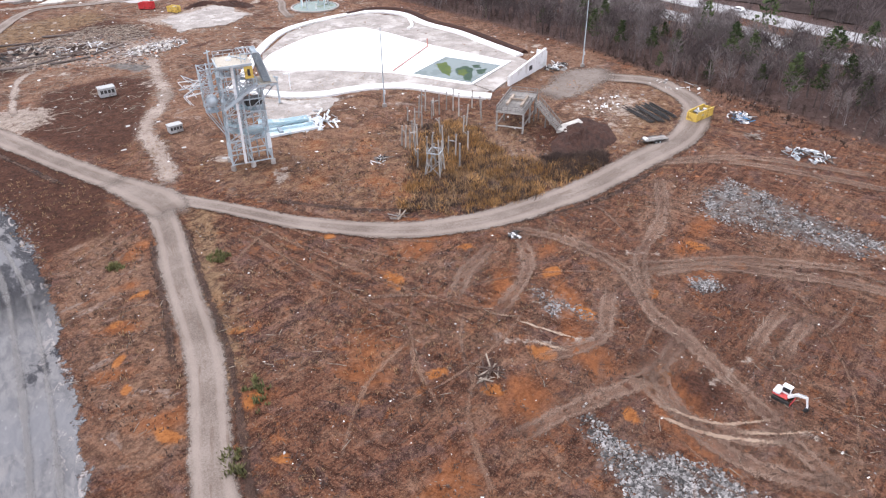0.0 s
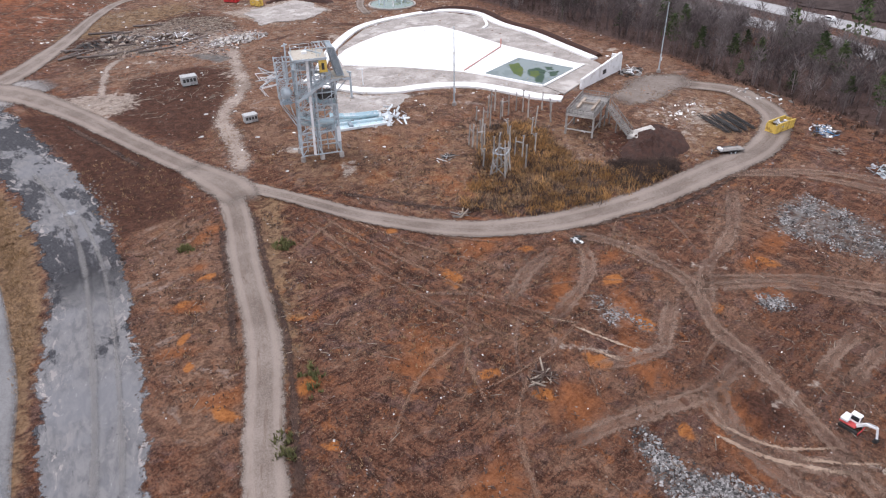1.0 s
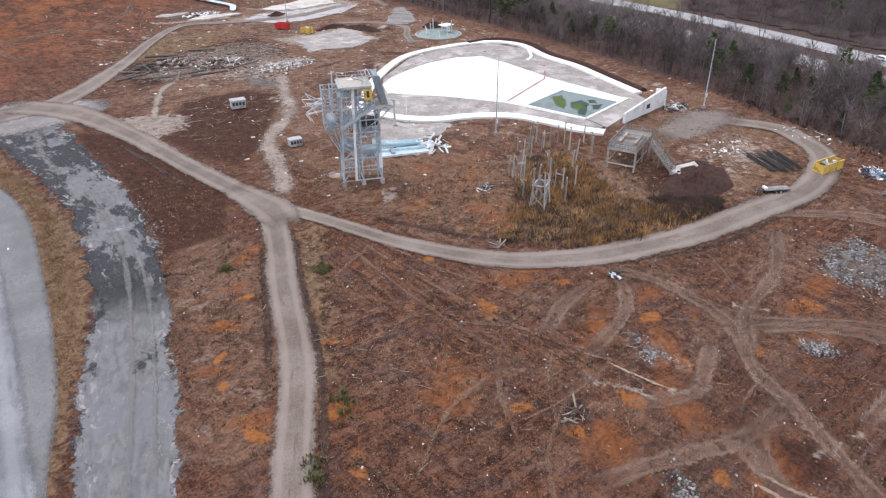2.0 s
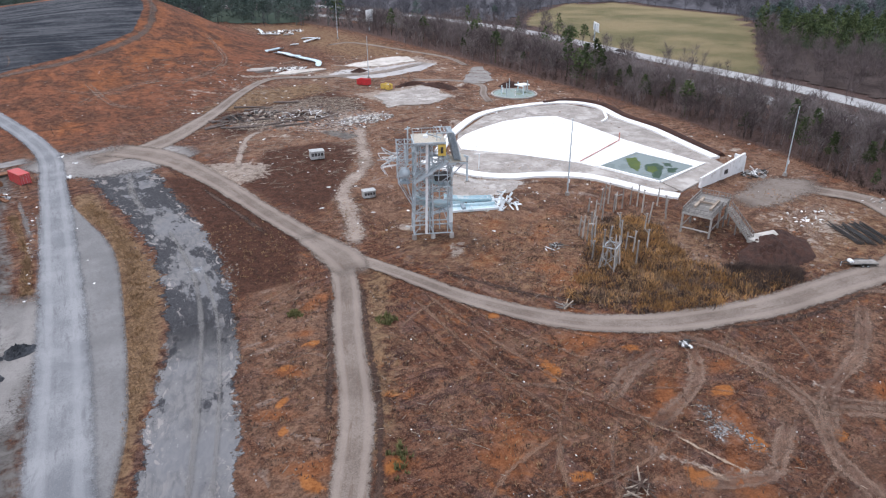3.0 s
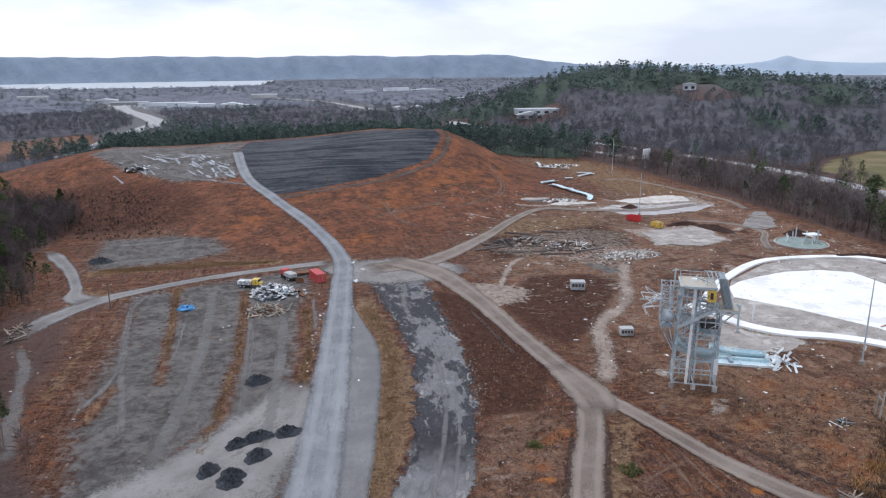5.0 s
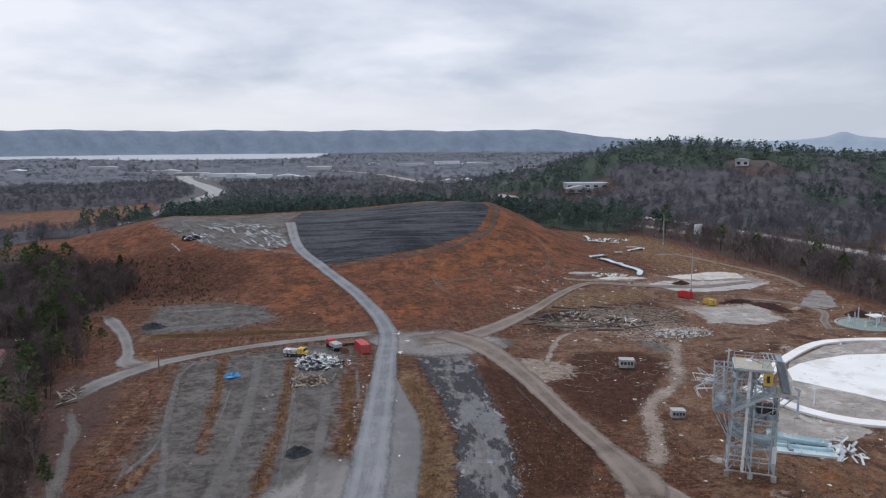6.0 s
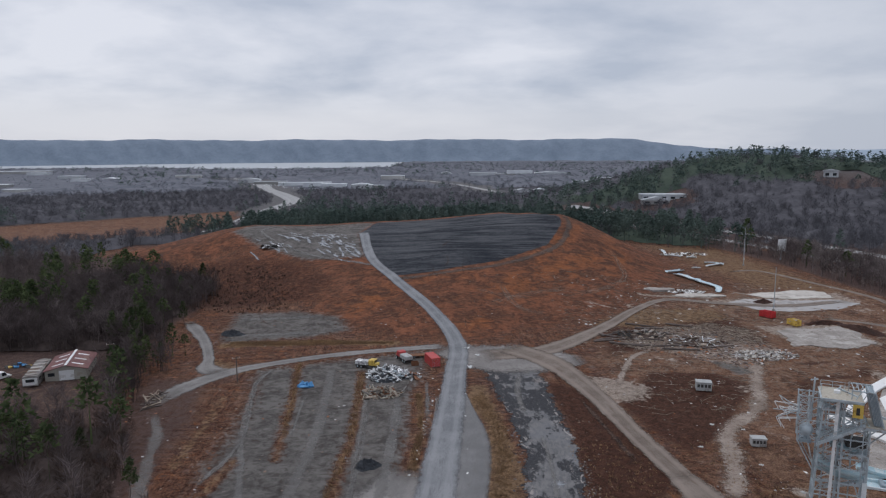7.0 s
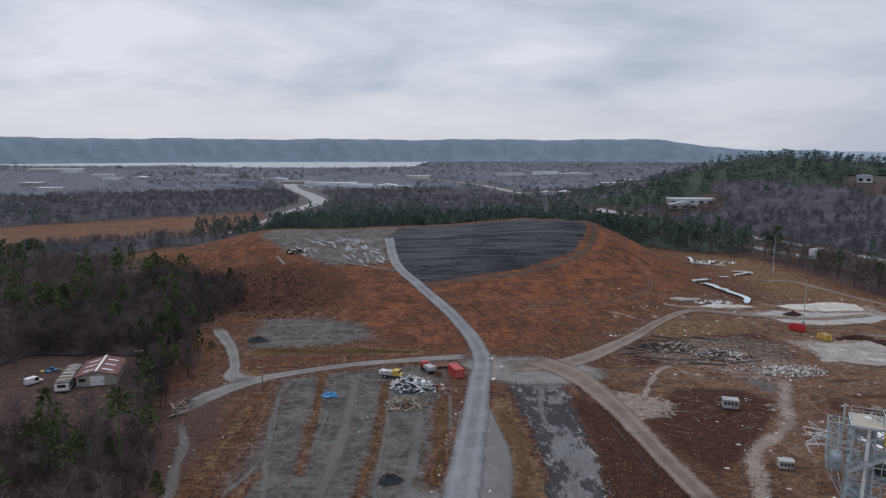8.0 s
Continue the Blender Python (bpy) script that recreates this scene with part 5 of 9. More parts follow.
def steel(name, a, b, w=0.14, h=None, mat=None, label=""):
    return bar(name, a, b, w, mat or M_STEEL, TOWER, h, 4, label)


def slope_u(u0, u1, z):
    """Where a leaning post stands at the height z."""
    return u0 + (u1 - u0) * (z - Z0) / (ZT - Z0)


POSTS = ((-3.75, -3.0, ZT), (0.0, 0.0, ZT), (3.75, 3.75, 15.6))
for u0, u1, top in POSTS:
    for v in (VF, VB):
        steel("post", (u0, v, Z0), (slope_u(u0, u1, top), v, top), 0.27)
        bm = bm_new()
        bmesh.ops.create_cone(bm, cap_ends=True, segments=10, radius1=0.5, radius2=0.45, depth=1.5, matrix=Matrix.Translation((u0, v, 0.25)))
        part("footing", bm, M_DECK, TOWER, "grey concrete pier")
for u, v, z0, z1, w in ((-0.7, VF, Z0, ZT, 0.15), (2.9, VF, Z0, 15.6, 0.15), (2.4, VF, 15.6, ZT, 0.22), (2.4, VB, 15.6, ZT, 0.22), (-2.2, VF, 11, ZT, 0.14), (1.2, VF, 11.5, ZT, 0.14), (-2.4, 0, Z0, ZT, 0.2), (1.6, 0, Z0, ZT, 0.2), (3.75, 0, Z0, 15.6, 0.2), (-3.6, 0, Z0, ZT, 0.2)):
    steel("post", (u, v, z0), (u, v, z1), w)
steel("column", (-1.35, VF - 0.25, Z0 + 0.2), (-1.0, VF - 0.25, ZT - 0.2), 0.46, mat=M_WHITE, label="white steel column")
levels = [1.1, 3.9, 5.6, 8.2, 10.8, 13.2, 15.6, 17.8, 19.6]
for i, z in enumerate(levels):
    right = 3.75 if z < 15.7 else 2.4
    left = slope_u(-3.75, -3.0, z)
    for v in (VF, VB):
        steel("brace", (left, v, z), (right, v, z), 0.19)
    for u in (left, 0, right):
        steel("brace", (u, VF, z), (u, VB, z), 0.16)
    if i + 1 == len(levels):
        continue
    z2 = levels[i + 1]
    r2, l2 = (3.75 if z2 < 15.7 else 2.4), slope_u(-3.75, -3.0, z2)
    for v in (VF, VB):
        if i == 0:
            # knee braces from the feet to the middle of the first rail
            steel("brace", (left, v, z), (-1.6, v, z2), 0.14)
            steel("brace", (right, v, z), (2.2, v, z2 + 1.6), 0.14)
        elif v == VB or i in (4, 6, 7):
            steel("brace", (left, v, z), (0, v, z2), 0.12)
            steel("brace", (0, v, z2 if i % 2 else z), (r2 if not i % 2 else right, v, z if i % 2 else z2), 0.12)
        else:
            steel("brace", (0 if i % 2 else left, v, z), (l2 if i % 2 else 0, v, z2), 0.1)
    for u, w in ((left, l2), (right, r2)):
        steel("brace", (u, VF, z), (w, VB, z2), 0.12)
        steel("brace", (u, VB, z), (w, VF, z2), 0.12)
    if i in (0, 7):
        continue
    # one stair flight a level, with stringers, treads and rails
    y = -0.95 if i % 2 else 0.95
    xa, xb = (-2.9, 2.6) if i % 2 else (2.6, -2.9)
    for dy in (-0.6, 0.6):
        steel("stringer", (xa, y + dy, z), (xb, y + dy, z2), 0.08, 0.26)
        steel("handrail", (xa, y + dy, z + 1.0), (xb, y + dy, z2 + 1.0), 0.07)
        steel("handrail", (xa, y + dy, z + 0.55), (xb, y + dy, z2 + 0.55), 0.05)
    for k in range(1, 12):
        u = k / 12
        bm = bm_new()
        box(bm, -0.14, 0.14, y - 0.58, y + 0.58, -0.03, 0.03, Matrix.Translation((xa + (xb - xa) * u, 0, z + (z2 - z) * u)))
        part("tread", bm, M_STEEL, TOWER)
    bm = bm_new()
    xl = 3.1 if i % 2 else -3.1
    box(bm, xl - 0.55, xl + 0.55, -1.7, 1.7, z2 - 0.08, z2)
    part("landing", bm, M_STEEL, TOWER)
# top deck, its fascia and what is left of its rails
bm = bm_new()
box(bm, -3.3, 2.6, -2.9, 3.4, ZT, ZT + 0.14)
part("top_deck", bm, M_TANDECK, TOWER, "faded tan platform deck")
steel("fascia", (-3.3, -2.95, ZT - 0.05), (2.6, -2.95, ZT - 0.05), 0.12, 0.4)
steel("fascia", (-3.35, -2.9, ZT - 0.05), (-3.35, 3.4, ZT - 0.05), 0.4, 0.12)
for u, v in ((-3.2, 3.3), (-1.4, 3.3), (0.4, 3.3), (2.4, 3.3), (-3.2, 1.2)):
    steel("rail_post", (u, v, ZT), (u, v, ZT + 1.2), 0.09)
steel("handrail", (-3.2, 3.3, ZT + 1.2), (2.4, 3.3, ZT + 1.2), 0.08)
steel("handrail", (-3.2, 3.3, ZT + 0.6), (2.4, 3.3, ZT + 0.6), 0.07)
steel("loose_beam", (-0.4, 2.4, ZT + 0.3), (1.9, -0.6, ZT + 0.25), 0.22)
steel("loose_beam", (-1.2, 1.0, ZT + 0.3), (-0.2, 2.8, ZT + 0.6), 0.16)
bm = bm_new()
box(bm, -1.4, -0.5, 0.2, 1.0, ZT + 0.14, ZT + 0.6)
part("debris", bm, M_WHITE, TOWER, "white broken box on the deck")
steel("aerial", (-4.5, 0.4, 14.6), (-4.3, 0.4, ZT + 2.4), 0.26)
steel("aerial_arm", (-4.9, 0.4, ZT + 1.9), (-3.8, 0.4, ZT + 2.2), 0.18)
# ribbed wall of the start house, leaning out over the lower deck
HOOD = [(3.1, ZT + 1.5), (4.1, ZT + 1.4), (5.5, 15.9), (4.3, 15.9)]
shape("hood", HOOD, -1.7, 2.3, M_SLATE, TOWER, "slate-grey sloping sheet wall", 0.06)
for k in range(6):
    v = -1.85 + k * 0.02
    u = 3.15 + k * 0.19
    steel("hood_rib", (u, v, ZT + 1.45), (u + 1.25 + 0.03 * k, v, 16.0), 0.07)
for v in (-1.9, 2.4):
    steel("hood_frame", (4.15, v, ZT + 1.5), (5.6, v, 15.8), 0.2)
    steel("hood_frame", (0.8, v, ZT + 1.6), (4.15, v, ZT + 1.5), 0.18)
    steel("hood_frame", (0.9, v, ZT), (0.9, v, ZT + 1.6), 0.14)
    for k in range(3):
        steel("hood_frame", (1.4 + k, v, ZT), (2.2 + k * 0.9, v, ZT + 1.5), 0.1)
for k in range(5):
    steel("rafter", (1.2 + 0.7 * k, -1.9, ZT + 1.6), (1.2 + 0.7 * k, 2.4, ZT + 1.6), 0.1)
bm = bm_new()
box(bm, 2.3, 6.6, -2.3, 2.3, 15.5, 15.75)
part("side_deck", bm, M_TANDECK, TOWER, "faded tan lower deck")
steel("fascia", (2.3, -2.35, 15.4), (6.6, -2.35, 15.4), 0.1, 0.45)
steel("arm", (3.75, -1.4, 12.6), (6.4, -1.4, 15.4), 0.18)
steel("arm", (3.75, 1.4, 12.6), (6.4, 1.4, 15.4), 0.18)
# warning board with a plain dark mark
bm = bm_new()
box(bm, 1.05, 2.55, -2.78, -2.7, 17.2, 19.4)
sign = part("sign_board", bm, M_YELLOW, TOWER, "yellow-orange board with a dark mark")
bm = bm_new()
box(bm, 1.55, 2.05, -2.82, -2.785, 17.7, 18.9)
part("sign_mark", bm, M_DARK, sign)
# open truss stair slanting across the front
for v in (-3.3, -2.5):
    steel("stair_truss", (-3.6, v, 12.2), (2.9, v, 16.1), 0.12, 0.5)
    steel("stair_truss", (-3.6, v, 13.2), (2.9, v, 17.1), 0.1)
    for k in range(8):
        u = k / 7
        steel("stair_truss", (-3.6 + 6.5 * u, v, 12.2 + 3.9 * u), (-3.6 + 6.5 * u, v, 13.2 + 3.9 * u), 0.07)
for k in range(14):
    u = (k + 0.5) / 14
    steel("tread", (-3.6 + 6.5 * u, -3.3, 12.25 + 3.9 * u), (-3.6 + 6.5 * u, -2.5, 12.25 + 3.9 * u), 0.3, 0.05)
# lattice bay hung on the flank, from mid height up
for u, v in ((-6.5, -1.6), (-4.9, -1.6), (-6.5, 1.6), (-4.9, 1.6)):
    steel("post", (u, v, 11.8), (u, v, 19.6), 0.2)
    steel("brace", (u, v, 11.8), (-3.6, v * 1.2, 6.4), 0.16)
    steel("brace", (u, v, 13.4), (-3.4, v * 1.2, 12.0), 0.12)
for k in range(6):
    z, z2 = 11.9 + k * 1.27, 13.17 + k * 1.27
    for v in (-1.6, 1.6):
        steel("lattice", (-6.5, v, z), (-4.9, v, z2), 0.1)
        steel("lattice", (-4.9, v, z), (-6.5, v, z2), 0.1)
        steel("lattice", (-4.9, v, z), (-3.2, v * 1.3, z2), 0.09)
    for u in (-6.5, -4.9):
        steel("lattice", (u, -1.6, z), (u, 1.6, z2), 0.09)
    steel("lattice", (-6.5, -1.6, z), (-4.9, -1.6, z), 0.11)
for z in (11.8, 15.4, 19.4):
    for v in (-1.6, 1.6):
        steel("brace", (-6.5, v, z), (-3.2, v, z), 0.17)
bm = bm_new()
bmesh.ops.create_uvsphere(bm, u_segments=12, v_segments=8, radius=1.0, matrix=Matrix.Translation((-5.2, -1.0, 13.6)) @ Matrix.Diagonal((1.1, 1.0, 1.2, 1)))
part("tank", bm, M_STEEL, TOWER, "dented grey steel tank", True)
bm = bm_new()
box(bm, -6.2, -4.4, -1.9, -0.2, 11.6, 12.2)
part("hopper", bm, M_SLATE, TOWER)
# bent pipes of a cut-off slide reaching out from the flank
rb = random.Random(7)
for k in range(14):
    a = (-6.4 + rb.uniform(-0.1, 0.5), rb.uniform(-1.8, 1.8), rb.uniform(14.8, 17.6))
    b = (rb.uniform(-10.4, -8.2), rb.uniform(-1.6, 1.6), rb.uniform(14.6, 18.4))
    steel("bent_pipe", a, b, 0.12, mat=M_WHITE if k % 3 else M_STEEL)
    if k % 2:
        steel("bent_pipe", b, (b[0] + rb.uniform(0.4, 1.8), b[1], b[2] - rb.uniform(0.6, 1.8)), 0.11, mat=M_WHITE)
# flume wreckage inside the frame
for pts, r in (([(-3.2, -0.6, 8.4), (-1, -1.2, 7.2), (1.2, -1.0, 6.6), (3.4, -0.8, 6.4)], 0.85), ([(-3.4, 0.8, 6.6), (0, 0.4, 5.6), (3.2, 1.0, 5.2)], 0.9), ([(-1.4, 0.4, 10.8), (1, 0.8, 10.2), (3.2, 0.4, 9.4)], 0.75)):
    sweep("flume", pts, trough(r), M_FLUME, TOWER, "pale blue fibreglass flume piece", step=0.7)
bm = bm_new()
box(bm, 0.6, 3.5, -1.4, 1.0, 11.6, 12.9)
bmesh.ops.bevel(bm, geom=list(bm.edges), offset=0.2, segments=1, affect="EDGES")
part("dark_box", bm, M_DARK, TOWER)
bm = bm_new()
box(bm, 3.2, 3.9, -2.5, -2.3, 3.4, 6.4)
part("panel", bm, M_FLUMEW, TOWER, "white loose panel")

RUNOUT = thing("slide_runout", "pale blue walled run-out basin lying beside the tower", "slide", pose(79.4, 114.0, 0, 0, 0, -23.2))
bm = bm_new()
box(bm, 0, 10.2, 0, 6.6, 0, 0.12)
part("floor", bm, M_FLUME, RUNOUT, "pale blue basin floor")
for a, b, w, h, m_ in (((0, 6.6), (10.2, 6.6), 0.35, 0.9, M_FLUMEW), ((0, 0), (10.6, 0), 0.3, 0.55, M_FLUMEW), ((0, 3.2), (10.0, 2.8), 0.5, 0.7, M_FLUME), ((10.2, 0), (10.2, 6.6), 0.3, 0.5, M_FLUMEW)):
    bm = bm_new()
    d = Vector((b[0] - a[0], b[1] - a[1], 0))
    box(bm, 0, d.length, -w / 2, w / 2, 0, h, Matrix.Translation((*a, 0.02)) @ Matrix.Rotation(math.atan2(d.y, d.x), 4, "Z"))
    bmesh.ops.bevel(bm, geom=list(bm.edges), offset=0.06, segments=1, affect="EDGES")
    part("side_wall", bm, m_, RUNOUT)
sweep("flume", [(-1.0, 5.2, 1.2), (3, 5.0, 0.5), (9.6, 4.8, 0.3)], trough(1.0), M_FLUME, RUNOUT)
bm = bm_new()
box(bm, 2.2, 2.9, 0.4, 2.9, 0.1, 0.9)
part("step", bm, M_SLATE, RUNOUT, "dark stub wall in the basin")
rr = random.Random(11)
for k in range(46):
    bm = bm_new()
    box(bm, -rr.uniform(0.3, 1.3), rr.uniform(0.3, 1.3), -rr.uniform(0.1, 0.4), 0.3, -0.04, 0.04)
    ob = part("shard", bm, M_FLUMEW, RUNOUT)
    ob.matrix_basis = pose(11.8 + rr.gauss(0, 1.5), 3.6 + rr.gauss(0, 1.9), rr.uniform(0.1, 1.1), rr.uniform(-60, 60), rr.uniform(-60, 60), rr.uniform(0, 180))
slab("concrete_apron", ragged([(84, 121), (88, 119), (94.5, 117), (101, 117.6), (104, 120), (103, 122.4), (99, 125), (95.4, 129), (93.5, 133), (91.5, 137), (88, 133)], 21), -0.2, 0.1, M_DECK, "pale stained concrete apron beside the channel", "apron")
for x, y, h, w, m_, label in ((93.5, 128.6, 6.0, 0.5, M_STEEL, "grey steel flume post with a slanting arm"), (100.6, 133.3, 4.2, 0.28, M_WHITE, "thin white post on the pool deck")):
    p = thing("flume_post", label, "post", pose(x, y, 0.1, 0, 0, 152))
    bar("pole", (0, 0, 0), (0, 0, h), w, m_, p, seg=8)
    bar("arm", (-0.3, 0, h), (1.4 if w < 0.4 else 3.4, 0, h + (0.1 if w < 0.4 else 1.3)), w * 0.8, m_, p)
    bevelled("base_plate", (-0.6, 0.6, -0.6, 0.6, 0, 0.14), M_DECK, p, 0.03) if w > 0.4 else bar("base_plate", (0, 0, 0), (0, 0, 0.1), 0.5, M_DECK, p, seg=8)


# ---- leftover slide supports on the knoll ----
def support(h, kind):
    s = thing("slide_support", "weathered grey post of a removed slide with a pale bracket", "post", pose(0, 0, 0), "slide support posts")
    bar("pole", (0, 0, -0.3), (0, 0, h), 0.34, M_POST, s, 0.26, 8)
    bm = bm_new()
    box(bm, -0.24, 0.24, -0.16, 0.16, h, h + 0.22)
    bmesh.ops.bevel(bm, geom=list(bm.edges), offset=0.05, segments=1, affect="EDGES")
    part("bracket", bm, M_DECK, s, "pale bracket")
    if kind == 1:
        bar("arm", (0, 0, h - 0.6), (0.7, 0, h + 0.1), 0.18, M_POST, s)
    if kind == 2:
        bar("pole", (1.5, 0.3, -0.3), (1.5, 0.3, h * 0.9), 0.3, M_POST, s, 0.24, 8)
        bar("crossbar", (0, 0, h * 0.72), (1.5, 0.3, h * 0.72), 0.18, M_POST, s)
    return s


protos = [support(5.0, 0), support(3.9, 1), support(4.8, 2), support(2.9, 0)]
spots = [(106.7, 97.2), (108.4, 94.9), (94.5, 86.7), (94.8, 84.4), (87.8, 80.6), (92.9, 81.6), (88.9, 75.7), (87.3, 76.8), (95.9, 78), (92.7, 74.4), (105.8, 84), (108.8, 85.6), (114.7, 86), (117, 88), (115.1, 94.3), (111.1, 95), (100, 78.2), (91, 84), (96, 89), (99, 92), (103, 93), (90, 78), (102, 87), (113, 91), (97, 82), (104, 98), (93, 88.5), (111, 99), (119, 92)]
for k, (x, y) in enumerate(spots):
    m = pose(x, y, float(height(x, y)), rr.uniform(-4, 4), rr.uniform(-4, 4), rr.uniform(0, 180))
    if k < 4:
        protos[k].matrix_basis = m
    else:
        copy_thing(protos[(k * 7 + k // 3) % 4], m)

TS = thing("support_trestle", "weathered grey braced trestle of a removed slide in dry grass", "trestle", pose(88.2, 76.4, 0, 0, 0, 24))
legs = [(-1.3, -1), (1.3, -1), (1.5, 1.2), (-1.4, 1.3)]
for k, (x, y) in enumerate(legs):
    h = (7.2, 6.2, 7.0, 5.6)[k]
    bar("pole", (x * 1.25, y * 1.25, -0.3), (x * 0.8, y * 0.8, h), 0.3, M_POST, TS, 0.22, 8)
    x2, y2 = legs[(k + 1) % 4]
    for a, b in ((0.4, 2.8), (2.8, 0.4), (2.8, 5.0)):
        bar("brace", (x * 1.1, y * 1.1, a), (x2 * 1.1, y2 * 1.1, b), 0.1, M_POST, TS)
    bar("rail", (x, y, 4.5), (x2, y2, 4.5), 0.16, M_STEEL, TS)

# ---- timber platform ----
ST = thing("start_platform", "grey timber platform on a steel frame with railings", "platform", pose(113.5, 74.2, 0, 0, 0, 20.7))
# local x away along the long side, y across
LX, LY, LZ = 12.6, 6.0, 4.4
for x in (0.2, LX / 2, LX - 0.2):
    for y in (0.2, LY - 0.2):
        bar("leg", (x, y, -0.2), (x, y, LZ), 0.34, M_POST if x < 1 else M_PLANK, ST)
for y in (0.2, LY - 0.2):
    bar("beam", (0, y, LZ - 0.15), (LX, y, LZ - 0.15), 0.28, M_POST, ST)
    bar("brace", (0.2, y, 1.4), (LX - 0.2, y, 1.4), 0.16, M_PLANK, ST)
for x in (0.05, LX):
    bar("beam", (x, 0, LZ - 0.15), (x, LY, LZ - 0.15), 0.28, M_POST, ST)
bar("brace", (0.2, 0.2, 1.2), (0.2, LY - 0.2, 1.2), 0.22, M_POST, ST)
bm = bm_new()
box(bm, -0.14, 0.14, 0, LY, -0.03, 0.03)
bmesh.ops.bevel(bm, geom=list(bm.edges), offset=0.01, segments=1, affect="EDGES")
plank0 = part("plank", bm, M_PLANK, ST)
plank0.location = (0.15, 0, LZ + 0.03)
for k in range(1, 41):
    ob = new("plank", plank0.data)
    ob.parent, ob.location, ob.rotation_euler = ST, (0.15 + 0.308 * k, rr.uniform(-0.05, 0.05), LZ + 0.03), (0, 0, rr.uniform(-0.01, 0.01))
RAILS = (((0.1, 0.1), (0.1, LY - 0.1)), ((0.1, 0.1), (LX * 0.55, 0.1)), ((0.1, LY - 0.1), (LX - 0.1, LY - 0.1)), ((LX - 0.1, 0.1), (LX - 0.1, LY - 0.1)))
for (ax, ay), (bx, by) in RAILS:
    n = int(math.hypot(bx - ax, by - ay) / 0.55)
    for z in (LZ + 0.35, LZ + 1.15):
        bar("handrail", (ax, ay, z), (bx, by, z), 0.12, M_PLANK, ST)
    for k in range(n + 1):
        u = k / n
        bar("baluster", (ax + (bx - ax) * u, ay + (by - ay) * u, LZ), (ax + (bx - ax) * u, ay + (by - ay) * u, LZ + 1.15), 0.07 if k % 4 else 0.15, M_PLANK, ST)
for a, b in (((3.5, 1.5), (9.5, 1.5)), ((3.5, 4.6), (9.5, 4.6))):
    bar("crate_edge", (*a, LZ + 0.3), (*b, LZ + 0.3), 0.5, M_WOOD, ST)
bar("crate_edge", (6.5, 1.5, LZ + 0.5), (6.5, 4.6, LZ + 0.5), 0.4, M_WOOD, ST)
STAIR = thing("timber_stair", "grey timber stair with slatted rails down the bank", "stair", pose(0, 0, 0))
a, b = Vector((121.6, 76.4, 4.2)), Vector((119.0, 68.9, 0.75))
for dx in (-0.9, 0.9):
    off = Vector((dx, 0, 0))
    bar("stringer", a + off, b + off, 0.14, M_PLANK, STAIR, 0.4)
    bar("handrail", a + off + Vector((0, 0, 1.1)), b + off + Vector((0, 0, 1.1)), 0.12, M_PLANK, STAIR)
    for k in range(15):
        p = a.lerp(b, k / 14) + off
        bar("baluster", p, p + Vector((0, 0, 1.1)), 0.08, M_PLANK, STAIR)
for k in range(17):
    p = a.lerp(b, (k + 0.5) / 17)
    bar("tread", p - Vector((0.9, 0, 0)), p + Vector((0.9, 0, 0)), 0.36, M_PLANK, STAIR, 0.07)
for k in (0, 0.5):
    p = a.lerp(b, k)
    for dx in (-0.9, 0.9):
        bar("post", (p.x + dx, p.y, -0.2), (p.x + dx, p.y, p.z), 0.2, M_PLANK, STAIR)
slab("landing", [(118.4, 69.2), (121.4, 70.0), (126.6, 68.8), (124.8, 66.2), (119, 65.8)], -0.3, 0.7, M_POST, "grey concrete landing at the stair's foot", "landing")


# ---- tall light poles ----
def light_pole(x, y, h, turn):
    p = thing("light_pole", "tall slim bare grey steel pole", "light pole", pose(x, y, float(height(x, y)), 0, 0, turn), "tall steel poles")
    bar("pole", (0, 0, 0), (0, 0, h), 0.36, M_STEEL, p, 0.18, 8)
    bar("cap", (0, 0, h), (0, 0, h + 0.3), 0.26, M_STEEL, p, 0.2, 8)
    bm = bm_new()
    bmesh.ops.create_cone(bm, cap_ends=True, segments=10, radius1=0.55, radius2=0.5, depth=0.9, matrix=Matrix.Translation((0, 0, 0.3)))
    part("footing", bm, M_DECK, p)
    bm = bm_new()
    box(bm, -0.2, 0.2, -0.35, -0.14, 3.0, 3.9)
    part("switch_box", bm, M_WHITE, p)
    return p


for x, y, h, turn in ((107.1, 108, 17.5, 30), (160.2, 87.5, 17, 60), (165.4, 346, 19, 10), (131, 248, 16, 20)):
    light_pole(x, y, h, turn)


def wheel(x, y, z, r, w, parent):
    bm = bm_new()
    bmesh.ops.create_cone(bm, cap_ends=True, segments=16, radius1=r, radius2=r, depth=w, matrix=pose(x, y, z, 90))
    bmesh.ops.bevel(bm, geom=[e for e in bm.edges if len(e.link_faces) == 2 and e.calc_face_angle() > 1], offset=0.04, segments=1, affect="EDGES")
    t = part("wheel", bm, M_RUBBER, parent)
    bm = bm_new()
    bmesh.ops.create_cone(bm, cap_ends=True, segments=12, radius1=r * 0.55, radius2=r * 0.5, depth=w + 0.06, matrix=pose(x, y, z, 90))
    part("rim", bm, M_STEEL, t)
    return t


# ---- mini excavator ----
EX = thing("excavator", "small white and red tracked excavator on brown earth", "excavator", pose(68.6, 7.8, 0, 0, 0, -97) @ Matrix.Scale(0.72, 4))
for y in (-0.95, 0.95):
    shape("track", [(-1.35, 0.1), (-1.15, 0), (1.15, 0), (1.35, 0.12), (1.4, 0.35), (1.2, 0.58), (-1.2, 0.58), (-1.4, 0.35)], y - 0.22, y + 0.22, M_RUBBER, EX, bevel=0.03)
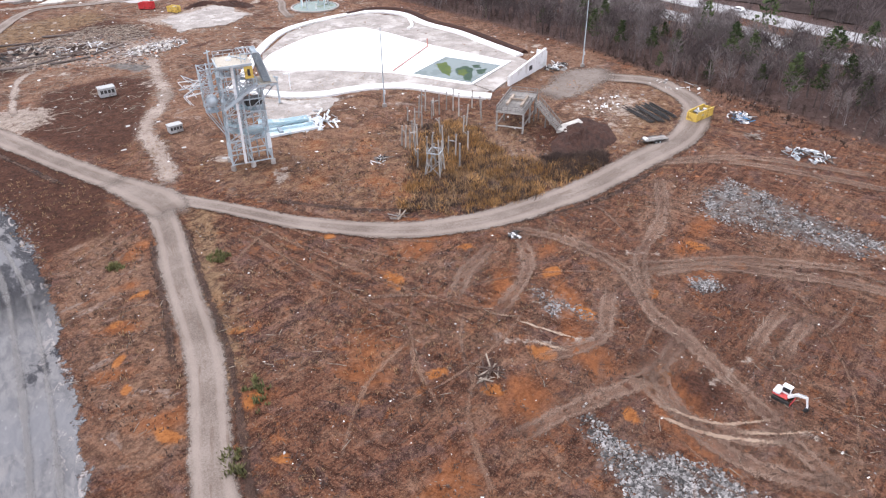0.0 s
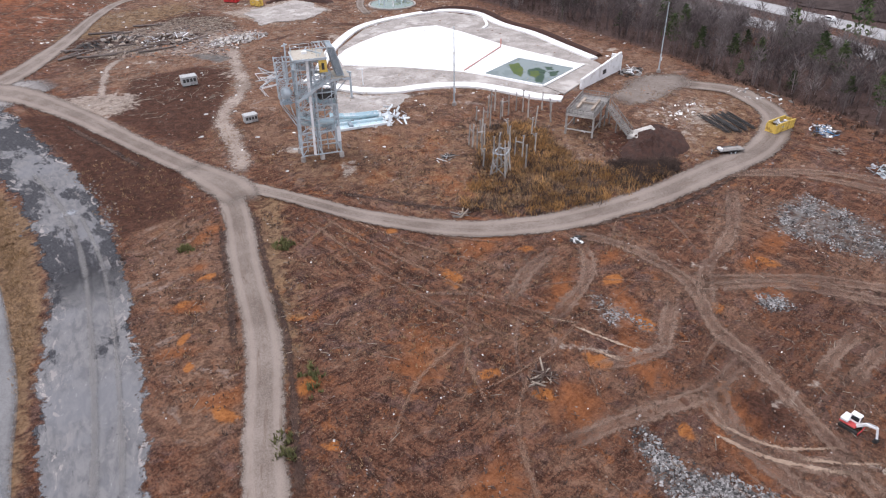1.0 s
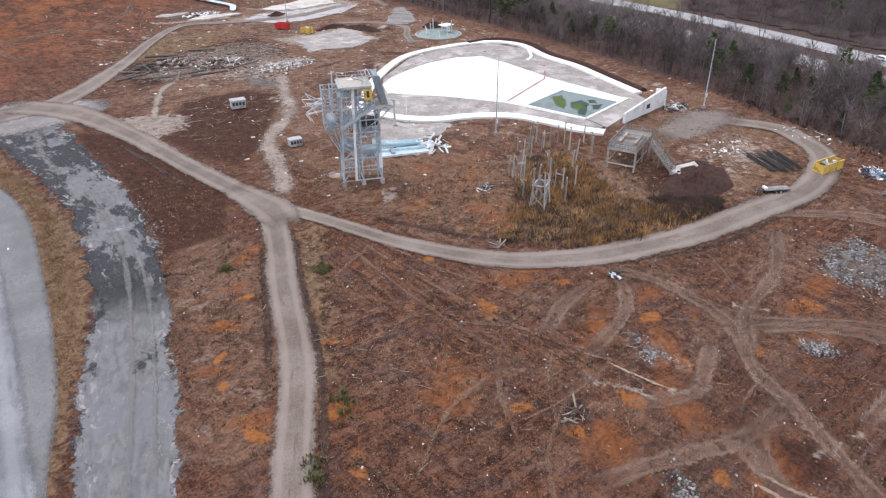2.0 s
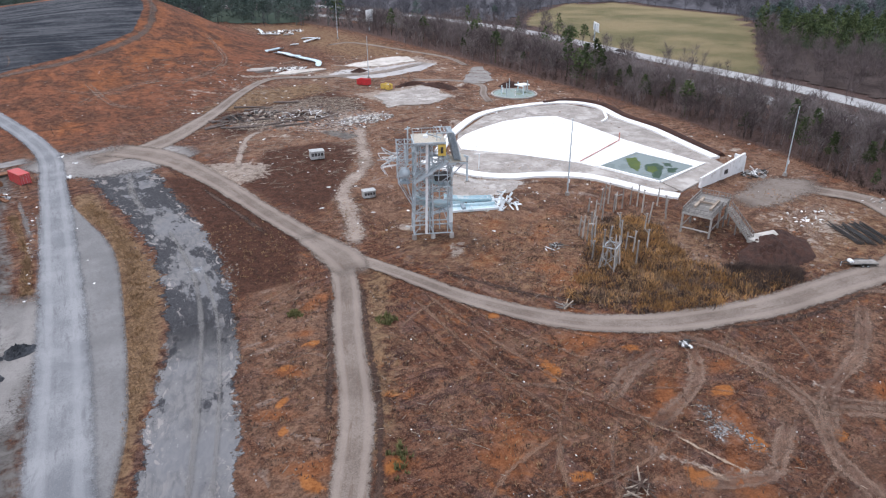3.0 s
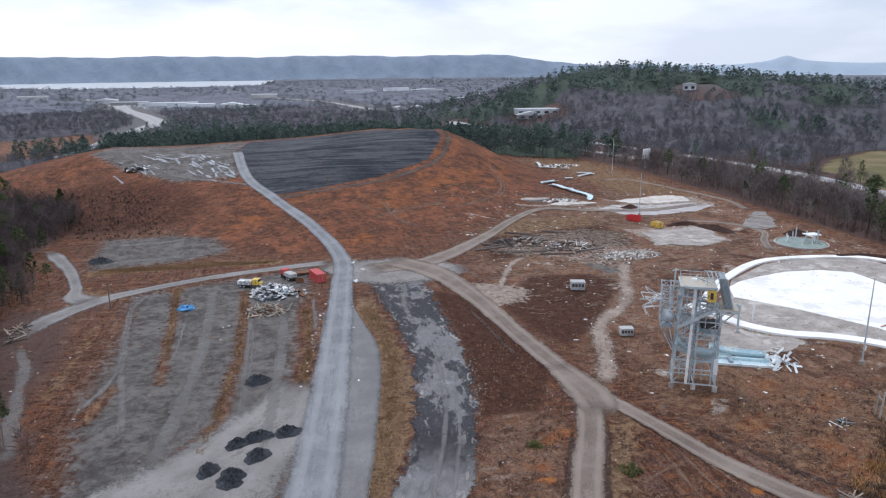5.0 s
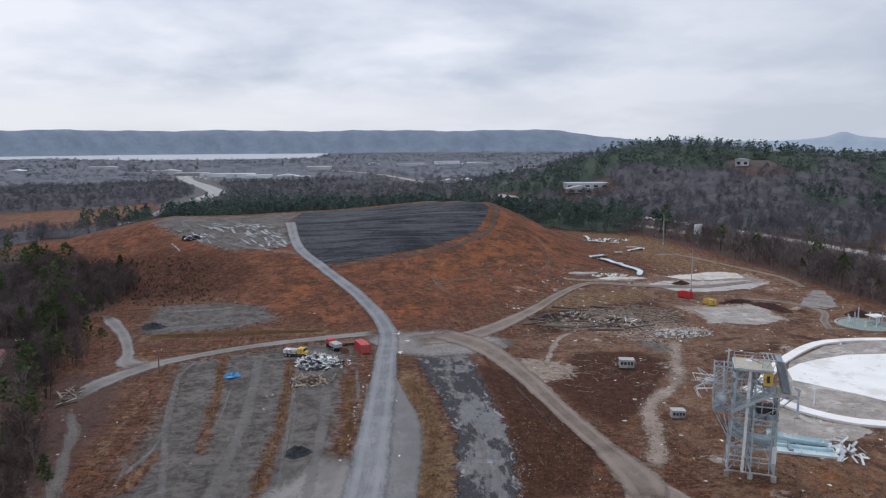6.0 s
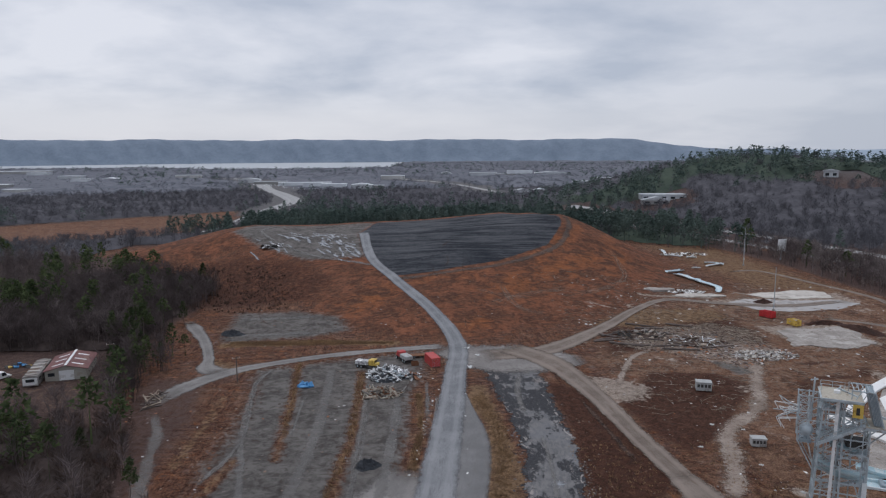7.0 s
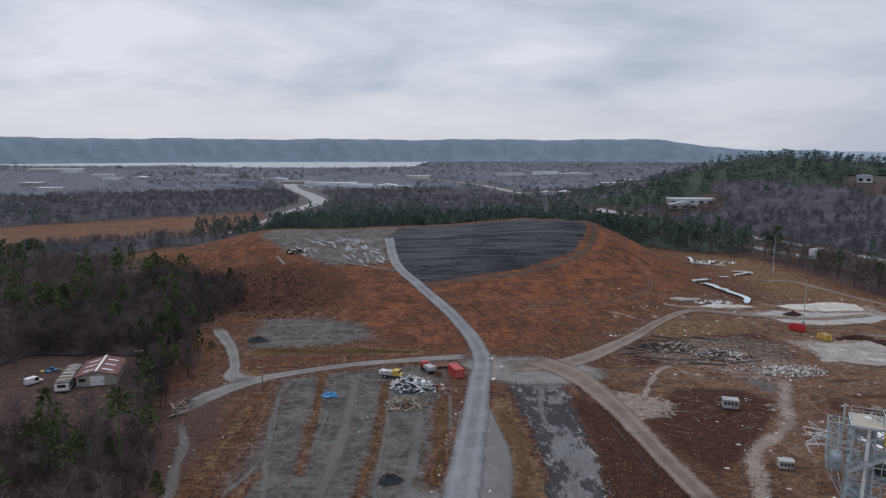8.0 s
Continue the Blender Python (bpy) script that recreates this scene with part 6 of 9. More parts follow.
bevelled("undercarriage", (-0.8, 0.8, -0.75, 0.75, 0.3, 0.72), M_DARK, EX)
bevelled("counterweight", (-1.5, 0.9, -0.95, 0.95, 0.72, 1.05), M_CONTAINER, EX, 0.1, "faded red lower body")
bevelled("engine_cover", (-1.45, -0.3, -0.92, 0.92, 1.05, 1.6), M_WHITE, EX, 0.12)
cab = bevelled("cab", (-0.55, 0.95, -0.05, 0.95, 1.05, 2.5), M_WHITE, EX, 0.09)
bevelled("window", (0.93, 0.97, 0.08, 0.82, 1.45, 2.35), M_GLASS, cab, 0.01)
bevelled("window", (-0.35, 0.8, 0.93, 0.97, 1.5, 2.3), M_GLASS, cab, 0.01)
bevelled("window", (-0.35, 0.8, -0.07, -0.03, 1.5, 2.3), M_GLASS, cab, 0.01)
shape("boom", [(0.7, 0.9), (0.95, 0.8), (2.0, 2.0), (3.4, 2.35), (3.4, 2.65), (1.8, 2.4), (0.7, 1.3)], -0.42, -0.16, M_WHITE, EX, bevel=0.03)
shape("stick", [(3.2, 2.75), (3.5, 2.75), (3.95, 0.85), (3.7, 0.75)], -0.4, -0.18, M_WHITE, EX, bevel=0.03)
shape("bucket", [(3.6, 0.85), (4.05, 0.8), (4.15, 0.35), (3.8, 0.02), (3.35, 0.1), (3.45, 0.5)], -0.6, 0.02, M_DARK, EX, bevel=0.02)
bar("cylinder", (1.0, -0.29, 1.1), (2.2, -0.29, 2.1), 0.12, M_STEEL, EX, seg=8)
bar("cylinder", (2.0, -0.29, 2.6), (3.3, -0.29, 2.85), 0.11, M_STEEL, EX, seg=8)
shape("blade", [(1.5, 0.05), (1.6, 0.02), (1.62, 0.5), (1.52, 0.5)], -1.0, 1.0, M_RED, EX)


# ---- roll-off skips ----
def rolloff(label, mat, m, ln=6.4, w=2.4, h=2.0, load=None):
    d = thing("roll_off_skip", label, "skip", m, "roll-off skips")
    t = 0.07
    for y in (0, w - t):
        part_ = shape("side", [(0, 0.2), (ln, 0.2), (ln, h), (0.5, h), (0, h - 0.25)], y, y + t, mat, d)
        for k in range(7):
            x = 0.6 + k * (ln - 1.0) / 6
            bevelled("rib", (x - 0.06, x + 0.06, -0.1 if y == 0 else y + t, 0 if y == 0 else y + t + 0.1, 0.3, h - 0.08), mat, d, 0.02)
        bevelled("top_rail", (0.4, ln, y - 0.06, y + t + 0.06, h, h + 0.1), mat, d, 0.02)
    for x in (0, ln - t):
        bevelled("end", (x, x + t, t, w - t, 0.2, h - 0.1), mat, d, 0.02)
        for k in range(3):
            bevelled("rib", (x - 0.08 if x == 0 else x + t, x if x == 0 else x + t + 0.08, 0.3 + k * 0.85, 0.42 + k * 0.85, 0.3, h - 0.15), mat, d, 0.02)
    bevelled("floor", (0, ln, 0, w, 0.14, 0.22), mat, d, 0.02)
    for y in (0.7, w - 0.8):
        bevelled("skid", (-0.2, ln, y, y + 0.14, 0, 0.15), M_DARK, d, 0.02)
    rg = random.Random(3)
    if load:
        for k in range(16):
            bm = bm_new()
            box(bm, -rg.uniform(0.3, 0.9), rg.uniform(0.3, 0.9), -rg.uniform(0.2, 0.5), rg.uniform(0.2, 0.5), -0.1, 0.1)
            ob = part("rubble", bm, M_SCRAP, d)
            ob.matrix_basis = pose(rg.uniform(0.9, ln - 0.9), rg.uniform(0.6, w - 0.6), rg.uniform(h * 0.5, h * 0.85), rg.uniform(-25, 25), rg.uniform(-25, 25), rg.uniform(0, 180))
    return d


rolloff("yellow roll-off skip heaped with rubble beside a dirt road", M_YELLOW, pose(141.0, 48.7, 0, 0, 0, -10), 6.4, 2.4, 2.1, True)
rolloff("empty red roll-off skip on pale broken ground", M_RED, pose(121.6, 240, 0.1, 0, 0, -58), 5.0, 2.2, 2.2)
rolloff("rusty yellow roll-off skip on pale concrete", M_YELLOW, pose(125.6, 228.6, 0.1, 0, 0, -75), 4.2, 2.1, 2.0, True)

# ---- flatbed trailer ----
TR = thing("flatbed_trailer", "grey tandem-axle flatbed trailer parked on a dirt road", "trailer", pose(124.4, 52.6, 0.06, 0, 0, -33))
bevelled("frame", (0, 5.2, -0.9, 0.9, 0.55, 0.72), M_DARK, TR, 0.03)
for k in range(10):
    bevelled("plank", (0.02, 5.2, -1.0 + k * 0.2, -0.82 + k * 0.2, 0.72, 0.78), M_PLANK, TR, 0.01)
for x in (2.2, 3.1):
    for y in (-1.1, 1.1):
        wheel(x, y, 0.36, 0.36, 0.22, TR)
for y in (-1.22, 0.98):
    shape("mudguard", [(1.7, 0.62), (1.9, 0.84), (3.4, 0.84), (3.6, 0.62), (3.45, 0.62), (3.3, 0.78), (2.0, 0.78), (1.85, 0.62)], y, y + 0.24, M_DARK, TR)
bar("tongue", (0, -0.7, 0.6), (-1.5, 0, 0.55), 0.12, M_DARK, TR)
bar("tongue", (0, 0.7, 0.6), (-1.5, 0, 0.55), 0.12, M_DARK, TR)
bar("jack", (-1.2, 0, 0), (-1.2, 0, 0.9), 0.1, M_STEEL, TR)
bevelled("toolbox", (0.1, 0.7, -0.6, 0.6, 0.78, 1.15), M_WHITE, TR, 0.04)

# ---- shipping container ----
CO = thing("shipping_container", "faded red corrugated shipping container on grey gravel", "container", pose(1.6, 192.6, 0, 0, 0, -72))
L, Wd, Hh = 6.2, 2.45, 2.6
for y in (0, Wd):
    pr = []
    for k in range(int(L / 0.28)):
        x = 0.1 + k * 0.28
        pr += [(x, 0), (x + 0.08, 0.05), (x + 0.14, 0.05), (x + 0.22, 0)]
    v = [(x, y + (d if y else -d), z) for z in (0.15, Hh - 0.1) for x, d in pr]
    n = len(pr)
    link_mesh("side", v, [(i, i + 1, n + i + 1, n + i) for i in range(n - 1)], M_CONTAINER, CO)
bevelled("roof", (0, L, 0, Wd, Hh - 0.12, Hh), M_CONTAINER, CO, 0.03)
bevelled("floor", (0, L, 0, Wd, 0.02, 0.16), M_DARK, CO, 0.02)
bevelled("end", (0, 0.06, 0, Wd, 0.1, Hh), M_CONTAINER, CO, 0.01)
for y in (0.04, Wd / 2 + 0.02):
    door = bevelled("door", (L - 0.06, L, y, y + Wd / 2 - 0.06, 0.15, Hh - 0.1), M_CONTAINER, CO, 0.01)
    for k in (0.3, 0.8):
        bar("lock_rod", (L + 0.04, y + k, 0.2), (L + 0.04, y + k, Hh - 0.2), 0.05, M_STEEL, door, seg=6)
for x in (0.05, L - 0.05):
    for y in (0.03, Wd - 0.03):
        bar("corner_post", (x, y, 0), (x, y, Hh), 0.14, M_CONTAINER, CO)
for y in (0, Wd):
    bar("top_rail", (0, y, Hh - 0.05), (L, y, Hh - 0.05), 0.12, M_CONTAINER, CO)
    bar("bottom_rail", (0, y, 0.1), (L, y, 0.1), 0.12, M_CONTAINER, CO)

# ---- small white cabins ----
for (x, y, turn, ln, wd, hh, label) in ((71, 165.5, -14, 3.6, 2.4, 2.2, "small dented white site cabin on dark soil"), (68.8, 132.6, -10, 2.8, 1.8, 1.7, "white metal plant cabinet with dark louvres")):
    c = thing("site_cabin", label, "cabin", pose(x, y, 0.02, 0, 0, turn), "small site cabins")
    bevelled("body", (-ln / 2, ln / 2, -wd / 2, wd / 2, 0.15, hh), M_CABIN, c, 0.05)
    bevelled("roof", (-ln / 2 - 0.12, ln / 2 + 0.12, -wd / 2 - 0.12, wd / 2 + 0.12, hh, hh + 0.14), M_CABIN, c, 0.04)
    for k in range(4):
        bevelled("louvre", (-ln / 2 + 0.2 + k * ln / 4.3, -ln / 2 + 0.15 + (k + 0.8) * ln / 4.3, -wd / 2 - 0.03, -wd / 2, hh * 0.45, hh * 0.82), M_DARK, c, 0.01)
    for y2 in (-wd / 2 + 0.2, wd / 2 - 0.35):
        bevelled("skid", (-ln / 2, ln / 2, y2, y2 + 0.15, -0.02, 0.15), M_DARK, c, 0.02)


# ---- heaps ----
def mound_mesh(rx, ry, h, seed, n=22, rough=0.35):
    rg = np.random.RandomState(seed)
    v, f = [], []
    for i in range(n + 1):
        for j in range(n + 1):
            x, y = 2 * i / n - 1, 2 * j / n - 1
            d = math.hypot(x, y)
            w = 0.9 + 0.09 * math.sin(3 * math.atan2(y, x) + seed) + 0.05 * math.sin(7 * math.atan2(y, x) + 2 * seed)
            z = h * max(-0.08, (1 - (d / w) ** 1.4)) * (1 + rough * rg.normal(0, 0.4)) if d < w else -0.12 * h - 0.05
            v.append((x * rx * 1.1, y * ry * 1.1, z))
    for i in range(n):
        for j in range(n):
            a = i * (n + 1) + j
            f.append((a, a + n + 1, a + n + 2, a + 1))
    return v, f


def heap(name, label, x, y, rx, ry, h, mat, turn=0, seed=1, rough=0.35):
    v, f = mound_mesh(rx, ry, h, seed, rough=rough)
    ob = link_mesh(name, v, f, mat)
    ob.matrix_world = pose(x, y, float(height(x, y)), 0, 0, turn)
    return tagged(ob, label, "heap", name.replace("_", " ") + "s")


for k, (x, y, rx, ry, h) in enumerate([(-3.9, 106, 2.6, 2.0, 1.0), (-8.8, 105.4, 2.8, 1.9, 1.1), (-11.9, 104, 2.2, 1.8, 0.9), (-8.6, 99.8, 2.5, 2.0, 1.0), (-15.6, 97.2, 2.4, 1.7, 0.9), (-12, 95, 2.4, 2.0, 1.0), (-9.9, 127, 2.4, 2.6, 1.2), (-12.4, 93.2, 2.3, 1.7, 0.9), (-61.5, 225, 4.4, 2.6, 1.4)]):
    heap("asphalt_mound", "low heap of black asphalt millings on grey gravel", x, y, rx, ry, h, M_COAL, 20 * k, k + 2, 0.6)
heap("soil_mound", "dark brown soil heap below the timber stair", 119.4, 63.6, 11, 6, 1.7, M_EARTH, 15, 31, 0.5)
heap("soil_mound", "dark brown soil heap beside pale ground", 134, 262, 4, 2.4, 1.4, M_EARTH, 0, 32, 0.25)
heap("soil_mound", "dark brushy soil heap beside a pale track", 168, 205, 4.5, 3.2, 1.8, M_EARTH, 0, 33, 0.25)


def junk(name, label, x, y, rx, ry, h, n, mats, seed, longs=0.4, size=1.0, base=None, category="heap"):
    """A heap of loose pieces: sheets, blocks and poles at all angles."""
    rg = random.Random(seed)
    t = thing(name, label, category, pose(x, y, float(height(x, y))))
    if base:
        v, f = mound_mesh(rx, ry, h * 0.7, seed, 14)
        link_mesh("core", v, f, base, t)
    kinds = []
    for mat in mats:
        for s in range(4):
            bm = bm_new()
            if rg.random() < longs:
                a, b, c = rg.uniform(0.9, 2.4) * size, rg.uniform(0.05, 0.14) * size, rg.uniform(0.05, 0.12) * size
            else:
                a, b, c = rg.uniform(0.3, 1.1) * size, rg.uniform(0.25, 0.8) * size, rg.uniform(0.04, 0.22) * size
            vs = box(bm, -a, a, -b, b, -c, c)
            for v in vs:
                v.co *= rg.uniform(0.75, 1.2)
            me = bpy.data.meshes.new("piece")
            bm.to_mesh(me)
            bm.free()
            me.materials.append(mat)
            kinds.append(me)
    for k in range(n):
        a, d = rg.uniform(0, 6.283), math.sqrt(rg.random())
        ob = new("piece", rg.choice(kinds))
        ob.parent = t
        z = h * max(0, 1 - d) * rg.uniform(0.6, 1.0) + 0.12
        ob.matrix_basis = pose(rx * d * math.cos(a), ry * d * math.sin(a), z, rg.gauss(0, 28), rg.gauss(0, 22), rg.uniform(0, 360))
    return t


junk("scrap_heap", "heap of white and dark crushed sheet scrap", -8.4, 180.6, 6, 6, 2.8, 170, (M_SCRAP, M_WHITE, M_DARK, M_STEEL, M_SCRAP), 1, 0.3, 0.85, M_COAL)
junk("timber_heap", "heap of broken boards and rusty lengths", -9.4, 166.4, 5.4, 3.6, 1.5, 130, (M_WOOD, M_TANDECK, M_RUST, M_PLANK, M_TANDECK), 2, 0.85, 1.0)
junk("rubbish_heap", "dark tangled rubbish heap beside the scrap", -2.0, 179, 2.6, 2.6, 1.2, 40, (M_DARK, M_RUST, M_SCRAP), 3, 0.5, 0.8, M_COAL)
junk("blue_sheeting", "crumpled bright blue sheeting on the gravel lot", -29.2, 173, 1.7, 1.2, 1.0, 24, (M_BLUE,), 4, 0.1, 1.0)
junk("blue_heap", "heap of blue and white torn sheeting", 149.6, 42.4, 3.0, 3.2, 1.0, 60, (M_SCRAP, M_BLUE, M_SCRAP, M_DARK), 5, 0.4, 0.65)
junk("white_heap", "strewn heap of white pipe and sheet", 138.4, 25, 3.2, 4.2, 0.9, 80, (M_SCRAP, M_STEEL, M_DARK), 6, 0.6, 0.6)
junk("white_heap", "scatter of pale boards and sheet near the woods", 161, 62, 4, 8, 0.3, 26, (M_WHITE, M_PLANK), 7, 0.5, 0.55)
junk("white_heap", "white broken pieces behind the pool wall", 155, 92, 4, 2.4, 0.7, 50, (M_WHITE, M_DARK, M_PLANK), 8, 0.4, 0.8)
junk("white_heap", "white broken slabs on pale bare ground", 139, 69, 7, 4, 0.25, 26, (M_CONC,), 9, 0.1, 0.5)
LS = thing("lattice_stack", "dark steel lattice lengths stacked side by side on soil", "steel stack", pose(140.2, 58.6, 0, 0, 0, 62))
rl = random.Random(10)
for k in range(11):
    y, z, x0 = -3.6 + 0.72 * k + rl.gauss(0, 0.1), 0.12 + 0.5 * (k % 3 == 1), rl.uniform(-0.8, 0.8)
    for dy, dz in ((0, 0), (0.5, 0), (0.25, 0.42)):
        bar("chord", (x0 - 4.6, y + dy, z + dz), (x0 + 4.6, y + dy + rl.gauss(0, 0.25), z + dz), 0.12, M_DARK, LS)
    for n in range(8):
        u = x0 - 4.4 + 1.1 * n
        bar("web", (u, y, z), (u + 1.0, y + 0.5, z), 0.07, M_DARK, LS)
junk("pallet_heap", "small pale heap of boards by the yellow skip", 141, 36.6, 1.6, 1.2, 0.6, 20, (M_WOOD, M_PLANK), 12, 0.4, 0.5)
junk("rubble_heap", "long heap of broken white concrete rubble", 100, 193, 10, 5, 0.9, 240, (M_CREAM, M_DECK, M_SCRAP), 13, 0.2, 0.55, None)
junk("rubble_heap", "grey and white demolition rubble with timber", 86, 208, 9, 6, 1.4, 130, (M_DECK, M_SCRAP, M_WOOD, M_BRUSH), 14, 0.5, 1.0, M_BRUSH)
junk("rubble_heap", "dark timber and concrete rubble heap", 72, 216, 8, 6, 1.6, 110, (M_WOOD, M_DARK, M_DECK, M_BRUSH), 15, 0.6, 1.1, M_BRUSH)
junk("rubble_heap", "pale broken concrete heap below the mound", 112, 283, 8, 3, 0.9, 70, (M_CONC, M_DECK), 16, 0.2, 1.0)
junk("rubble_heap", "cut timber and pale rubble on the slope", 150, 386, 14, 5, 1.0, 80, (M_WOOD, M_CONC, M_BRUSH), 17, 0.5, 1.2)
junk("log_pile", "pile of broken boards beside the dirt road", 72.2, 70.4, 1.4, 0.6, 0.3, 9, (M_WOOD, M_PLANK), 18, 0.9, 0.7)
junk("black_bag_heap", "small black and white rubbish heap on earth", 79, 52, 1.3, 0.9, 0.6, 16, (M_DARK, M_WHITE), 19, 0.1, 0.6)
junk("brush_heap", "tangle of cut branches on bare earth", 50.4, 36, 1.6, 1.2, 0.6, 24, (M_WOOD, M_BRUSH), 20, 1.0, 0.8)
junk("rubble_heap", "white and grey pipes strewn on brown earth", 85.6, 88.6, 2.2, 1.2, 0.5, 26, (M_WHITE, M_DARK, M_PLANK), 21, 0.7, 0.55)
junk("timber_heap", "fallen logs at the end of the pale track", -64, 164, 1.8, 6, 0.6, 30, (M_WOOD, M_BARK), 22, 1.0, 1.1)
junk("plateau_plant", "dark machine parts and scrap on the mound top", -72, 340, 6, 3, 1.4, 40, (M_DARK, M_SCRAP), 23, 0.3, 1.4)
rg = random.Random(9)
for k in range(16):
    # felled trunks among the rubble
    x, y = rg.uniform(58, 92), rg.uniform(198, 232)
    t = thing("felled_log", "felled grey-brown tree trunk on dark ground", "log", pose(x, y, 0.3, 0, 0, rg.uniform(-40, 30)), "felled logs")
    bar("trunk", (-rg.uniform(3, 7), 0, 0), (rg.uniform(3, 6), 0, 0.2), 0.7, M_BARK, t, 0.4, 8)
    bar("stub", (0.5, 0, 0.2), (1.3, 0.8, 0.9), 0.2, M_BARK, t, 0.1, 6)


# ---- machines on the lot ----
def loader(label, x, y, turn, mat, mat2):
    t = thing("old_truck", label, "truck", pose(x, y, 0, 0, 0, turn), "parked plant")
    bevelled("chassis", (-3, 2.6, -0.9, 0.9, 0.6, 0.9), M_DARK, t, 0.04)
    c = bevelled("cab", (1.0, 2.8, -1.1, 1.1, 0.9, 2.5), mat, t, 0.15)
    bevelled("windscreen", (2.78, 2.84, -0.9, 0.9, 1.6, 2.3), M_GLASS, c, 0.01)
    bevelled("hood", (2.6, 3.6, -0.9, 0.9, 0.8, 1.6), mat, t, 0.15)
    bevelled("bed", (-3, 0.8, -1.15, 1.15, 0.95, 2.0), mat2, t, 0.06)
    for wx in (-2.2, -1.1, 2.7):
        for wy in (-1.05, 1.05):
            wheel(wx, wy, 0.5, 0.5, 0.32, t)


loader("old red and white truck parked on grey gravel", -4.2, 193.6, 118, M_CONTAINER, M_CABIN)
loader("yellow plant vehicle with a dirty bed on grey gravel", -14.6, 188, -20, M_YELLOW, M_SCRAP)
LB = thing("low_trailer", "dark low trailer beside the red container", "trailer", pose(-0.6, 197, 0, 0, 0, 5))
bevelled("bed", (-2.6, 2.6, -1.1, 1.1, 0.5, 0.75), M_RUST, LB, 0.04)
for x in (-1.8, -0.9):
    for y in (-1.1, 1.1):
        wheel(x, y, 0.36, 0.36, 0.24, LB)
SK = thing("small_skip", "small dark open bin beside the container", "bin", pose(-1.2, 189.4, 0, 0, 0, 10))
for d in ((-1, 1, -0.8, -0.72, 0, 1), (-1, 1, 0.72, 0.8, 0, 1), (-1, -0.92, -0.8, 0.8, 0, 1), (0.92, 1, -0.8, 0.8, 0, 1), (-1, 1, -0.8, 0.8, 0, 0.1)):
    bevelled("panel", d, M_RUST, SK, 0.02)
for x, y in ((14.6, 205), (16.8, 197.5), (13.9, 186)):
    junk("litter", "white litter beside the stone road", x, y, 0.9, 0.5, 0.4, 6, (M_WHITE,), int(x * 10), 0.1, 0.5, None, "litter")

# ---- broken slides on the mound's flank ----
for label, runs, r in (
    ("pale blue slide trough lying broken down the bank", [[(118.8, 326.5), (123, 328.4), (128.6, 332.4)], [(121.6, 322.6), (123.4, 315.5), (124.4, 309.5), (126.2, 305.6)], [(125.2, 306.4), (125.4, 300), (127.6, 293.5), (127, 286.5), (124.6, 281.4)]], 1.7),
    ("white slide trough fragment on the upper bank", [[(143.9, 408), (141.6, 396), (138.6, 384)], [(137.6, 382), (141, 378.6), (144.6, 376.4)], [(146.6, 374), (151, 371)]], 1.2),
    ("white slide trough fragment on red earth", [[(145.6, 344), (151.6, 347), (157.4, 352)], [(148.6, 354.6), (153, 352), (156, 348.4)], [(136, 339.2), (139.8, 337.6)]], 1.2),
):
    t = thing("slide_trough", label, "slide", pose(0, 0, 0), "broken slides")
    for run in runs:
        sweep("flume", [(x, y, float(height(x, y)) + 0.25 + 0.25 * (k % 2)) for k, (x, y) in enumerate(run)], [(a, b * 0.6) for a, b in trough(r * 0.75, 0.14)], M_FLUMEW if "white" in label else M_FLUMEBANK, t)

# ---- pale slabs and shallow water near the far skips ----
slab("concrete_slab", ragged([(131, 282), (134, 277), (138.7, 279), (144, 280), (150, 281), (157, 284), (163, 283), (168, 280), (166, 268), (157, 269), (148, 267), (138, 270.6), (136, 274)], 1), 0, 0.2, M_CREAM, "pale broken pool slab", "slab")
slab("puddle", ragged([(119, 262), (128, 268), (137, 267.4), (150, 264), (165, 265), (170, 258), (158, 250), (146, 247), (137, 246), (126, 250)], 2), 0, 0.12, M_MUD, "shallow muddy brown puddle", "puddle")
slab("concrete_slab", ragged([(117.6, 219.4), (124, 222.8), (131, 221.6), (140.6, 224.7), (143, 216), (139.6, 210), (141, 204), (129, 198.3), (121, 201.6), (113.7, 202.7), (116.4, 210)], 3), 0, 0.2, M_DECK, "pale stained concrete slab", "slab")
slab("concrete_slab", ragged([(93, 287), (97, 290.4), (101, 290), (108, 287), (105.4, 284.6), (98, 284)], 4), 0, 0.9, M_DECK, "pale broken slab on the slope", "slab")
slab("concrete_slab", ragged([(157, 219), (162, 226), (169, 233), (178, 242), (182, 241), (177, 230), (170, 217), (163, 214)], 5), 0, 0.16, M_SLABGREY, "grey weathered slab beside the tree line", "slab")
slab("concrete_slab", ragged([(103, 276), (112, 279.4), (121, 278), (125, 274), (116, 272.6), (108, 273)], 6), 0, 0.4, M_CREAM, "small pale slab at the foot of the mound", "slab")
heap("earth_bank", "dark brushy soil bank beside the concrete slab", 146, 219, 3, 9, 1.5, M_EARTH, 20, 34, 0.25)
heap("earth_bank", "dark brushy soil bank beside the concrete slab", 138.6, 228.6, 7, 2, 1.2, M_EARTH, 0, 35, 0.25)
heap("soil_mound", "dark root heap beside the wooded track", -62.5, 130, 2.4, 1.6, 0.9, M_EARTH, 0, 36, 0.35)

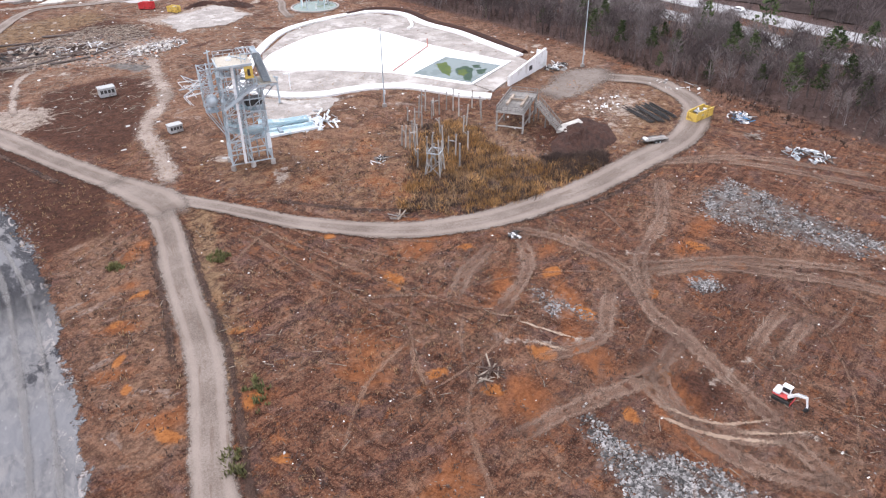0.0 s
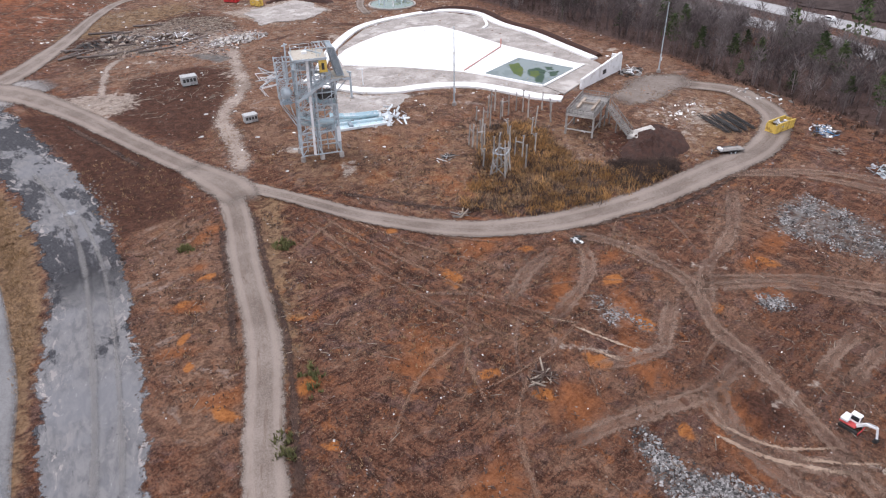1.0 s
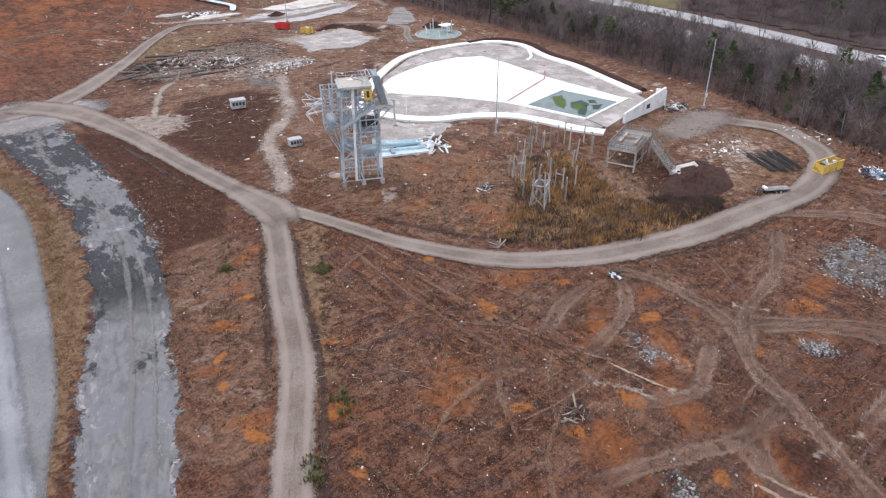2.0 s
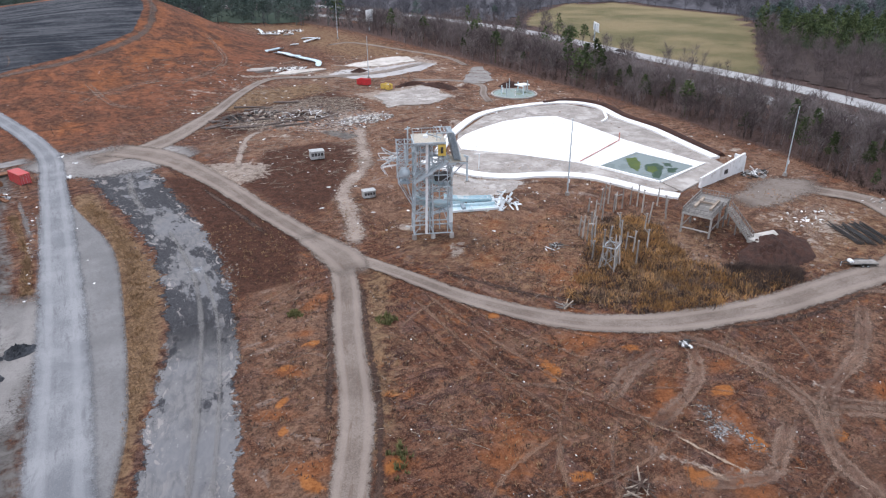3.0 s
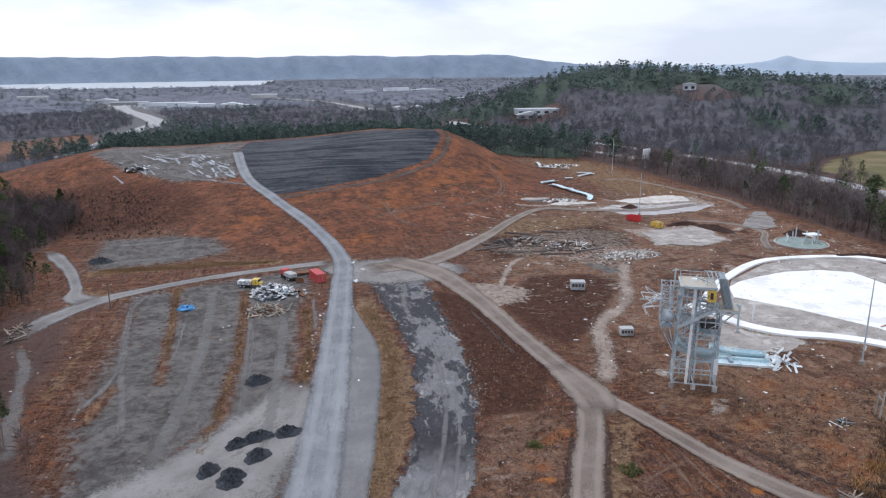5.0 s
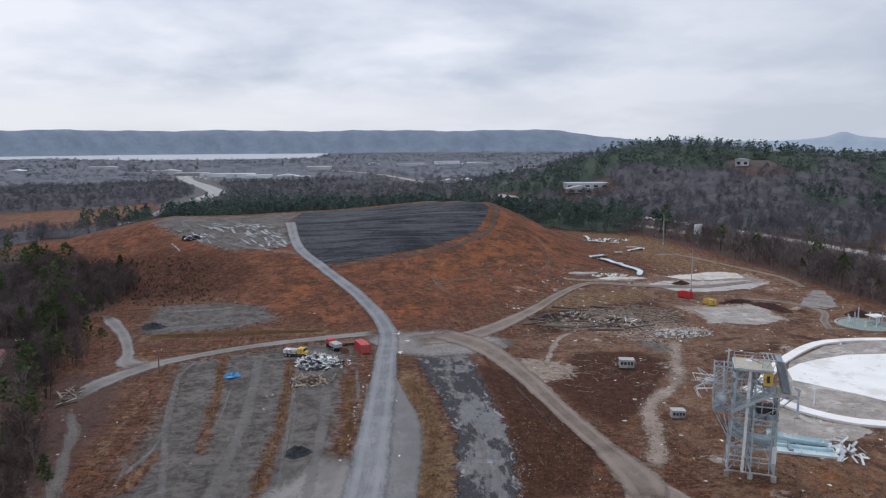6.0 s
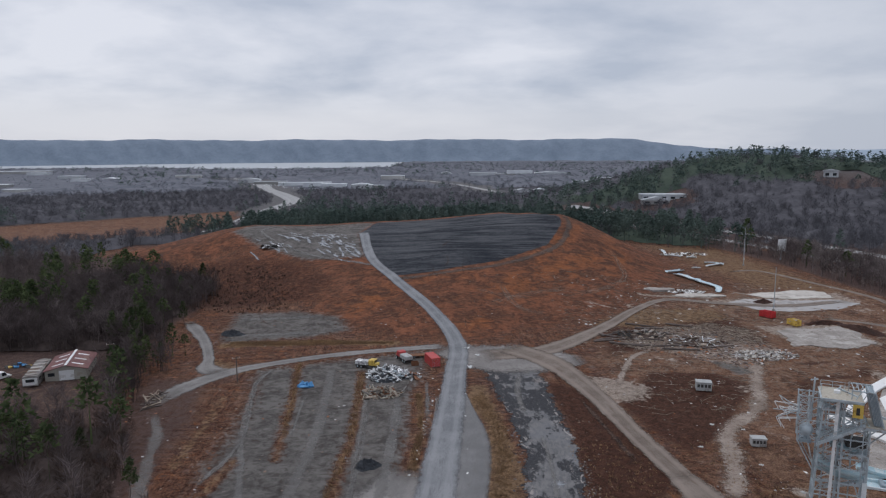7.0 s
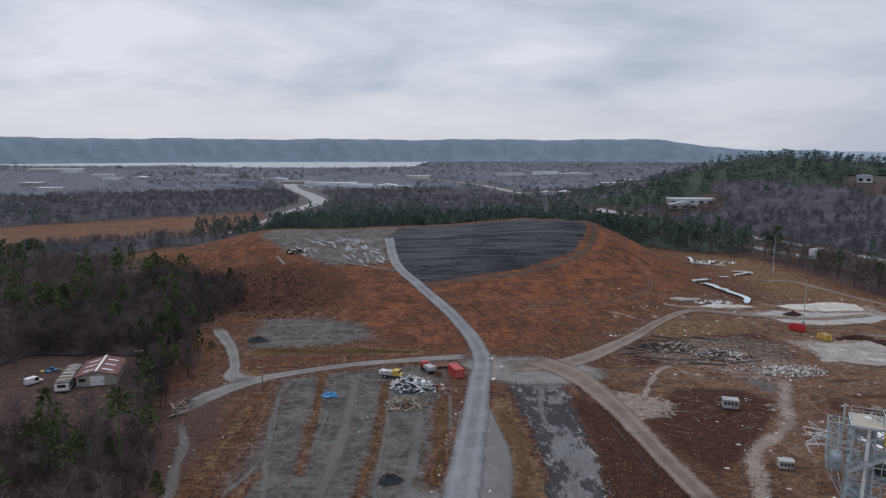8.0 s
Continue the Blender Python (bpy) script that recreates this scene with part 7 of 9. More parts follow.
# ---- splash pool ----
SP = thing("splash_pool", "small round teal pool with white posts", "pool", pose(161, 193.5, 0.05))
bm = bm_new()
bmesh.ops.create_cone(bm, cap_ends=True, segments=36, radius1=7.6, radius2=7.4, depth=0.3, matrix=Matrix.Translation((0, 0, 0.15)))
part("floor", bm, surf("faded_teal_paint", (0.19, 0.25, 0.235), (0.32, 0.37, 0.345), 0.3, 3, 0.7, c3=(0.15, 0.19, 0.12), s3=0.3), SP, "faded teal floor")
sweep("rim", [(8 * math.cos(a), 8 * math.sin(a), 0) for a in np.linspace(0, 6.25, 24)], [(-0.3, 0), (0.3, 0), (0.3, 0.4), (-0.3, 0.4)], M_DECK, SP)
for k in range(9):
    a = 0.7 * k
    bar("post", (5 * math.cos(a), 4 * math.sin(a), 0.2), (5 * math.cos(a), 4 * math.sin(a), 2.2 + 1.3 * (k % 3)), 0.4, (M_WHITE, M_FLUME, M_STEEL)[k % 3], SP, seg=8)
bm = bm_new()
box(bm, 2, 6.5, -1, 2.5, 2.6, 2.9)
part("canopy", bm, M_WHITE, SP)

# ---- barn, mobile home, van ----
BA = thing("metal_barn", "cream metal barn with a red-brown roof and white rooflights", "barn", pose(-98, 179.6, 0, 0, 0, 15.5))
W0, D0, E0, R0 = 10.0, 14.5, 2.9, 4.1
for (x0, x1, y0, y1) in ((0, W0, D0 - 0.15, D0), (0, 0.15, 0.15, D0 - 0.15), (W0 - 0.15, W0, 0.15, D0 - 0.15)):
    bm = bm_new()
    box(bm, x0, x1, y0, y1, 0, E0)
    part("wall", bm, M_SIDING, BA)
shape("front_wall", [(0, 0), (3.3, 0), (3.3, 2.7), (6.9, 2.7), (6.9, 0), (W0, 0), (W0, E0), (W0 / 2, R0), (0, E0)], 0, 0.15, M_SIDING, BA)
bevelled("roller_door", (3.3, 6.9, 0.04, 0.1, 0, 2.7), M_WHITE, BA, 0.01, "white roller door")
bevelled("window", (0.7, 2.3, -0.03, 0.02, 1.3, 2.2), M_GLASS, BA, 0.01)
for s in (0, 1):
    xa, xb = (-0.4, W0 / 2) if s == 0 else (W0 + 0.4, W0 / 2)
    rf = link_mesh("roof", [(xa, -0.4, E0 - 0.1), (xb, -0.4, R0 + 0.05), (xb, D0 + 0.4, R0 + 0.05), (xa, D0 + 0.4, E0 - 0.1), (xa, -0.4, E0 - 0.2), (xb, -0.4, R0 - 0.05), (xb, D0 + 0.4, R0 - 0.05), (xa, D0 + 0.4, E0 - 0.2)], [(0, 1, 2, 3), (7, 6, 5, 4), (0, 4, 5, 1), (3, 2, 6, 7), (0, 3, 7, 4)], M_ROOFRED, BA)
    for k in range(3):
        y = 2.2 + k * 4.4
        xm0, xm1 = (1.2, 4.0) if s == 0 else (W0 - 1.2, W0 - 4.0)
        zf = lambda x: E0 - 0.1 + (min(x, W0 - x) + 0.4) / (W0 / 2 + 0.4) * (R0 - E0 + 0.15) + 0.03
        link_mesh("rooflight", [(xm0, y, zf(xm0)), (xm1, y, zf(xm1)), (xm1, y + 0.9, zf(xm1)), (xm0, y + 0.9, zf(xm0))], [(0, 1, 2, 3) if s == 0 else (3, 2, 1, 0)], M_WHITE, rf)
bm = bm_new()
box(bm, W0 / 2 - 0.3, W0 / 2 + 0.3, -0.4, D0 + 0.4, R0 + 0.0, R0 + 0.14)
part("ridge_light", bm, M_WHITE, BA, "white ridge rooflight")
MH = thing("mobile_home", "long pale grey mobile home with a stained roof", "mobile home", pose(-101.2, 174.8, 0, 0, 0, 16))
shape("body", [(0, 0.3), (3.6, 0.3), (3.6, 2.8), (1.8, 3.15), (0, 2.8)], 0, 16, M_SLABGREY, MH, bevel=0.05)
bevelled("front_panel", (0.1, 3.5, -0.06, 0.02, 0.6, 2.5), M_WHITE, MH, 0.02)
bevelled("window", (0.8, 2.8, -0.1, -0.05, 1.4, 2.2), M_GLASS, MH, 0.01)
for k in range(4):
    bevelled("window", (3.58, 3.66, 1.5 + 3.7 * k, 2.8 + 3.7 * k, 1.3, 2.2), M_GLASS, MH, 0.01)
for k in range(5):
    bevelled("roof_patch", (0.4, 3.2, 1 + 3 * k, 1.9 + 3 * k, 2.9, 3.2), M_DECK, MH, 0.05)


def car(label, m, mat, van=False):
    c = thing("van" if van else "car", label, "van" if van else "car", m)
    h = 2.0 if van else 1.45
    shape("body", [(-2.3, 0.35), (2.3, 0.35), (2.35, 0.8), (1.3, 0.95), (0.7, h), (-1.6 if not van else -2.2, h), (-2.3, 0.95)], -0.9, 0.9, mat, c, bevel=0.08)
    shape("windows", [(1.1, 1.0), (0.62, h - 0.1), (-1.5 if not van else -0.2, h - 0.1), (-2.0 if not van else -0.2, 1.0)], -0.93, 0.93, M_GLASS, c)
    for x in (-1.4, 1.4):
        for y in (-0.8, 0.8):
            wheel(x, y, 0.34, 0.34, 0.22, c)
    return c


car("white van parked on brown grass", pose(-111, 182.4, 0, 0, 0, 62), M_WHITE, True)
car("white car on the pale highway", pose(219.5, 79, 0.15, 0, 0, 76), M_WHITE)
car("white car on the far carriageway", pose(241, 77, 0.15, 0, 0, 78), M_WHITE)
car("dark car on the far carriageway", pose(256, 232, 0.15, 0, 0, 86), M_DARK)
junk("stored_crates", "blue and yellow crates behind parked vehicles", -112, 193, 3.6, 1.2, 1.0, 14, (M_BLUE, M_YELLOW, M_DARK), 41, 0.1, 1.0)


def utility_pole(x, y, h, turn):
    p = thing("utility_pole", "weathered wooden utility pole with a crossarm", "pole", pose(x, y, float(height(x, y)), 0, 0, turn), "utility poles")
    bar("pole", (0, 0, -0.2), (0, 0, h), 0.32, M_BARK, p, 0.22, 8)
    bar("crossarm", (-1.0, 0.15, h - 0.6), (1.0, 0.15, h - 0.6), 0.12, M_WOOD, p)
    for k in (-0.9, 0, 0.9):
        bar("insulator", (k, 0.15, h - 0.55), (k, 0.15, h - 0.3), 0.1, M_WHITE, p, seg=6)


for x, y, h in ((-47.4, 177, 7.0), (-83, 185, 9.0)):
    utility_pole(x, y, h, 20)


def billboard(x, y, w, h, z, turn, label):
    b = thing("billboard", label, "billboard", pose(x, y, float(height(x, y)), 0, 0, turn), "billboards")
    bevelled("panel", (-w / 2, w / 2, -0.25, 0.25, z, z + h), M_WHITE, b, 0.05)
    bar("post", (0, 0.5, -0.2), (0, 0.5, z + h * 0.8), 0.8, M_STEEL, b, 0.7, 10)
    for k in range(5):
        bar("strut", (-w / 2 + 0.5 + k * (w - 1) / 4, 0.32, z - 0.3), (-w / 2 + 0.5 + k * (w - 1) / 4, 0.32, z + h), 0.14, M_STEEL, b)
    bar("catwalk", (-w / 2, -0.6, z - 0.3), (w / 2, -0.6, z - 0.3), 0.7, M_STEEL, b, 0.12)


billboard(195, 365, 6.4, 5.6, 5.6, 25, "plain white billboard back beside the highway")
billboard(270, 262, 9, 4, 5, 60, "pale billboard back at the meadow's edge")

# ---- trees ----


def prism(v, f, a, b, r0, r1, n=3):
    a, b = np.array(a, float), np.array(b, float)
    d = b - a
    d /= np.linalg.norm(d) + 1e-9
    s = np.cross(d, (0.31, 0.52, 0.79) if abs(d[2]) > 0.9 else (0, 0, 1.0))
    s /= np.linalg.norm(s) + 1e-9
    t = np.cross(d, s)
    i = len(v)
    for p, r in ((a, r0), (b, r1)):
        for k in range(n):
            w = 2 * math.pi * k / n
            v.append(p + r * (math.cos(w) * s + math.sin(w) * t))
    for k in range(n):
        f.append((i + k, i + (k + 1) % n, i + n + (k + 1) % n, i + n + k))


def sliver(v, f, a, d, ln, w, rg):
    """A thin pointed twig or leaf spray."""
    d = np.array(d, float)
    d /= np.linalg.norm(d) + 1e-9
    s = np.cross(d, [rg.uniform(-1, 1) for _ in range(3)])
    s *= w / (np.linalg.norm(s) + 1e-9)
    i = len(v)
    a = np.array(a, float)
    v += [a - s / 2, a + s / 2, a + d * ln]
    f.append((i, i + 1, i + 2))


def bare_tree(seed, h, limbs=9, subs=5, twigs=5, tw=0.07):
    """A leafless tree: trunk mesh, and limbs with their fans of twigs."""
    rg = random.Random(seed)
    tv, tf, cv, cf = [], [], [], []
    p = np.array([0, 0, -0.3])
    spine = [p]
    for k in range(5):
        p = p + np.array([rg.gauss(0, 0.03 * h), rg.gauss(0, 0.03 * h), h * 0.17])
        spine.append(p)
    r = 0.016 * h
    for k in range(5):
        prism(tv, tf, spine[k], spine[k + 1], r * (1 - 0.17 * k), r * (1 - 0.17 * (k + 1)), 6)
    for i in range(limbs):
        u = rg.uniform(1.6, 5)
        k = min(4, int(u))
        a = spine[k] + (spine[k + 1] - spine[k]) * (u - k)
        w = i * 2.4 + rg.uniform(-0.5, 0.5)
        up = rg.uniform(0.5, 1.3)
        d = np.array([math.cos(w), math.sin(w), up])
        d /= np.linalg.norm(d)
        ln = h * rg.uniform(0.2, 0.34) * (1.25 - 0.1 * u)
        b = a + d * ln
        prism(cv, cf, a, b, r * 0.42, r * 0.12)
        for _ in range(subs):
            q = a + d * ln * rg.uniform(0.3, 1)
            e = d + np.array([rg.gauss(0, 0.5), rg.gauss(0, 0.5), rg.gauss(0.2, 0.35)])
            e /= np.linalg.norm(e)
            l2 = ln * rg.uniform(0.3, 0.6)
            prism(cv, cf, q, q + e * l2, r * 0.16, r * 0.04)
            for _ in range(twigs):
                g = e + np.array([rg.gauss(0, 0.6), rg.gauss(0, 0.6), rg.gauss(0.2, 0.4)])
                sliver(cv, cf, q + e * l2 * rg.uniform(0.2, 1), g, ln * rg.uniform(0.25, 0.5), tw, rg)
    return (tv, tf), (cv, cf)


def pine_tree(seed, h, clumps=70, per=9, start=0.35, spread=0.2, size=0.9):
    rg = random.Random(seed)
    tv, tf, cv, cf = [], [], [], []
    r = 0.014 * h
    lean = np.array([rg.gauss(0, 0.02), rg.gauss(0, 0.02), 1.0])
    for k in range(4):
        prism(tv, tf, lean * h * (k * 0.25) - np.array([0, 0, 0.3 * (k == 0)]), lean * h * (k + 1) * 0.245, r * (1 - 0.22 * k), r * (1 - 0.22 * (k + 1)), 6)
    for i in range(clumps):
        u = start + (1 - start) * (i + rg.random()) / clumps
        rad = h * spread * (1.0 - ((u - start) / (1 - start)) ** 1.6) * rg.uniform(0.35, 1.1) + 0.15
        w = rg.uniform(0, 6.283)
        c = lean * h * u + np.array([math.cos(w) * rad, math.sin(w) * rad, rg.gauss(0.2, 0.3)])
        prism(tv, tf, lean * h * (u - 0.03), c, 0.05, 0.02) if i % 3 == 0 else None
        for _ in range(per):
            d = np.array([rg.gauss(0, 1) + math.cos(w) * 0.6, rg.gauss(0, 1) + math.sin(w) * 0.6, rg.gauss(0.25, 0.6)])
            a = c + np.array([rg.gauss(0, 0.35), rg.gauss(0, 0.35), rg.gauss(0, 0.22)]) * size
            sliver(cv, cf, a, d, size * rg.uniform(0.7, 1.3), size * rg.uniform(0.35, 0.6), rg)
    return (tv, tf), (cv, cf)


def tree_thing(kind, label, meshes, mats):
    t = thing("tree", label, "tree", pose(0, 0, 0), kind)
    for name, (v, f), mat in zip(("trunk", "crown"), meshes, mats):
        link_mesh(name, v, f, mat, t)
    return t


BARE = [bare_tree(s, 12.5, 12, 7, 11, 0.062) for s in (1, 2, 3, 4)]
PINES = [pine_tree(11, 14), pine_tree(12, 16, 80, 9, 0.45, 0.16), pine_tree(13, 9, 60, 9, 0.12, 0.24), pine_tree(14, 17, 60, 9, 0.6, 0.15)]
T_BARE = [tree_thing("bare trees", "leafless grey-brown hardwood tree in winter", m, (M_BARK, M_TWIG)) for m in BARE]
T_PINE = [tree_thing("pine trees", "dark green pine tree at the woods' edge", m, (M_BARK, M_PINE)) for m in PINES]
placed = []


def plant(protos, x, y, scale, rg):
    m = pose(x, y, float(height(x, y)) - 0.05, 0, 0, rg.uniform(0, 360)) @ Matrix.Diagonal((scale * rg.uniform(0.9, 1.1), scale * rg.uniform(0.9, 1.1), scale, 1))
    placed.append((x, y))
    for p in protos:
        if not p.get("used"):
            p["used"] = 1
            p.matrix_basis = m
            return
    copy_thing(rg.choice(protos), m)


def inside(x, y, pts):
    return bool(poly_dist(np.array([x]), np.array([y]), pts)[1][0])


rg = random.Random(21)
YARD = [(-122, 158), (-70, 150), (-84, 182), (-84, 204), (-122, 204)]
SCRUB = [(-130, 90), (-40, 90), (-63, 150), (-82, 180), (-130, 180)]
# hand-placed larger pines that stand out
for x, y, s in ((178, 95, 0.7), (173, 84, 0.6), (183, 72, 0.75), (173, 54, 0.8), (168, 45, 0.7), (166, 27, 0.9), (175, 20, 0.8), (168, 70, 0.5), (192, 39, 0.8), (199, 30, 0.9), (192, 98, 0.7), (164, 37, 1.15), (166, 32, 1.0), (173, 24, 1.05), (160, 16, 1.1), (157, 10, 1.0), (176, 76, 0.9), (181, 52, 1.0), (170, 58, 0.7), (201, 191, 1.2), (204, 196, 1.1), (198, 196, 1.1), (194, 163, 0.8), (197, 153, 0.85), (196, 172, 0.7), (188, 118, 0.8), (186, 96, 0.8), (-76, 186, 0.8), (-68, 136, 0.7), (-84, 210, 1.0), (-90, 220, 1.1), (-86, 205, 1.0), (-94, 212, 1.1), (-88, 290, 1.0), (-92, 296, 0.9), (-108, 300, 1.0), (-82, 240, 0.8)):
    plant(T_PINE, x, y, s, rg)
for k in range(1300):
    u = k % 2
    if u:
        x, y = rg.uniform(150, 200), rg.uniform(-30, 330)
        ok = inside(x, y, EASTWOOD) and x < 150 + 30 + 0.09 * max(y, 0) + 8
    else:
        x, y = rg.uniform(-130, -36), rg.uniform(96, 300)
        ok = inside(x, y, WESTWOOD) and not inside(x, y, YARD)
    if not ok or len(placed) > 285 or any((x - a) ** 2 + (y - b) ** 2 < 7 for a, b in placed):
        continue
    if rg.random() < (0.14 if u else 0.12):
        plant(T_BARE if inside(x, y, SCRUB) else T_PINE, x, y, rg.uniform(0.45, 0.85), rg)
    else:
        plant(T_BARE, x, y, rg.uniform(0.55, 1.0) * (0.5 if inside(x, y, SCRUB) else 1), rg)


def wood_mass(name, label, kinds, spots, mat, sx=1.0):
    """Very many small trees as one mesh. kinds: (verts, faces) of triangles; spots: x, y, z, scale, turn, kind."""
    V, F, base = [], [], 0
    spots = np.array(spots, float)
    for k, (v, f) in enumerate(kinds):
        s = spots[spots[:, 5] == k]
        if not len(s):
            continue
        v, f = np.array(v, float), np.array(f, int)
        c, sn = np.cos(s[:, 4]), np.sin(s[:, 4])
        x = (v[None, :, 0] * c[:, None] - v[None, :, 1] * sn[:, None]) * s[:, 3:4] * sx + s[:, 0:1]
        y = (v[None, :, 0] * sn[:, None] + v[None, :, 1] * c[:, None]) * s[:, 3:4] * sx + s[:, 1:2]
        z = v[None, :, 2] * s[:, 3:4] + s[:, 2:3]
        V.append(np.stack([x, y, z], -1).reshape(-1, 3))
        F.append((f[None] + (np.arange(len(s)) * len(v))[:, None, None] + base).reshape(-1, 3))
        base += len(s) * len(v)
    V, F = np.concatenate(V).astype(np.float32), np.concatenate(F).astype(np.int32)
    me = bpy.data.meshes.new(name)
    me.vertices.add(len(V)), me.loops.add(F.size), me.polygons.add(len(F))
    me.vertices.foreach_set("co", V.ravel())
    me.loops.foreach_set("vertex_index", F.ravel())
    me.polygons.foreach_set("loop_start", np.arange(0, F.size, 3, dtype=np.int32))
    me.update(calc_edges=True)
    me.materials.append(mat)
    return tagged(new(name, me), label, "woods", "", "stuff")


def small_bare(seed, n, w):
    rg = random.Random(seed)
    v, f = [], []
    for k in range(3):
        sliver(v, f, (rg.gauss(0, 0.3), rg.gauss(0, 0.3), -0.3), (rg.gauss(0, 0.08), rg.gauss(0, 0.08), 1), rg.uniform(8, 11), 0.24, rg)
    for k in range(n):
        a, u = rg.uniform(0, 6.283), rg.uniform(0.3, 0.9)
        d = rg.uniform(0.1, 2.2) * (1.2 - u)
        sliver(v, f, (d * math.cos(a), d * math.sin(a), 10 * u), (math.cos(a) * 0.8 + rg.gauss(0, 0.3), math.sin(a) * 0.8 + rg.gauss(0, 0.3), rg.uniform(0.4, 1.4)), rg.uniform(1.6, 3.6), w * rg.uniform(0.5, 1.3), rg)
    return v, f


def small_pine(seed, n, w, start=0.3):
    rg = random.Random(seed)
    v, f = [], []
    sliver(v, f, (0, 0, -0.3), (0, 0, 1), 11, 0.4, rg)
    for k in range(n):
        a, u = rg.uniform(0, 6.283), start + (1 - start) * rg.random()
        d = 2.6 * (1.05 - ((u - start) / (1 - start)) ** 1.5) * rg.uniform(0.2, 1)
        sliver(v, f, (d * math.cos(a), d * math.sin(a), 12 * u), (math.cos(a) + rg.gauss(0, 0.5), math.sin(a) + rg.gauss(0, 0.5), rg.gauss(0.2, 0.6)), w * rg.uniform(0.8, 1.5), w * rg.uniform(0.6, 1.1), rg)
    return v, f


MIDB, MIDP = [small_bare(s, 86, 0.15) for s in (1, 2, 3, 4)], [small_pine(s, 120, 0.85, st) for s, st in ((1, 0.2), (2, 0.45), (3, 0.6))]
FARB, FARP = [small_bare(s, 34, 0.34) for s in (4, 5, 6)], [small_pine(s, 46, 1.15, 0.25) for s in (4, 5)]
LAKE = [(-2600, 3300), (-1607, 2900), (-1140, 2980), (-730, 2700), (-318, 2700), (-120, 2900), (-100, 4100), (-2600, 4100)]
TOWNS = [
    [(-1700, 2400), (-1000, 2300), (-760, 1640), (-640, 1270), (-780, 1230), (-1000, 1400), (-1500, 2000)],
    [(-400, 1790), (-60, 1830), (-60, 1290), (-250, 1250), (-300, 1400)],
    [(40, 2200), (460, 2200), (460, 1980), (120, 1860)],
    [(310, 1560), (470, 1660), (440, 1350), (300, 1230)],
    [(-60, 1100), (190, 1080), (230, 1200), (140, 1290), (30, 1300)],
]
NOWOOD = [
    [(218, 668), (250, 664), (270, 690), (270, 712), (226, 708)],
    [(395, 640), (430, 640), (430, 690), (390, 690)],
    [(-126, 156), (-72, 150), (-84, 178), (-84, 206), (-126, 206)],
    [(130, 700), (170, 660), (175, 720), (140, 780)],
]
SITE = [(-60, 60), (-53, 120), (-63, 150), (-80, 190), (-86, 235), (-83, 290), (-130, 345), (-190, 420), (-190, 480), (120, 480), (150, 430), (188, 400), (188, 200), (176, 95), (161, 41), (150, -60), (-60, -60)]


def lattice(x, y, cell, seed):
    """Smooth patchy values between 0 and 1, about one patch a cell."""
    u, v = np.asarray(x) / cell, np.asarray(y) / cell
    i, j = np.floor(u).astype(int), np.floor(v).astype(int)
    fu, fv = u - i, v - j
    fu, fv = fu * fu * (3 - 2 * fu), fv * fv * (3 - 2 * fv)
    table = np.random.RandomState(seed).uniform(0, 1, (257,))
    at = lambda a, b: table[(a * 73 + b * 151 + (a * b) % 89) % 257]
    return (at(i, j) * (1 - fu) + at(i + 1, j) * fu) * (1 - fv) + (at(i, j + 1) * (1 - fu) + at(i + 1, j + 1) * fu) * fv


def clear_of(x, y, margin=0.0):
    """Where woods may grow: True or False, for arrays."""
    ok = np.ones(x.shape, bool)
    for pts in (MEADOW, FIELD, LAKE, *NOWOOD):
        d, ins = poly_dist(x, y, pts)
        ok &= ~ins & (d > margin)
    d, ins = poly_dist(x, y, FOOT)
    ok &= ~ins & (d > 6 + margin)
    for name, pts, w, *_ in ROADS:
        if name == "highway" or pts[0][1] > 600 or pts[-1][1] > 500:
            d, _ = poly_dist(x, y, pts, False)
            ok &= d > w / 2 + (3.5 if name == "highway" else 14) + margin
    d, ins = poly_dist(x, y, SITE)
    return ok & ~ins & (d > margin)


def pine_share(x, y, z):
    """Pines stand in drifts, closer along the crests and in the belt behind the mound."""
    v = 0.55 * lattice(x, y, 150, 5) + 0.45 * lattice(x + 40, y, 48, 6)
    share = 0.78 * ss(0.46, 0.70, v + 0.09 * ss(15, 45, z))
    share = share * (1 - 0.75 * ss(600, 1000, np.hypot(x, y)) * (z < 0))
    belt = (x > -150) & (x < 150) & (y > 480) & (y < 700) | (x > -200) & (x < -150) & (y > 520) & (y < 640)
    share = np.where(belt, 0.25 + 0.65 * ss(0.3, 0.5, lattice(x, y, 40, 12)), share)
    share = np.where((x > 186) & (x < 330) & (y < 420), 0.05, share)
    share = np.where((x > 130) & (x < 196) & (y > 395) & (y < 560), 0.93, share)
    return np.where((x < -40) & (y < 320), 0.30 * (lattice(x, y, 22, 9) > 0.5), share)


rnd = np.random.RandomState(8)


def grove(lo, hi, gap, a0, a1):
    """Jittered spots in a ring of distances: x, y, ground, whether a pine."""
    n = int((a1 - a0) * 0.5 * (hi**2 - lo**2) / gap**2)
    a, r = rnd.uniform(a0, a1, n), np.sqrt(rnd.uniform(lo**2, hi**2, n))
    x, y = r * np.sin(a), r * np.cos(a)
    ok = clear_of(x, y)
    for pts in TOWNS:
        ok &= ~poly_dist(x, y, pts)[1] | (rnd.uniform(0, 1, n) < 0.6)
    x, y = x[ok], y[ok]
    z = height(x, y)
    return x, y, z, rnd.uniform(0, 1, len(x)) < pine_share(x, y, z)


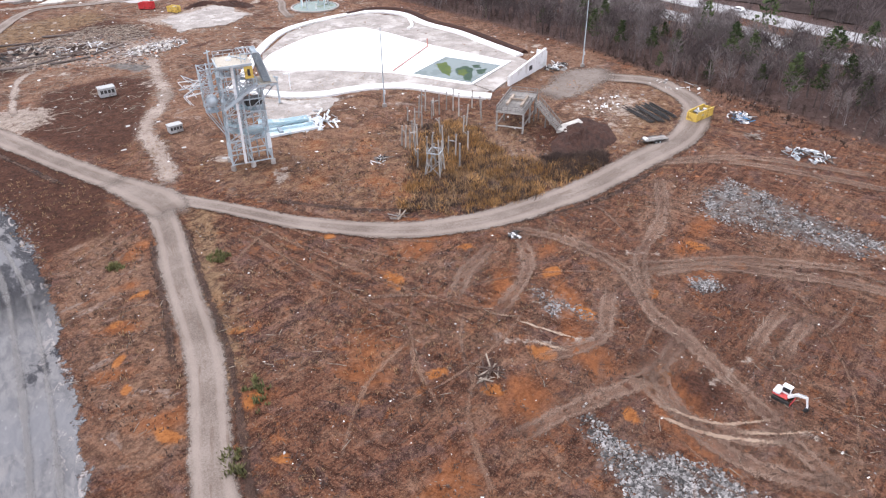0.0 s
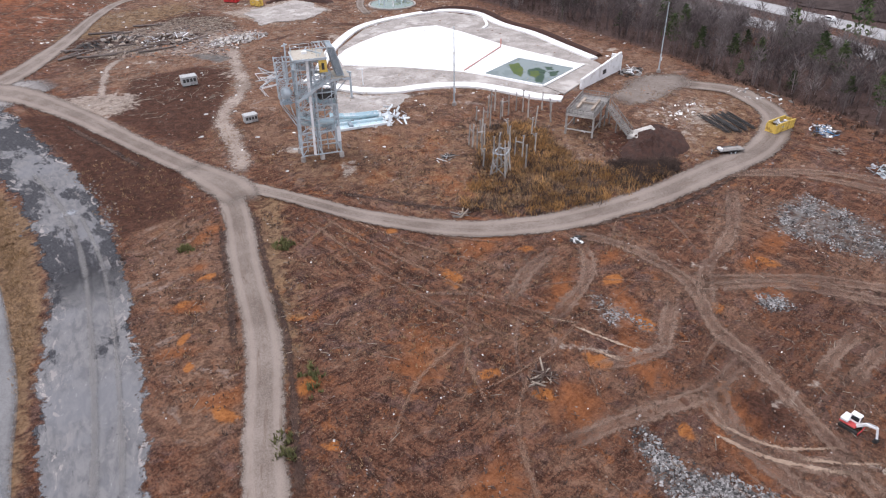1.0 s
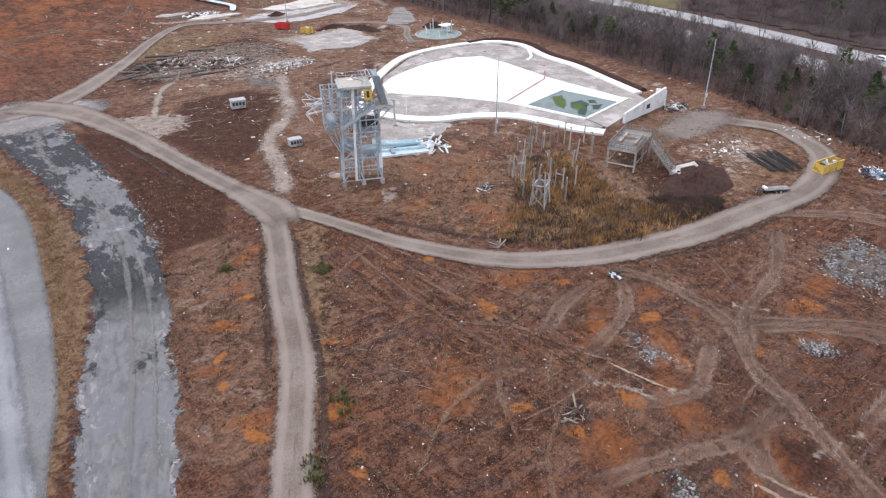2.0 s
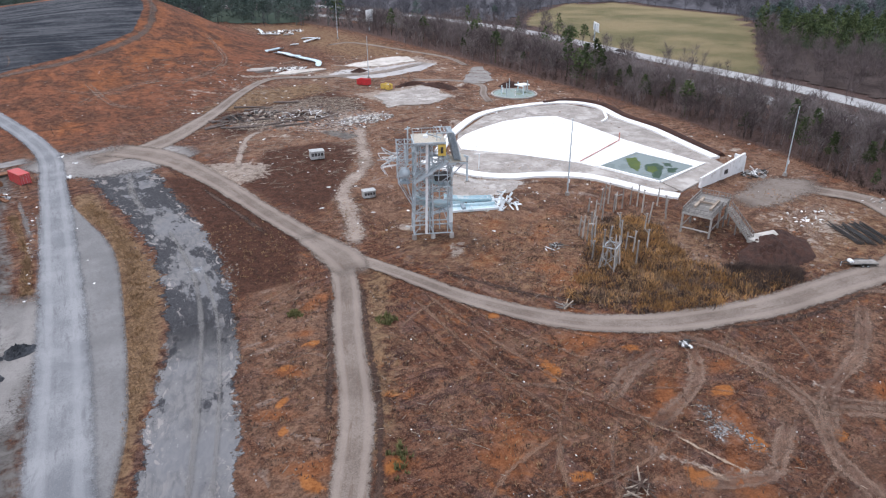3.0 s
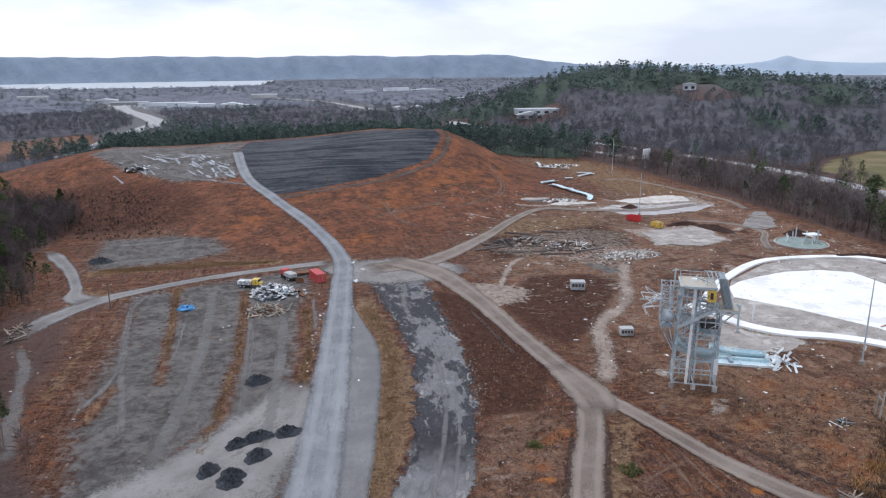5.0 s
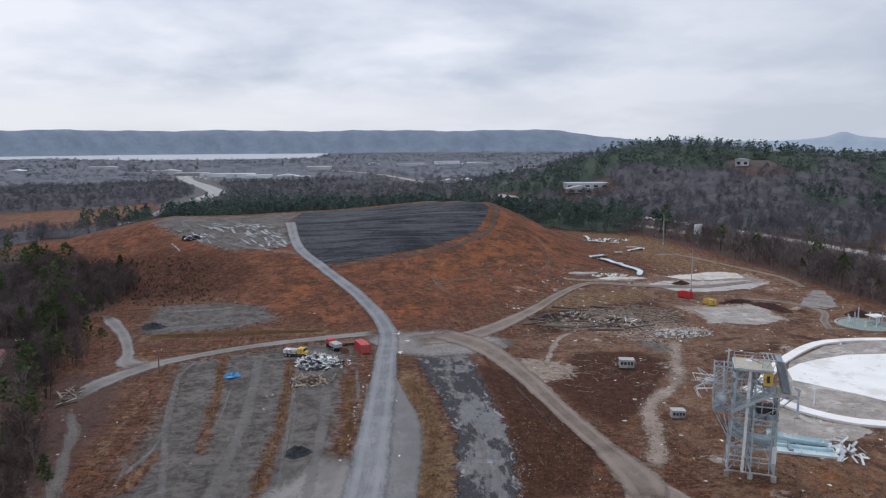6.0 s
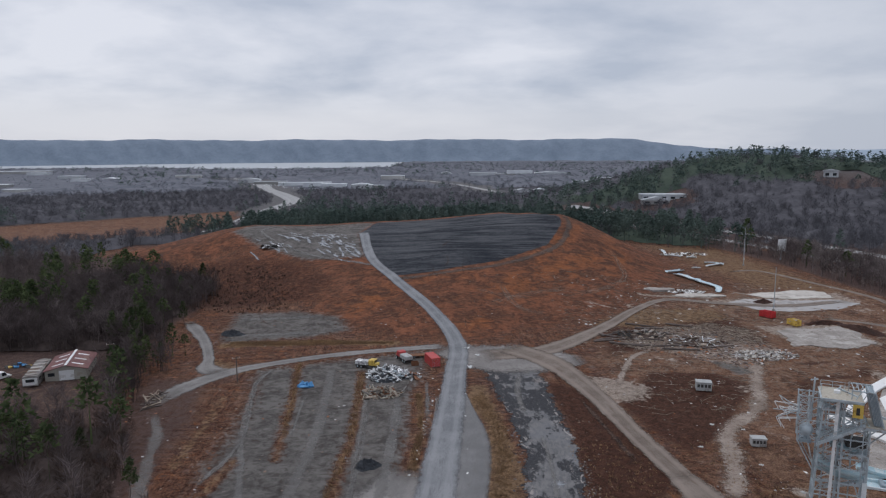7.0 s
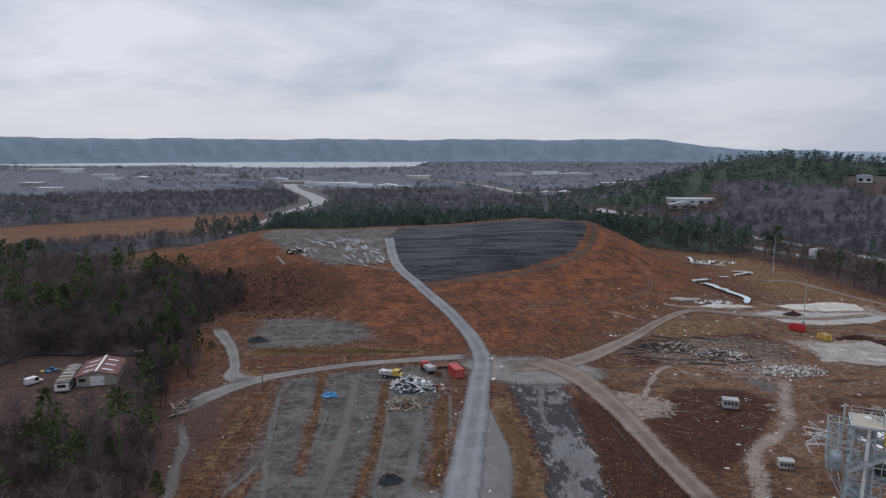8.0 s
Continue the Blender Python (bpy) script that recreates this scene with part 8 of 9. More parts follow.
def canopy(label, lo, hi, cell, rise, mat):
    """The closed, uneven roof or undergrowth of the woods between two distances, as one sheet."""
    a = np.arange(-hi * 0.62, hi + 1, cell)
    b = np.arange(0, hi + 1, cell)
    X, Y = np.meshgrid(a, b)
    jit = np.random.RandomState(int(lo))
    X, Y = X + jit.uniform(-0.3, 0.3, X.shape) * cell, Y + jit.uniform(-0.3, 0.3, X.shape) * cell
    R, A = np.hypot(X, Y), np.arctan2(X, Y)
    ok = (R >= lo) & (R <= hi) & (A > -0.75) & (A < 1.5)
    ok &= ~((X > 140) & (X < 222) & (Y < 430))
    ok[ok] = clear_of(X[ok], Y[ok], cell * 0.35)
    town = np.zeros(X.shape, bool)
    for pts in TOWNS:
        town |= poly_dist(X, Y, pts)[1]
    core = ok.copy()
    ny, nx = X.shape
    core[0], core[-1], core[:, 0], core[:, -1] = False, False, False, False
    for dy in (0, 1, 2):
        for dx in (0, 1, 2):
            core[1:-1, 1:-1] &= ok[dy : ny - 2 + dy, dx : nx - 2 + dx]
    zg = height(X, Y)
    Z = zg + np.where(core, rise * np.where(town, 0.25, 1.0) * (0.55 + 0.6 * lattice(X, Y, cell * 1.7, 3) + 0.35 * jit.uniform(-1, 1, X.shape)), 0.3)
    quad = ok[:-1, :-1] & ok[1:, :-1] & ok[:-1, 1:] & ok[1:, 1:]
    base = (np.arange(nx - 1)[None] + nx * np.arange(ny - 1)[:, None])[quad]
    F = np.stack([base, base + 1, base + nx + 1, base + nx], -1)
    used, F = np.unique(F, return_inverse=True)
    F = F.reshape(-1, 4)
    V = np.stack([X, Y, Z], -1).reshape(-1, 3)[used]
    ob = link_mesh("woods", V, F, mat, smooth=True)
    at = ob.data.attributes.new("grove", "FLOAT_VECTOR", "POINT")
    g = pine_share(V[:, 0], V[:, 1], height(V[:, 0], V[:, 1]))
    at.data.foreach_set("vector", np.stack([g, g * 0, g * 0], -1).ravel().astype(np.float32))
    return tagged(ob, label, "woods", "", "stuff")


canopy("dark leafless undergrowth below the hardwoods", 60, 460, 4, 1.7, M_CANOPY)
canopy("roof of distant winter woods, haze put into its colour", 440, 1320, 9, 5.0, M_CANOPYMID)
canopy("roof of far valley woods, haze put into its colour", 1300, 4050, 26, 7.0, M_CANOPYFAR)
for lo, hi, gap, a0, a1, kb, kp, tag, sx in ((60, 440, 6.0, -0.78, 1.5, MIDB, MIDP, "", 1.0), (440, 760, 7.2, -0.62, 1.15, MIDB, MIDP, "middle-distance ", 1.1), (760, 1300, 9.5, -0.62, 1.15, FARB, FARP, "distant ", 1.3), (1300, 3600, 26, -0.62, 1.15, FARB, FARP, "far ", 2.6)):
    x, y, z, pine = grove(lo, hi, gap, a0, a1)
    sc = rnd.uniform(0.7, 1.2, len(x))
    tall = ((x > 130) & (x < 205) & (y > 395) & (y < 620)) | ((y > 480) & (y < 700) & (x < 150) & (x > -200))
    sc = np.where(tall & pine, rnd.uniform(0.9, 1.75, len(x)), np.where(pine, sc * 1.15, sc))
    for pts in TOWNS:
        sc = np.where(poly_dist(x, y, pts)[1], sc * 0.45, sc)
    turn = rnd.uniform(0, 6.28, len(x))
    # Beyond 440 m the tree colours have aerial haze mixed in
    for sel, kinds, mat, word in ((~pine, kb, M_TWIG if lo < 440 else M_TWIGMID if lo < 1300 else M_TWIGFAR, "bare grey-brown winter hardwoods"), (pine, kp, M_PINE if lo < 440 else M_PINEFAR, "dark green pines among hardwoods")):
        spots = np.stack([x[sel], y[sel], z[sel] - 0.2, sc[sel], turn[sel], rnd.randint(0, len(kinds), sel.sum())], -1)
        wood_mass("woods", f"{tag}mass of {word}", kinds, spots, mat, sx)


def thicket(label, pts, n, lo, hi, kinds, mat, seed):
    """Small trees crowded into one stretch."""
    rg = np.random.RandomState(seed)
    p = np.array(pts)
    x, y = rg.uniform(p[:, 0].min(), p[:, 0].max(), n * 4), rg.uniform(p[:, 1].min(), p[:, 1].max(), n * 4)
    ok = poly_dist(x, y, pts)[1]
    for bare in NOWOOD:
        ok &= ~poly_dist(x, y, bare)[1]
    for name, road, w, *_ in ROADS:
        ok &= poly_dist(x, y, road, False)[0] > w / 2 + 1.5
    x, y = x[ok][:n], y[ok][:n]
    k = len(x)
    wood_mass("woods", label, kinds, np.stack([x, y, height(x, y) - 0.15, rg.uniform(lo, hi, k), rg.uniform(0, 6.28, k), rg.randint(0, len(kinds), k)], -1), mat)


thicket("dense bare hardwood strip between the site and the highway", EASTWOOD, 520, 0.45, 0.95, MIDB, M_TWIGEAST, 51)
thicket("bare trees close along the highway's edge", [(190, -40), (203, 60), (214, 140), (219, 240), (213, 400), (205, 400), (205, 240), (198, 140), (188, 60), (180, -40)], 800, 0.7, 1.1, MIDB, M_TWIGEAST, 52)
thicket("brown brush at the foot of the tree strip", [(146, -30), (150, 14), (158, 41), (166, 72), (174, 95), (179, 125), (185, 170), (186, 240), (192, 240), (192, 170), (186, 125), (180, 95), (172, 72), (164, 41), (156, 14), (154, -30)], 700, 0.14, 0.3, MIDB, M_BRUSH, 53)
thicket("dense bare hardwoods beside the lot", WESTWOOD[:9] + [(-150, 300), (-150, 208), (-84, 206)], 1000, 0.5, 1.0, MIDB, M_TWIG, 54)
thicket("dense leafless scrub below the barn", [(-130, 80), (-44, 80), (-52, 118), (-58, 140), (-68, 150), (-126, 154)], 1500, 0.2, 0.5, MIDB, M_BRUSH, 55)

thicket("dark green pines beside the gravel spur", [(-92, 192), (-80, 170), (-70, 180), (-68, 200), (-76, 216), (-90, 214)], 14, 0.55, 0.95, MIDP, M_PINE, 56)
thicket("bare hardwoods between the barn and the gravel spur", [(-92, 190), (-80, 166), (-70, 172), (-68, 204), (-80, 222), (-92, 214)], 46, 0.4, 0.8, MIDB, M_TWIG, 57)

# ---- the distance ----
slab("lake", LAKE, -16.5, -15.6, M_LAKE, "wide lake under the far ridge, sky reflection in its colour", "lake")


def ridge(name, label, r, mat, f, lo, hi, deep=300):
    """A long wooded ridge with spurs and hollows down its flank."""
    a = np.linspace(lo, hi, 420)
    v, faces, rows = [], [], 9
    for t in a:
        s, c = math.sin(t), math.cos(t)
        for k in range(rows):
            u = k / (rows - 2)
            spur = math.sin(t * 90 + 2 * math.sin(t * 37)) * 0.5 + math.sin(t * 210 + k) * 0.25
            d = r + deep * (min(u, 1) + 0.16 * spur * (0 < k < rows - 2))
            z = -20 + (f(t) + 20) * ss(0, 1.0, u) ** 0.8 if k < rows - 1 else -20
            v.append(((d + (80 if k == rows - 1 else 0)) * s, (d + (80 if k == rows - 1 else 0)) * c, float(z)))
    for i in range(len(a) - 1):
        for j in range(rows - 1):
            k = rows * i + j
            faces.append((k, k + rows, k + rows + 1, k + 1))
    ob = link_mesh(name, v, faces, mat, smooth=True)
    return tagged(ob, label, "ridge", "", "structure")


def ridge_one(t):
    n = 3 * math.sin(t * 31) + 2 * math.sin(t * 67 + 1) + 1.5 * math.sin(t * 173)
    fall = float(ss(0.27, 0.43, t))
    return 118 - 6 * t + n - fall * 66


def ridge_two(t):
    peak = 24 * math.exp(-(((t - 0.652) / 0.012) ** 2)) + 20 * math.exp(-(((t - 0.65) / 0.04) ** 2))
    return 46 + 7 * math.sin(t * 9 + 1) + 3 * math.sin(t * 40) + peak


ridge("backdrop_ridge", "long wooded ridge on the horizon, blue-grey haze in its colour", 4150, M_RIDGE, ridge_one, -0.95, 0.5)
ridge("backdrop_hills", "far hills with one peak, pale blue haze in their colour", 4560, M_RIDGE2, ridge_two, -0.2, 1.75)

BR = thing("lake_bridge", "long pale road bridge over the lake", "bridge", pose(0, 0, 0))
slab("deck", [(-112, 1830), (-142, 1824), (-184, 2131), (-445, 4100), (-385, 4100), (-157, 2131)], -7, -4.5, M_HWY, parent=BR, kind="")
for k in range(9):
    u = (k + 0.5) / 9
    p = (-180 - 280 * u, 2420 + 1600 * u)
    bar("pier", (*p, -17), (*p, -7), 8, M_HWY, BR)


def block(x, y, w, d, h, turn, pitched, label, roof=None):
    """A low far building: walls, roof, a row of openings."""
    z = float(height(x, y))
    b = thing("building", label, "building", pose(x, y, z - 0.5, 0, 0, turn), "far low buildings")
    bm = bm_new()
    box(bm, -w / 2, w / 2, -d / 2, d / 2, 0, h)
    part("wall", bm, M_TOWNROOF if "white" in label else M_TOWN, b)
    if pitched:
        shape("roof", [(-w / 2 - 1, h), (w / 2 + 1, h), (w / 2 - 1, h + 1), (0, h + w * 0.14 if w < 30 else h + 4), (-w / 2 + 1, h + 1)], -d / 2 - 1, d / 2 + 1, roof or M_TOWNROOF, b)
    else:
        bm = bm_new()
        box(bm, -w / 2 - 0.6, w / 2 + 0.6, -d / 2 - 0.6, d / 2 + 0.6, h, h + 0.9)
        part("roof", bm, roof or M_TOWNROOF, b)
    n = max(2, min(7, int(w / 8))) if y < 1000 else 0
    for k in range(n):
        x0 = -w / 2 + (k + 0.25) * w / n
        bm = bm_new()
        box(bm, x0, x0 + w / n * 0.5, -d / 2 - 0.1, -d / 2, h * 0.25, h * 0.7)
        part("window", bm, M_GLASS, b)
    return b


WH, GR = "low white-roofed commercial building in the valley", "pale grey warehouse among bare trees"
for x, y, w, d, h, turn, pit, label in (
    (-1304, 2342, 170, 50, 8, 10, 0, GR), (-1200, 2250, 60, 40, 7, 0, 0, WH), (-752, 1727, 36, 24, 6, 0, 1, WH), (-822, 1727, 44, 24, 6, 8, 0, WH), (-867, 1468, 44, 26, 6, 0, 0, GR), (-723, 1277, 40, 24, 6, 5, 0, GR), (-930, 1900, 60, 26, 7, 0, 0, WH),
    (-584, 1790, 62, 18, 10, 0, 0, GR), (-396, 1642, 50, 20, 6, 0, 1, WH), (-210, 1440, 56, 26, 7, 8, 0, WH), (-171, 1400, 50, 24, 6, 0, 0, WH), (-110, 1331, 40, 26, 7, 0, 1, WH), (-95, 1360, 50, 20, 5, 0, 0, GR), (-330, 1560, 70, 18, 5, 4, 0, GR), (-260, 1500, 80, 20, 5, 4, 0, WH),
    (-69, 1792, 60, 20, 7, 0, 0, GR), (76, 2012, 30, 20, 6, 0, 1, WH), (175, 1934, 74, 24, 8, 0, 0, WH), (230, 1880, 50, 20, 7, 0, 0, GR), (300, 2098, 74, 24, 8, 0, 0, WH), (362, 1934, 86, 26, 7, 4, 1, WH), (350, 1430, 66, 30, 7, 0, 0, WH), (440, 1592, 66, 24, 7, 0, 0, WH), (400, 1480, 50, 20, 6, 0, 0, GR),
    (166, 1125, 30, 16, 5, 5, 1, WH), (200, 1150, 22, 14, 5, 0, 1, GR),
    (247, 702, 44, 18, 5, -8, 0, WH), (236, 690, 26, 12, 4, -8, 1, GR),
    (405, 676, 13, 8, 6, -30, 1, "white house on the wooded hillside"), (470, 720, 11, 8, 5, -30, 1, "pale house near the hilltop"),
):
    block(x, y, w, d, h * (1.35 if y > 1000 else 1), turn, pit, label)

# ---- loose stuff on the ground ----


def chips(name, label, n, sampler, mat, lo, hi, seed, flat=0.45, category="debris"):
    """Uncounted small angular pieces as one mesh."""
    rg = np.random.RandomState(seed)
    x, y = sampler(n, rg)
    n = len(x)
    s = lo + (hi - lo) * rg.uniform(0, 1, n) ** 2.2
    base = np.array([(-1, -0.8, 0), (0.9, -1, 0), (1, 0.8, 0), (-0.8, 1, 0), (-0.5, -0.6, 1), (0.6, -0.4, 0.9), (0.5, 0.6, 1.05), (-0.6, 0.4, 0.8)], float)
    faces = np.array([(0, 1, 5, 4), (1, 2, 6, 5), (2, 3, 7, 6), (3, 0, 4, 7), (4, 5, 6, 7)])
    a = rg.uniform(0, 6.28, n)
    v = base[None] * (1 + rg.uniform(-0.3, 0.3, (n, 8, 3)))
    v = v * np.stack([s, s * rg.uniform(0.4, 1, n), s * rg.uniform(0.5, 1.2, n) * flat], -1)[:, None]
    c, sn = np.cos(a)[:, None], np.sin(a)[:, None]
    X = v[..., 0] * c - v[..., 1] * sn + x[:, None]
    Y = v[..., 0] * sn + v[..., 1] * c + y[:, None]
    Z = v[..., 2] + height(x, y)[:, None] - 0.02
    V = np.stack([X, Y, Z], -1).reshape(-1, 3).astype(np.float32)
    F = (faces[None] + 8 * np.arange(n)[:, None, None]).reshape(-1, 4).astype(np.int32)
    me = bpy.data.meshes.new(name)
    me.vertices.add(len(V)), me.loops.add(F.size), me.polygons.add(len(F))
    me.vertices.foreach_set("co", V.ravel())
    me.loops.foreach_set("vertex_index", F.ravel())
    me.polygons.foreach_set("loop_start", np.arange(0, F.size, 4, dtype=np.int32))
    me.update(calc_edges=True)
    me.materials.append(mat)
    return tagged(new(name, me), label, category, "", "stuff")


def in_polys(*polys, clump=0.0):
    def pick(n, rg):
        xs, ys = [], []
        for pts in polys:
            p = np.array(pts)
            x, y = rg.uniform(p[:, 0].min(), p[:, 0].max(), n * 5), rg.uniform(p[:, 1].min(), p[:, 1].max(), n * 5)
            d, ok = poly_dist(x, y, pts)
            ok &= rg.uniform(0, 1, len(x)) < np.clip(d / 2.0, 0.15, 1)
            if clump:
                w = np.sin(x * 0.55 + 2 * np.sin(y * 0.37)) * np.sin(y * 0.6 + 1.7 * np.sin(x * 0.31)) * 0.5 + 0.5
                ok &= rg.uniform(0, 1, len(x)) < 1 - clump + clump * w**2.2 * 1.2
            xs.append(x[ok][:n]), ys.append(y[ok][:n])
        return np.concatenate(xs), np.concatenate(ys)

    return pick


def on_site(x0, x1, y0, y1, clump=0.55):
    def pick(n, rg):
        x, y = rg.uniform(x0, x1, n * 4), rg.uniform(y0, y1, n * 4)
        w = np.sin(x * 0.21 + 2 * np.sin(y * 0.13)) * np.sin(y * 0.23 + 1.5 * np.sin(x * 0.11)) * 0.5 + 0.5
        ok = rg.uniform(0, 1, len(x)) < (1 - clump) + clump * w * 1.3
        for _, pts, wd, *_ in ROADS[:10]:
            ok &= poly_dist(x, y, pts, False)[0] > wd * 0.42
        return x[ok][:n], y[ok][:n]

    return pick


chips("rubble_bed", "bed of pale grey broken stone on brown earth", 5200, in_polys([(110, 36), (121, 34), (118, 22), (115, 12), (113, 4), (105, 8), (104, 22), (102, 32)], clump=0.8), M_ROCK, 0.05, 0.24, 1, 0.7, "rubble")
chips("rubble_bed", "bed of pale grey broken stone on brown earth", 6000, in_polys([(54, 25), (50, 24), (44, 14), (46, 4), (54, 2), (54.5, 11), (51.5, 18.5)], clump=0.75), M_ROCK, 0.05, 0.25, 2, 0.7, "rubble")
chips("rubble_bed", "thin spread of grey broken stone", 900, in_polys([(69.5, 43.5), (70, 36), (68, 30), (64, 37)], [(84, 27), (88, 24), (86, 20), (82, 23)]), M_ROCK, 0.05, 0.2, 3, 0.7, "rubble")
chips("rubble_bed", "pale stones along the old asphalt edge", 220, in_polys([(27, 100), (32, 112), (34, 128), (30, 128), (26, 112)], [(2.5, 168), (0.5, 140), (2, 140), (4, 168)]), M_ROCK, 0.08, 0.26, 4, 0.5, "rubble")
chips("strewn_debris", "small strewn litter and wood chips on bare earth", 11000, on_site(15, 112, -12, 100), M_DEBRIS, 0.03, 0.16, 5)
chips("strewn_debris", "small strewn litter and rubble over the site", 5200, on_site(20, 180, 95, 300, 0.85), M_DEBRIS, 0.04, 0.26, 6)
chips("strewn_debris", "strewn litter near the woods", 1800, on_site(105, 165, -10, 95), M_DEBRIS, 0.06, 0.42, 7)
chips("strewn_debris", "strewn litter over the gravel lot", 1400, on_site(-66, 8, 95, 260), M_DEBRIS, 0.05, 0.36, 8)
chips("rubble_bed", "scatter of pale rubble in the clearing", 4200, in_polys([(58, 212), (94, 232), (112, 196), (90, 180), (70, 198)], clump=0.7), M_DEBRIS, 0.1, 0.6, 9, 0.5, "rubble")
chips("slab_shards", "broken dark asphalt plates on silt", 500, in_polys([(16, 110), (29, 112), (32, 150), (34, 176), (20, 178), (18, 140)]), M_OLDPIECE, 0.1, 0.5, 10, 0.12, "rubble")


def blades(name, label, n, sampler, mat, h0, h1, seed, w=0.05, per=6, category="grass", spread=0.16):
    rg = np.random.RandomState(seed)
    x, y = sampler(n, rg)
    n = len(x)
    m = n * per
    s = rg.uniform(h0, h1, n).repeat(per)
    a = rg.uniform(0, 6.28, m)
    bx, by = x.repeat(per) + rg.normal(0, spread, m), y.repeat(per) + rg.normal(0, spread, m)
    z = height(bx, by) - 0.03
    lean = rg.uniform(0.1, 0.6 + spread, m) * s
    t = a + 1.57
    V = np.stack([np.stack([bx - w * np.cos(t), by - w * np.sin(t), z], -1), np.stack([bx + w * np.cos(t), by + w * np.sin(t), z], -1), np.stack([bx + lean * np.cos(a), by + lean * np.sin(a), z + s * rg.uniform(0.7, 1.1, m)], -1)], 1).reshape(-1, 3).astype(np.float32)
    F = np.arange(3 * m, dtype=np.int32)
    me = bpy.data.meshes.new(name)
    me.vertices.add(len(V)), me.loops.add(3 * m), me.polygons.add(m)
    me.vertices.foreach_set("co", V.ravel())
    me.loops.foreach_set("vertex_index", F)
    me.polygons.foreach_set("loop_start", np.arange(0, 3 * m, 3, dtype=np.int32))
    me.update(calc_edges=True)
    me.materials.append(mat)
    return tagged(new(name, me), label, category, "", "stuff")


KNOLL = [(73, 72), (80, 77), (85, 81), (96, 90), (104, 94), (112, 89), (109, 80), (103, 70), (105.5, 63), (110, 58), (112, 53.6), (104, 54.4), (92, 56), (81, 61.5), (75, 67)]
blades("dry_grass", "tall tawny dry grass on the knoll", 820, in_polys(KNOLL, clump=0.97), M_STRAW, 0.5, 1.3, 1, 0.06, 22, spread=0.5)
blades("dry_grass", "brown weeds among tall grass on the knoll", 1500, in_polys(KNOLL, clump=0.8), M_WEED, 0.3, 1.0, 31, 0.06, 12, spread=0.45)
blades("dry_brush", "dark low brush among the tall grass", 1700, in_polys(KNOLL, [(100, 56), (112, 53.6), (116, 57), (106, 66)], clump=0.9), M_BRUSH, 0.4, 1.1, 11, 0.06, 16, "brush", 0.5)
blades("dry_grass", "tawny dry grass strip between pavements", 5200, in_polys([(3, 74), (7, 86), (11, 104), (14.5, 128), (15, 146), (12, 162), (16, 168), (19.5, 143), (18.5, 128), (16, 109), (11, 89), (6, 78)], [(-60, 210), (-60, 216), (-30, 217), (-8, 214), (-8, 211)], clump=0.6), M_WEED, 0.15, 0.5, 2, 0.05)
blades("dry_grass", "tawny dry grass strips across the lot", 1500, in_polys([(-18, 102), (-16.5, 102), (-13.4, 138), (-14.6, 184), (-16.4, 184), (-15.2, 138)], [(-2.6, 124), (-0.6, 124), (1.4, 143), (0.6, 166), (-0.9, 166), (-0.2, 143)], [(-29, 140), (-27.6, 140), (-30, 165), (-33, 193), (-35, 193)], clump=0.5), M_WEED, 0.2, 0.7, 22, 0.05)
blades("dry_grass", "tawny dry grass tufts on bare soil", 4200, on_site(22, 150, 40, 135, 0.9), M_WEED, 0.15, 0.5, 3, 0.05)
blades("dry_brush", "low dark weeds over churned earth", 5200, on_site(18, 115, -10, 100, 0.9), M_BRUSH, 0.15, 0.5, 23, 0.06, category="weeds")
blades("dry_brush", "dark low brush along the slope and woods", 500, in_polys([(-90, 258), (-60, 252), (-44, 262), (-60, 310), (-100, 330)], [(152, 20), (165, 46), (178, 90), (172, 92), (158, 50), (146, 20)], clump=0.9), M_BRUSH, 0.5, 1.4, 5, 0.1, category="brush")
blades("green_shrubs", "small green shrubs beside the dirt road", 34, in_polys([(29, 52), (32, 53), (33, 58), (30, 57)], [(44, 82), (47, 82), (47, 85), (44, 85)], [(21, 47), (23, 46), (25, 50), (23, 51)], [(33, 92), (35, 92), (35, 94), (33, 94)]), M_GREENB, 0.4, 1.0, 6, 0.14, 9, "shrub")


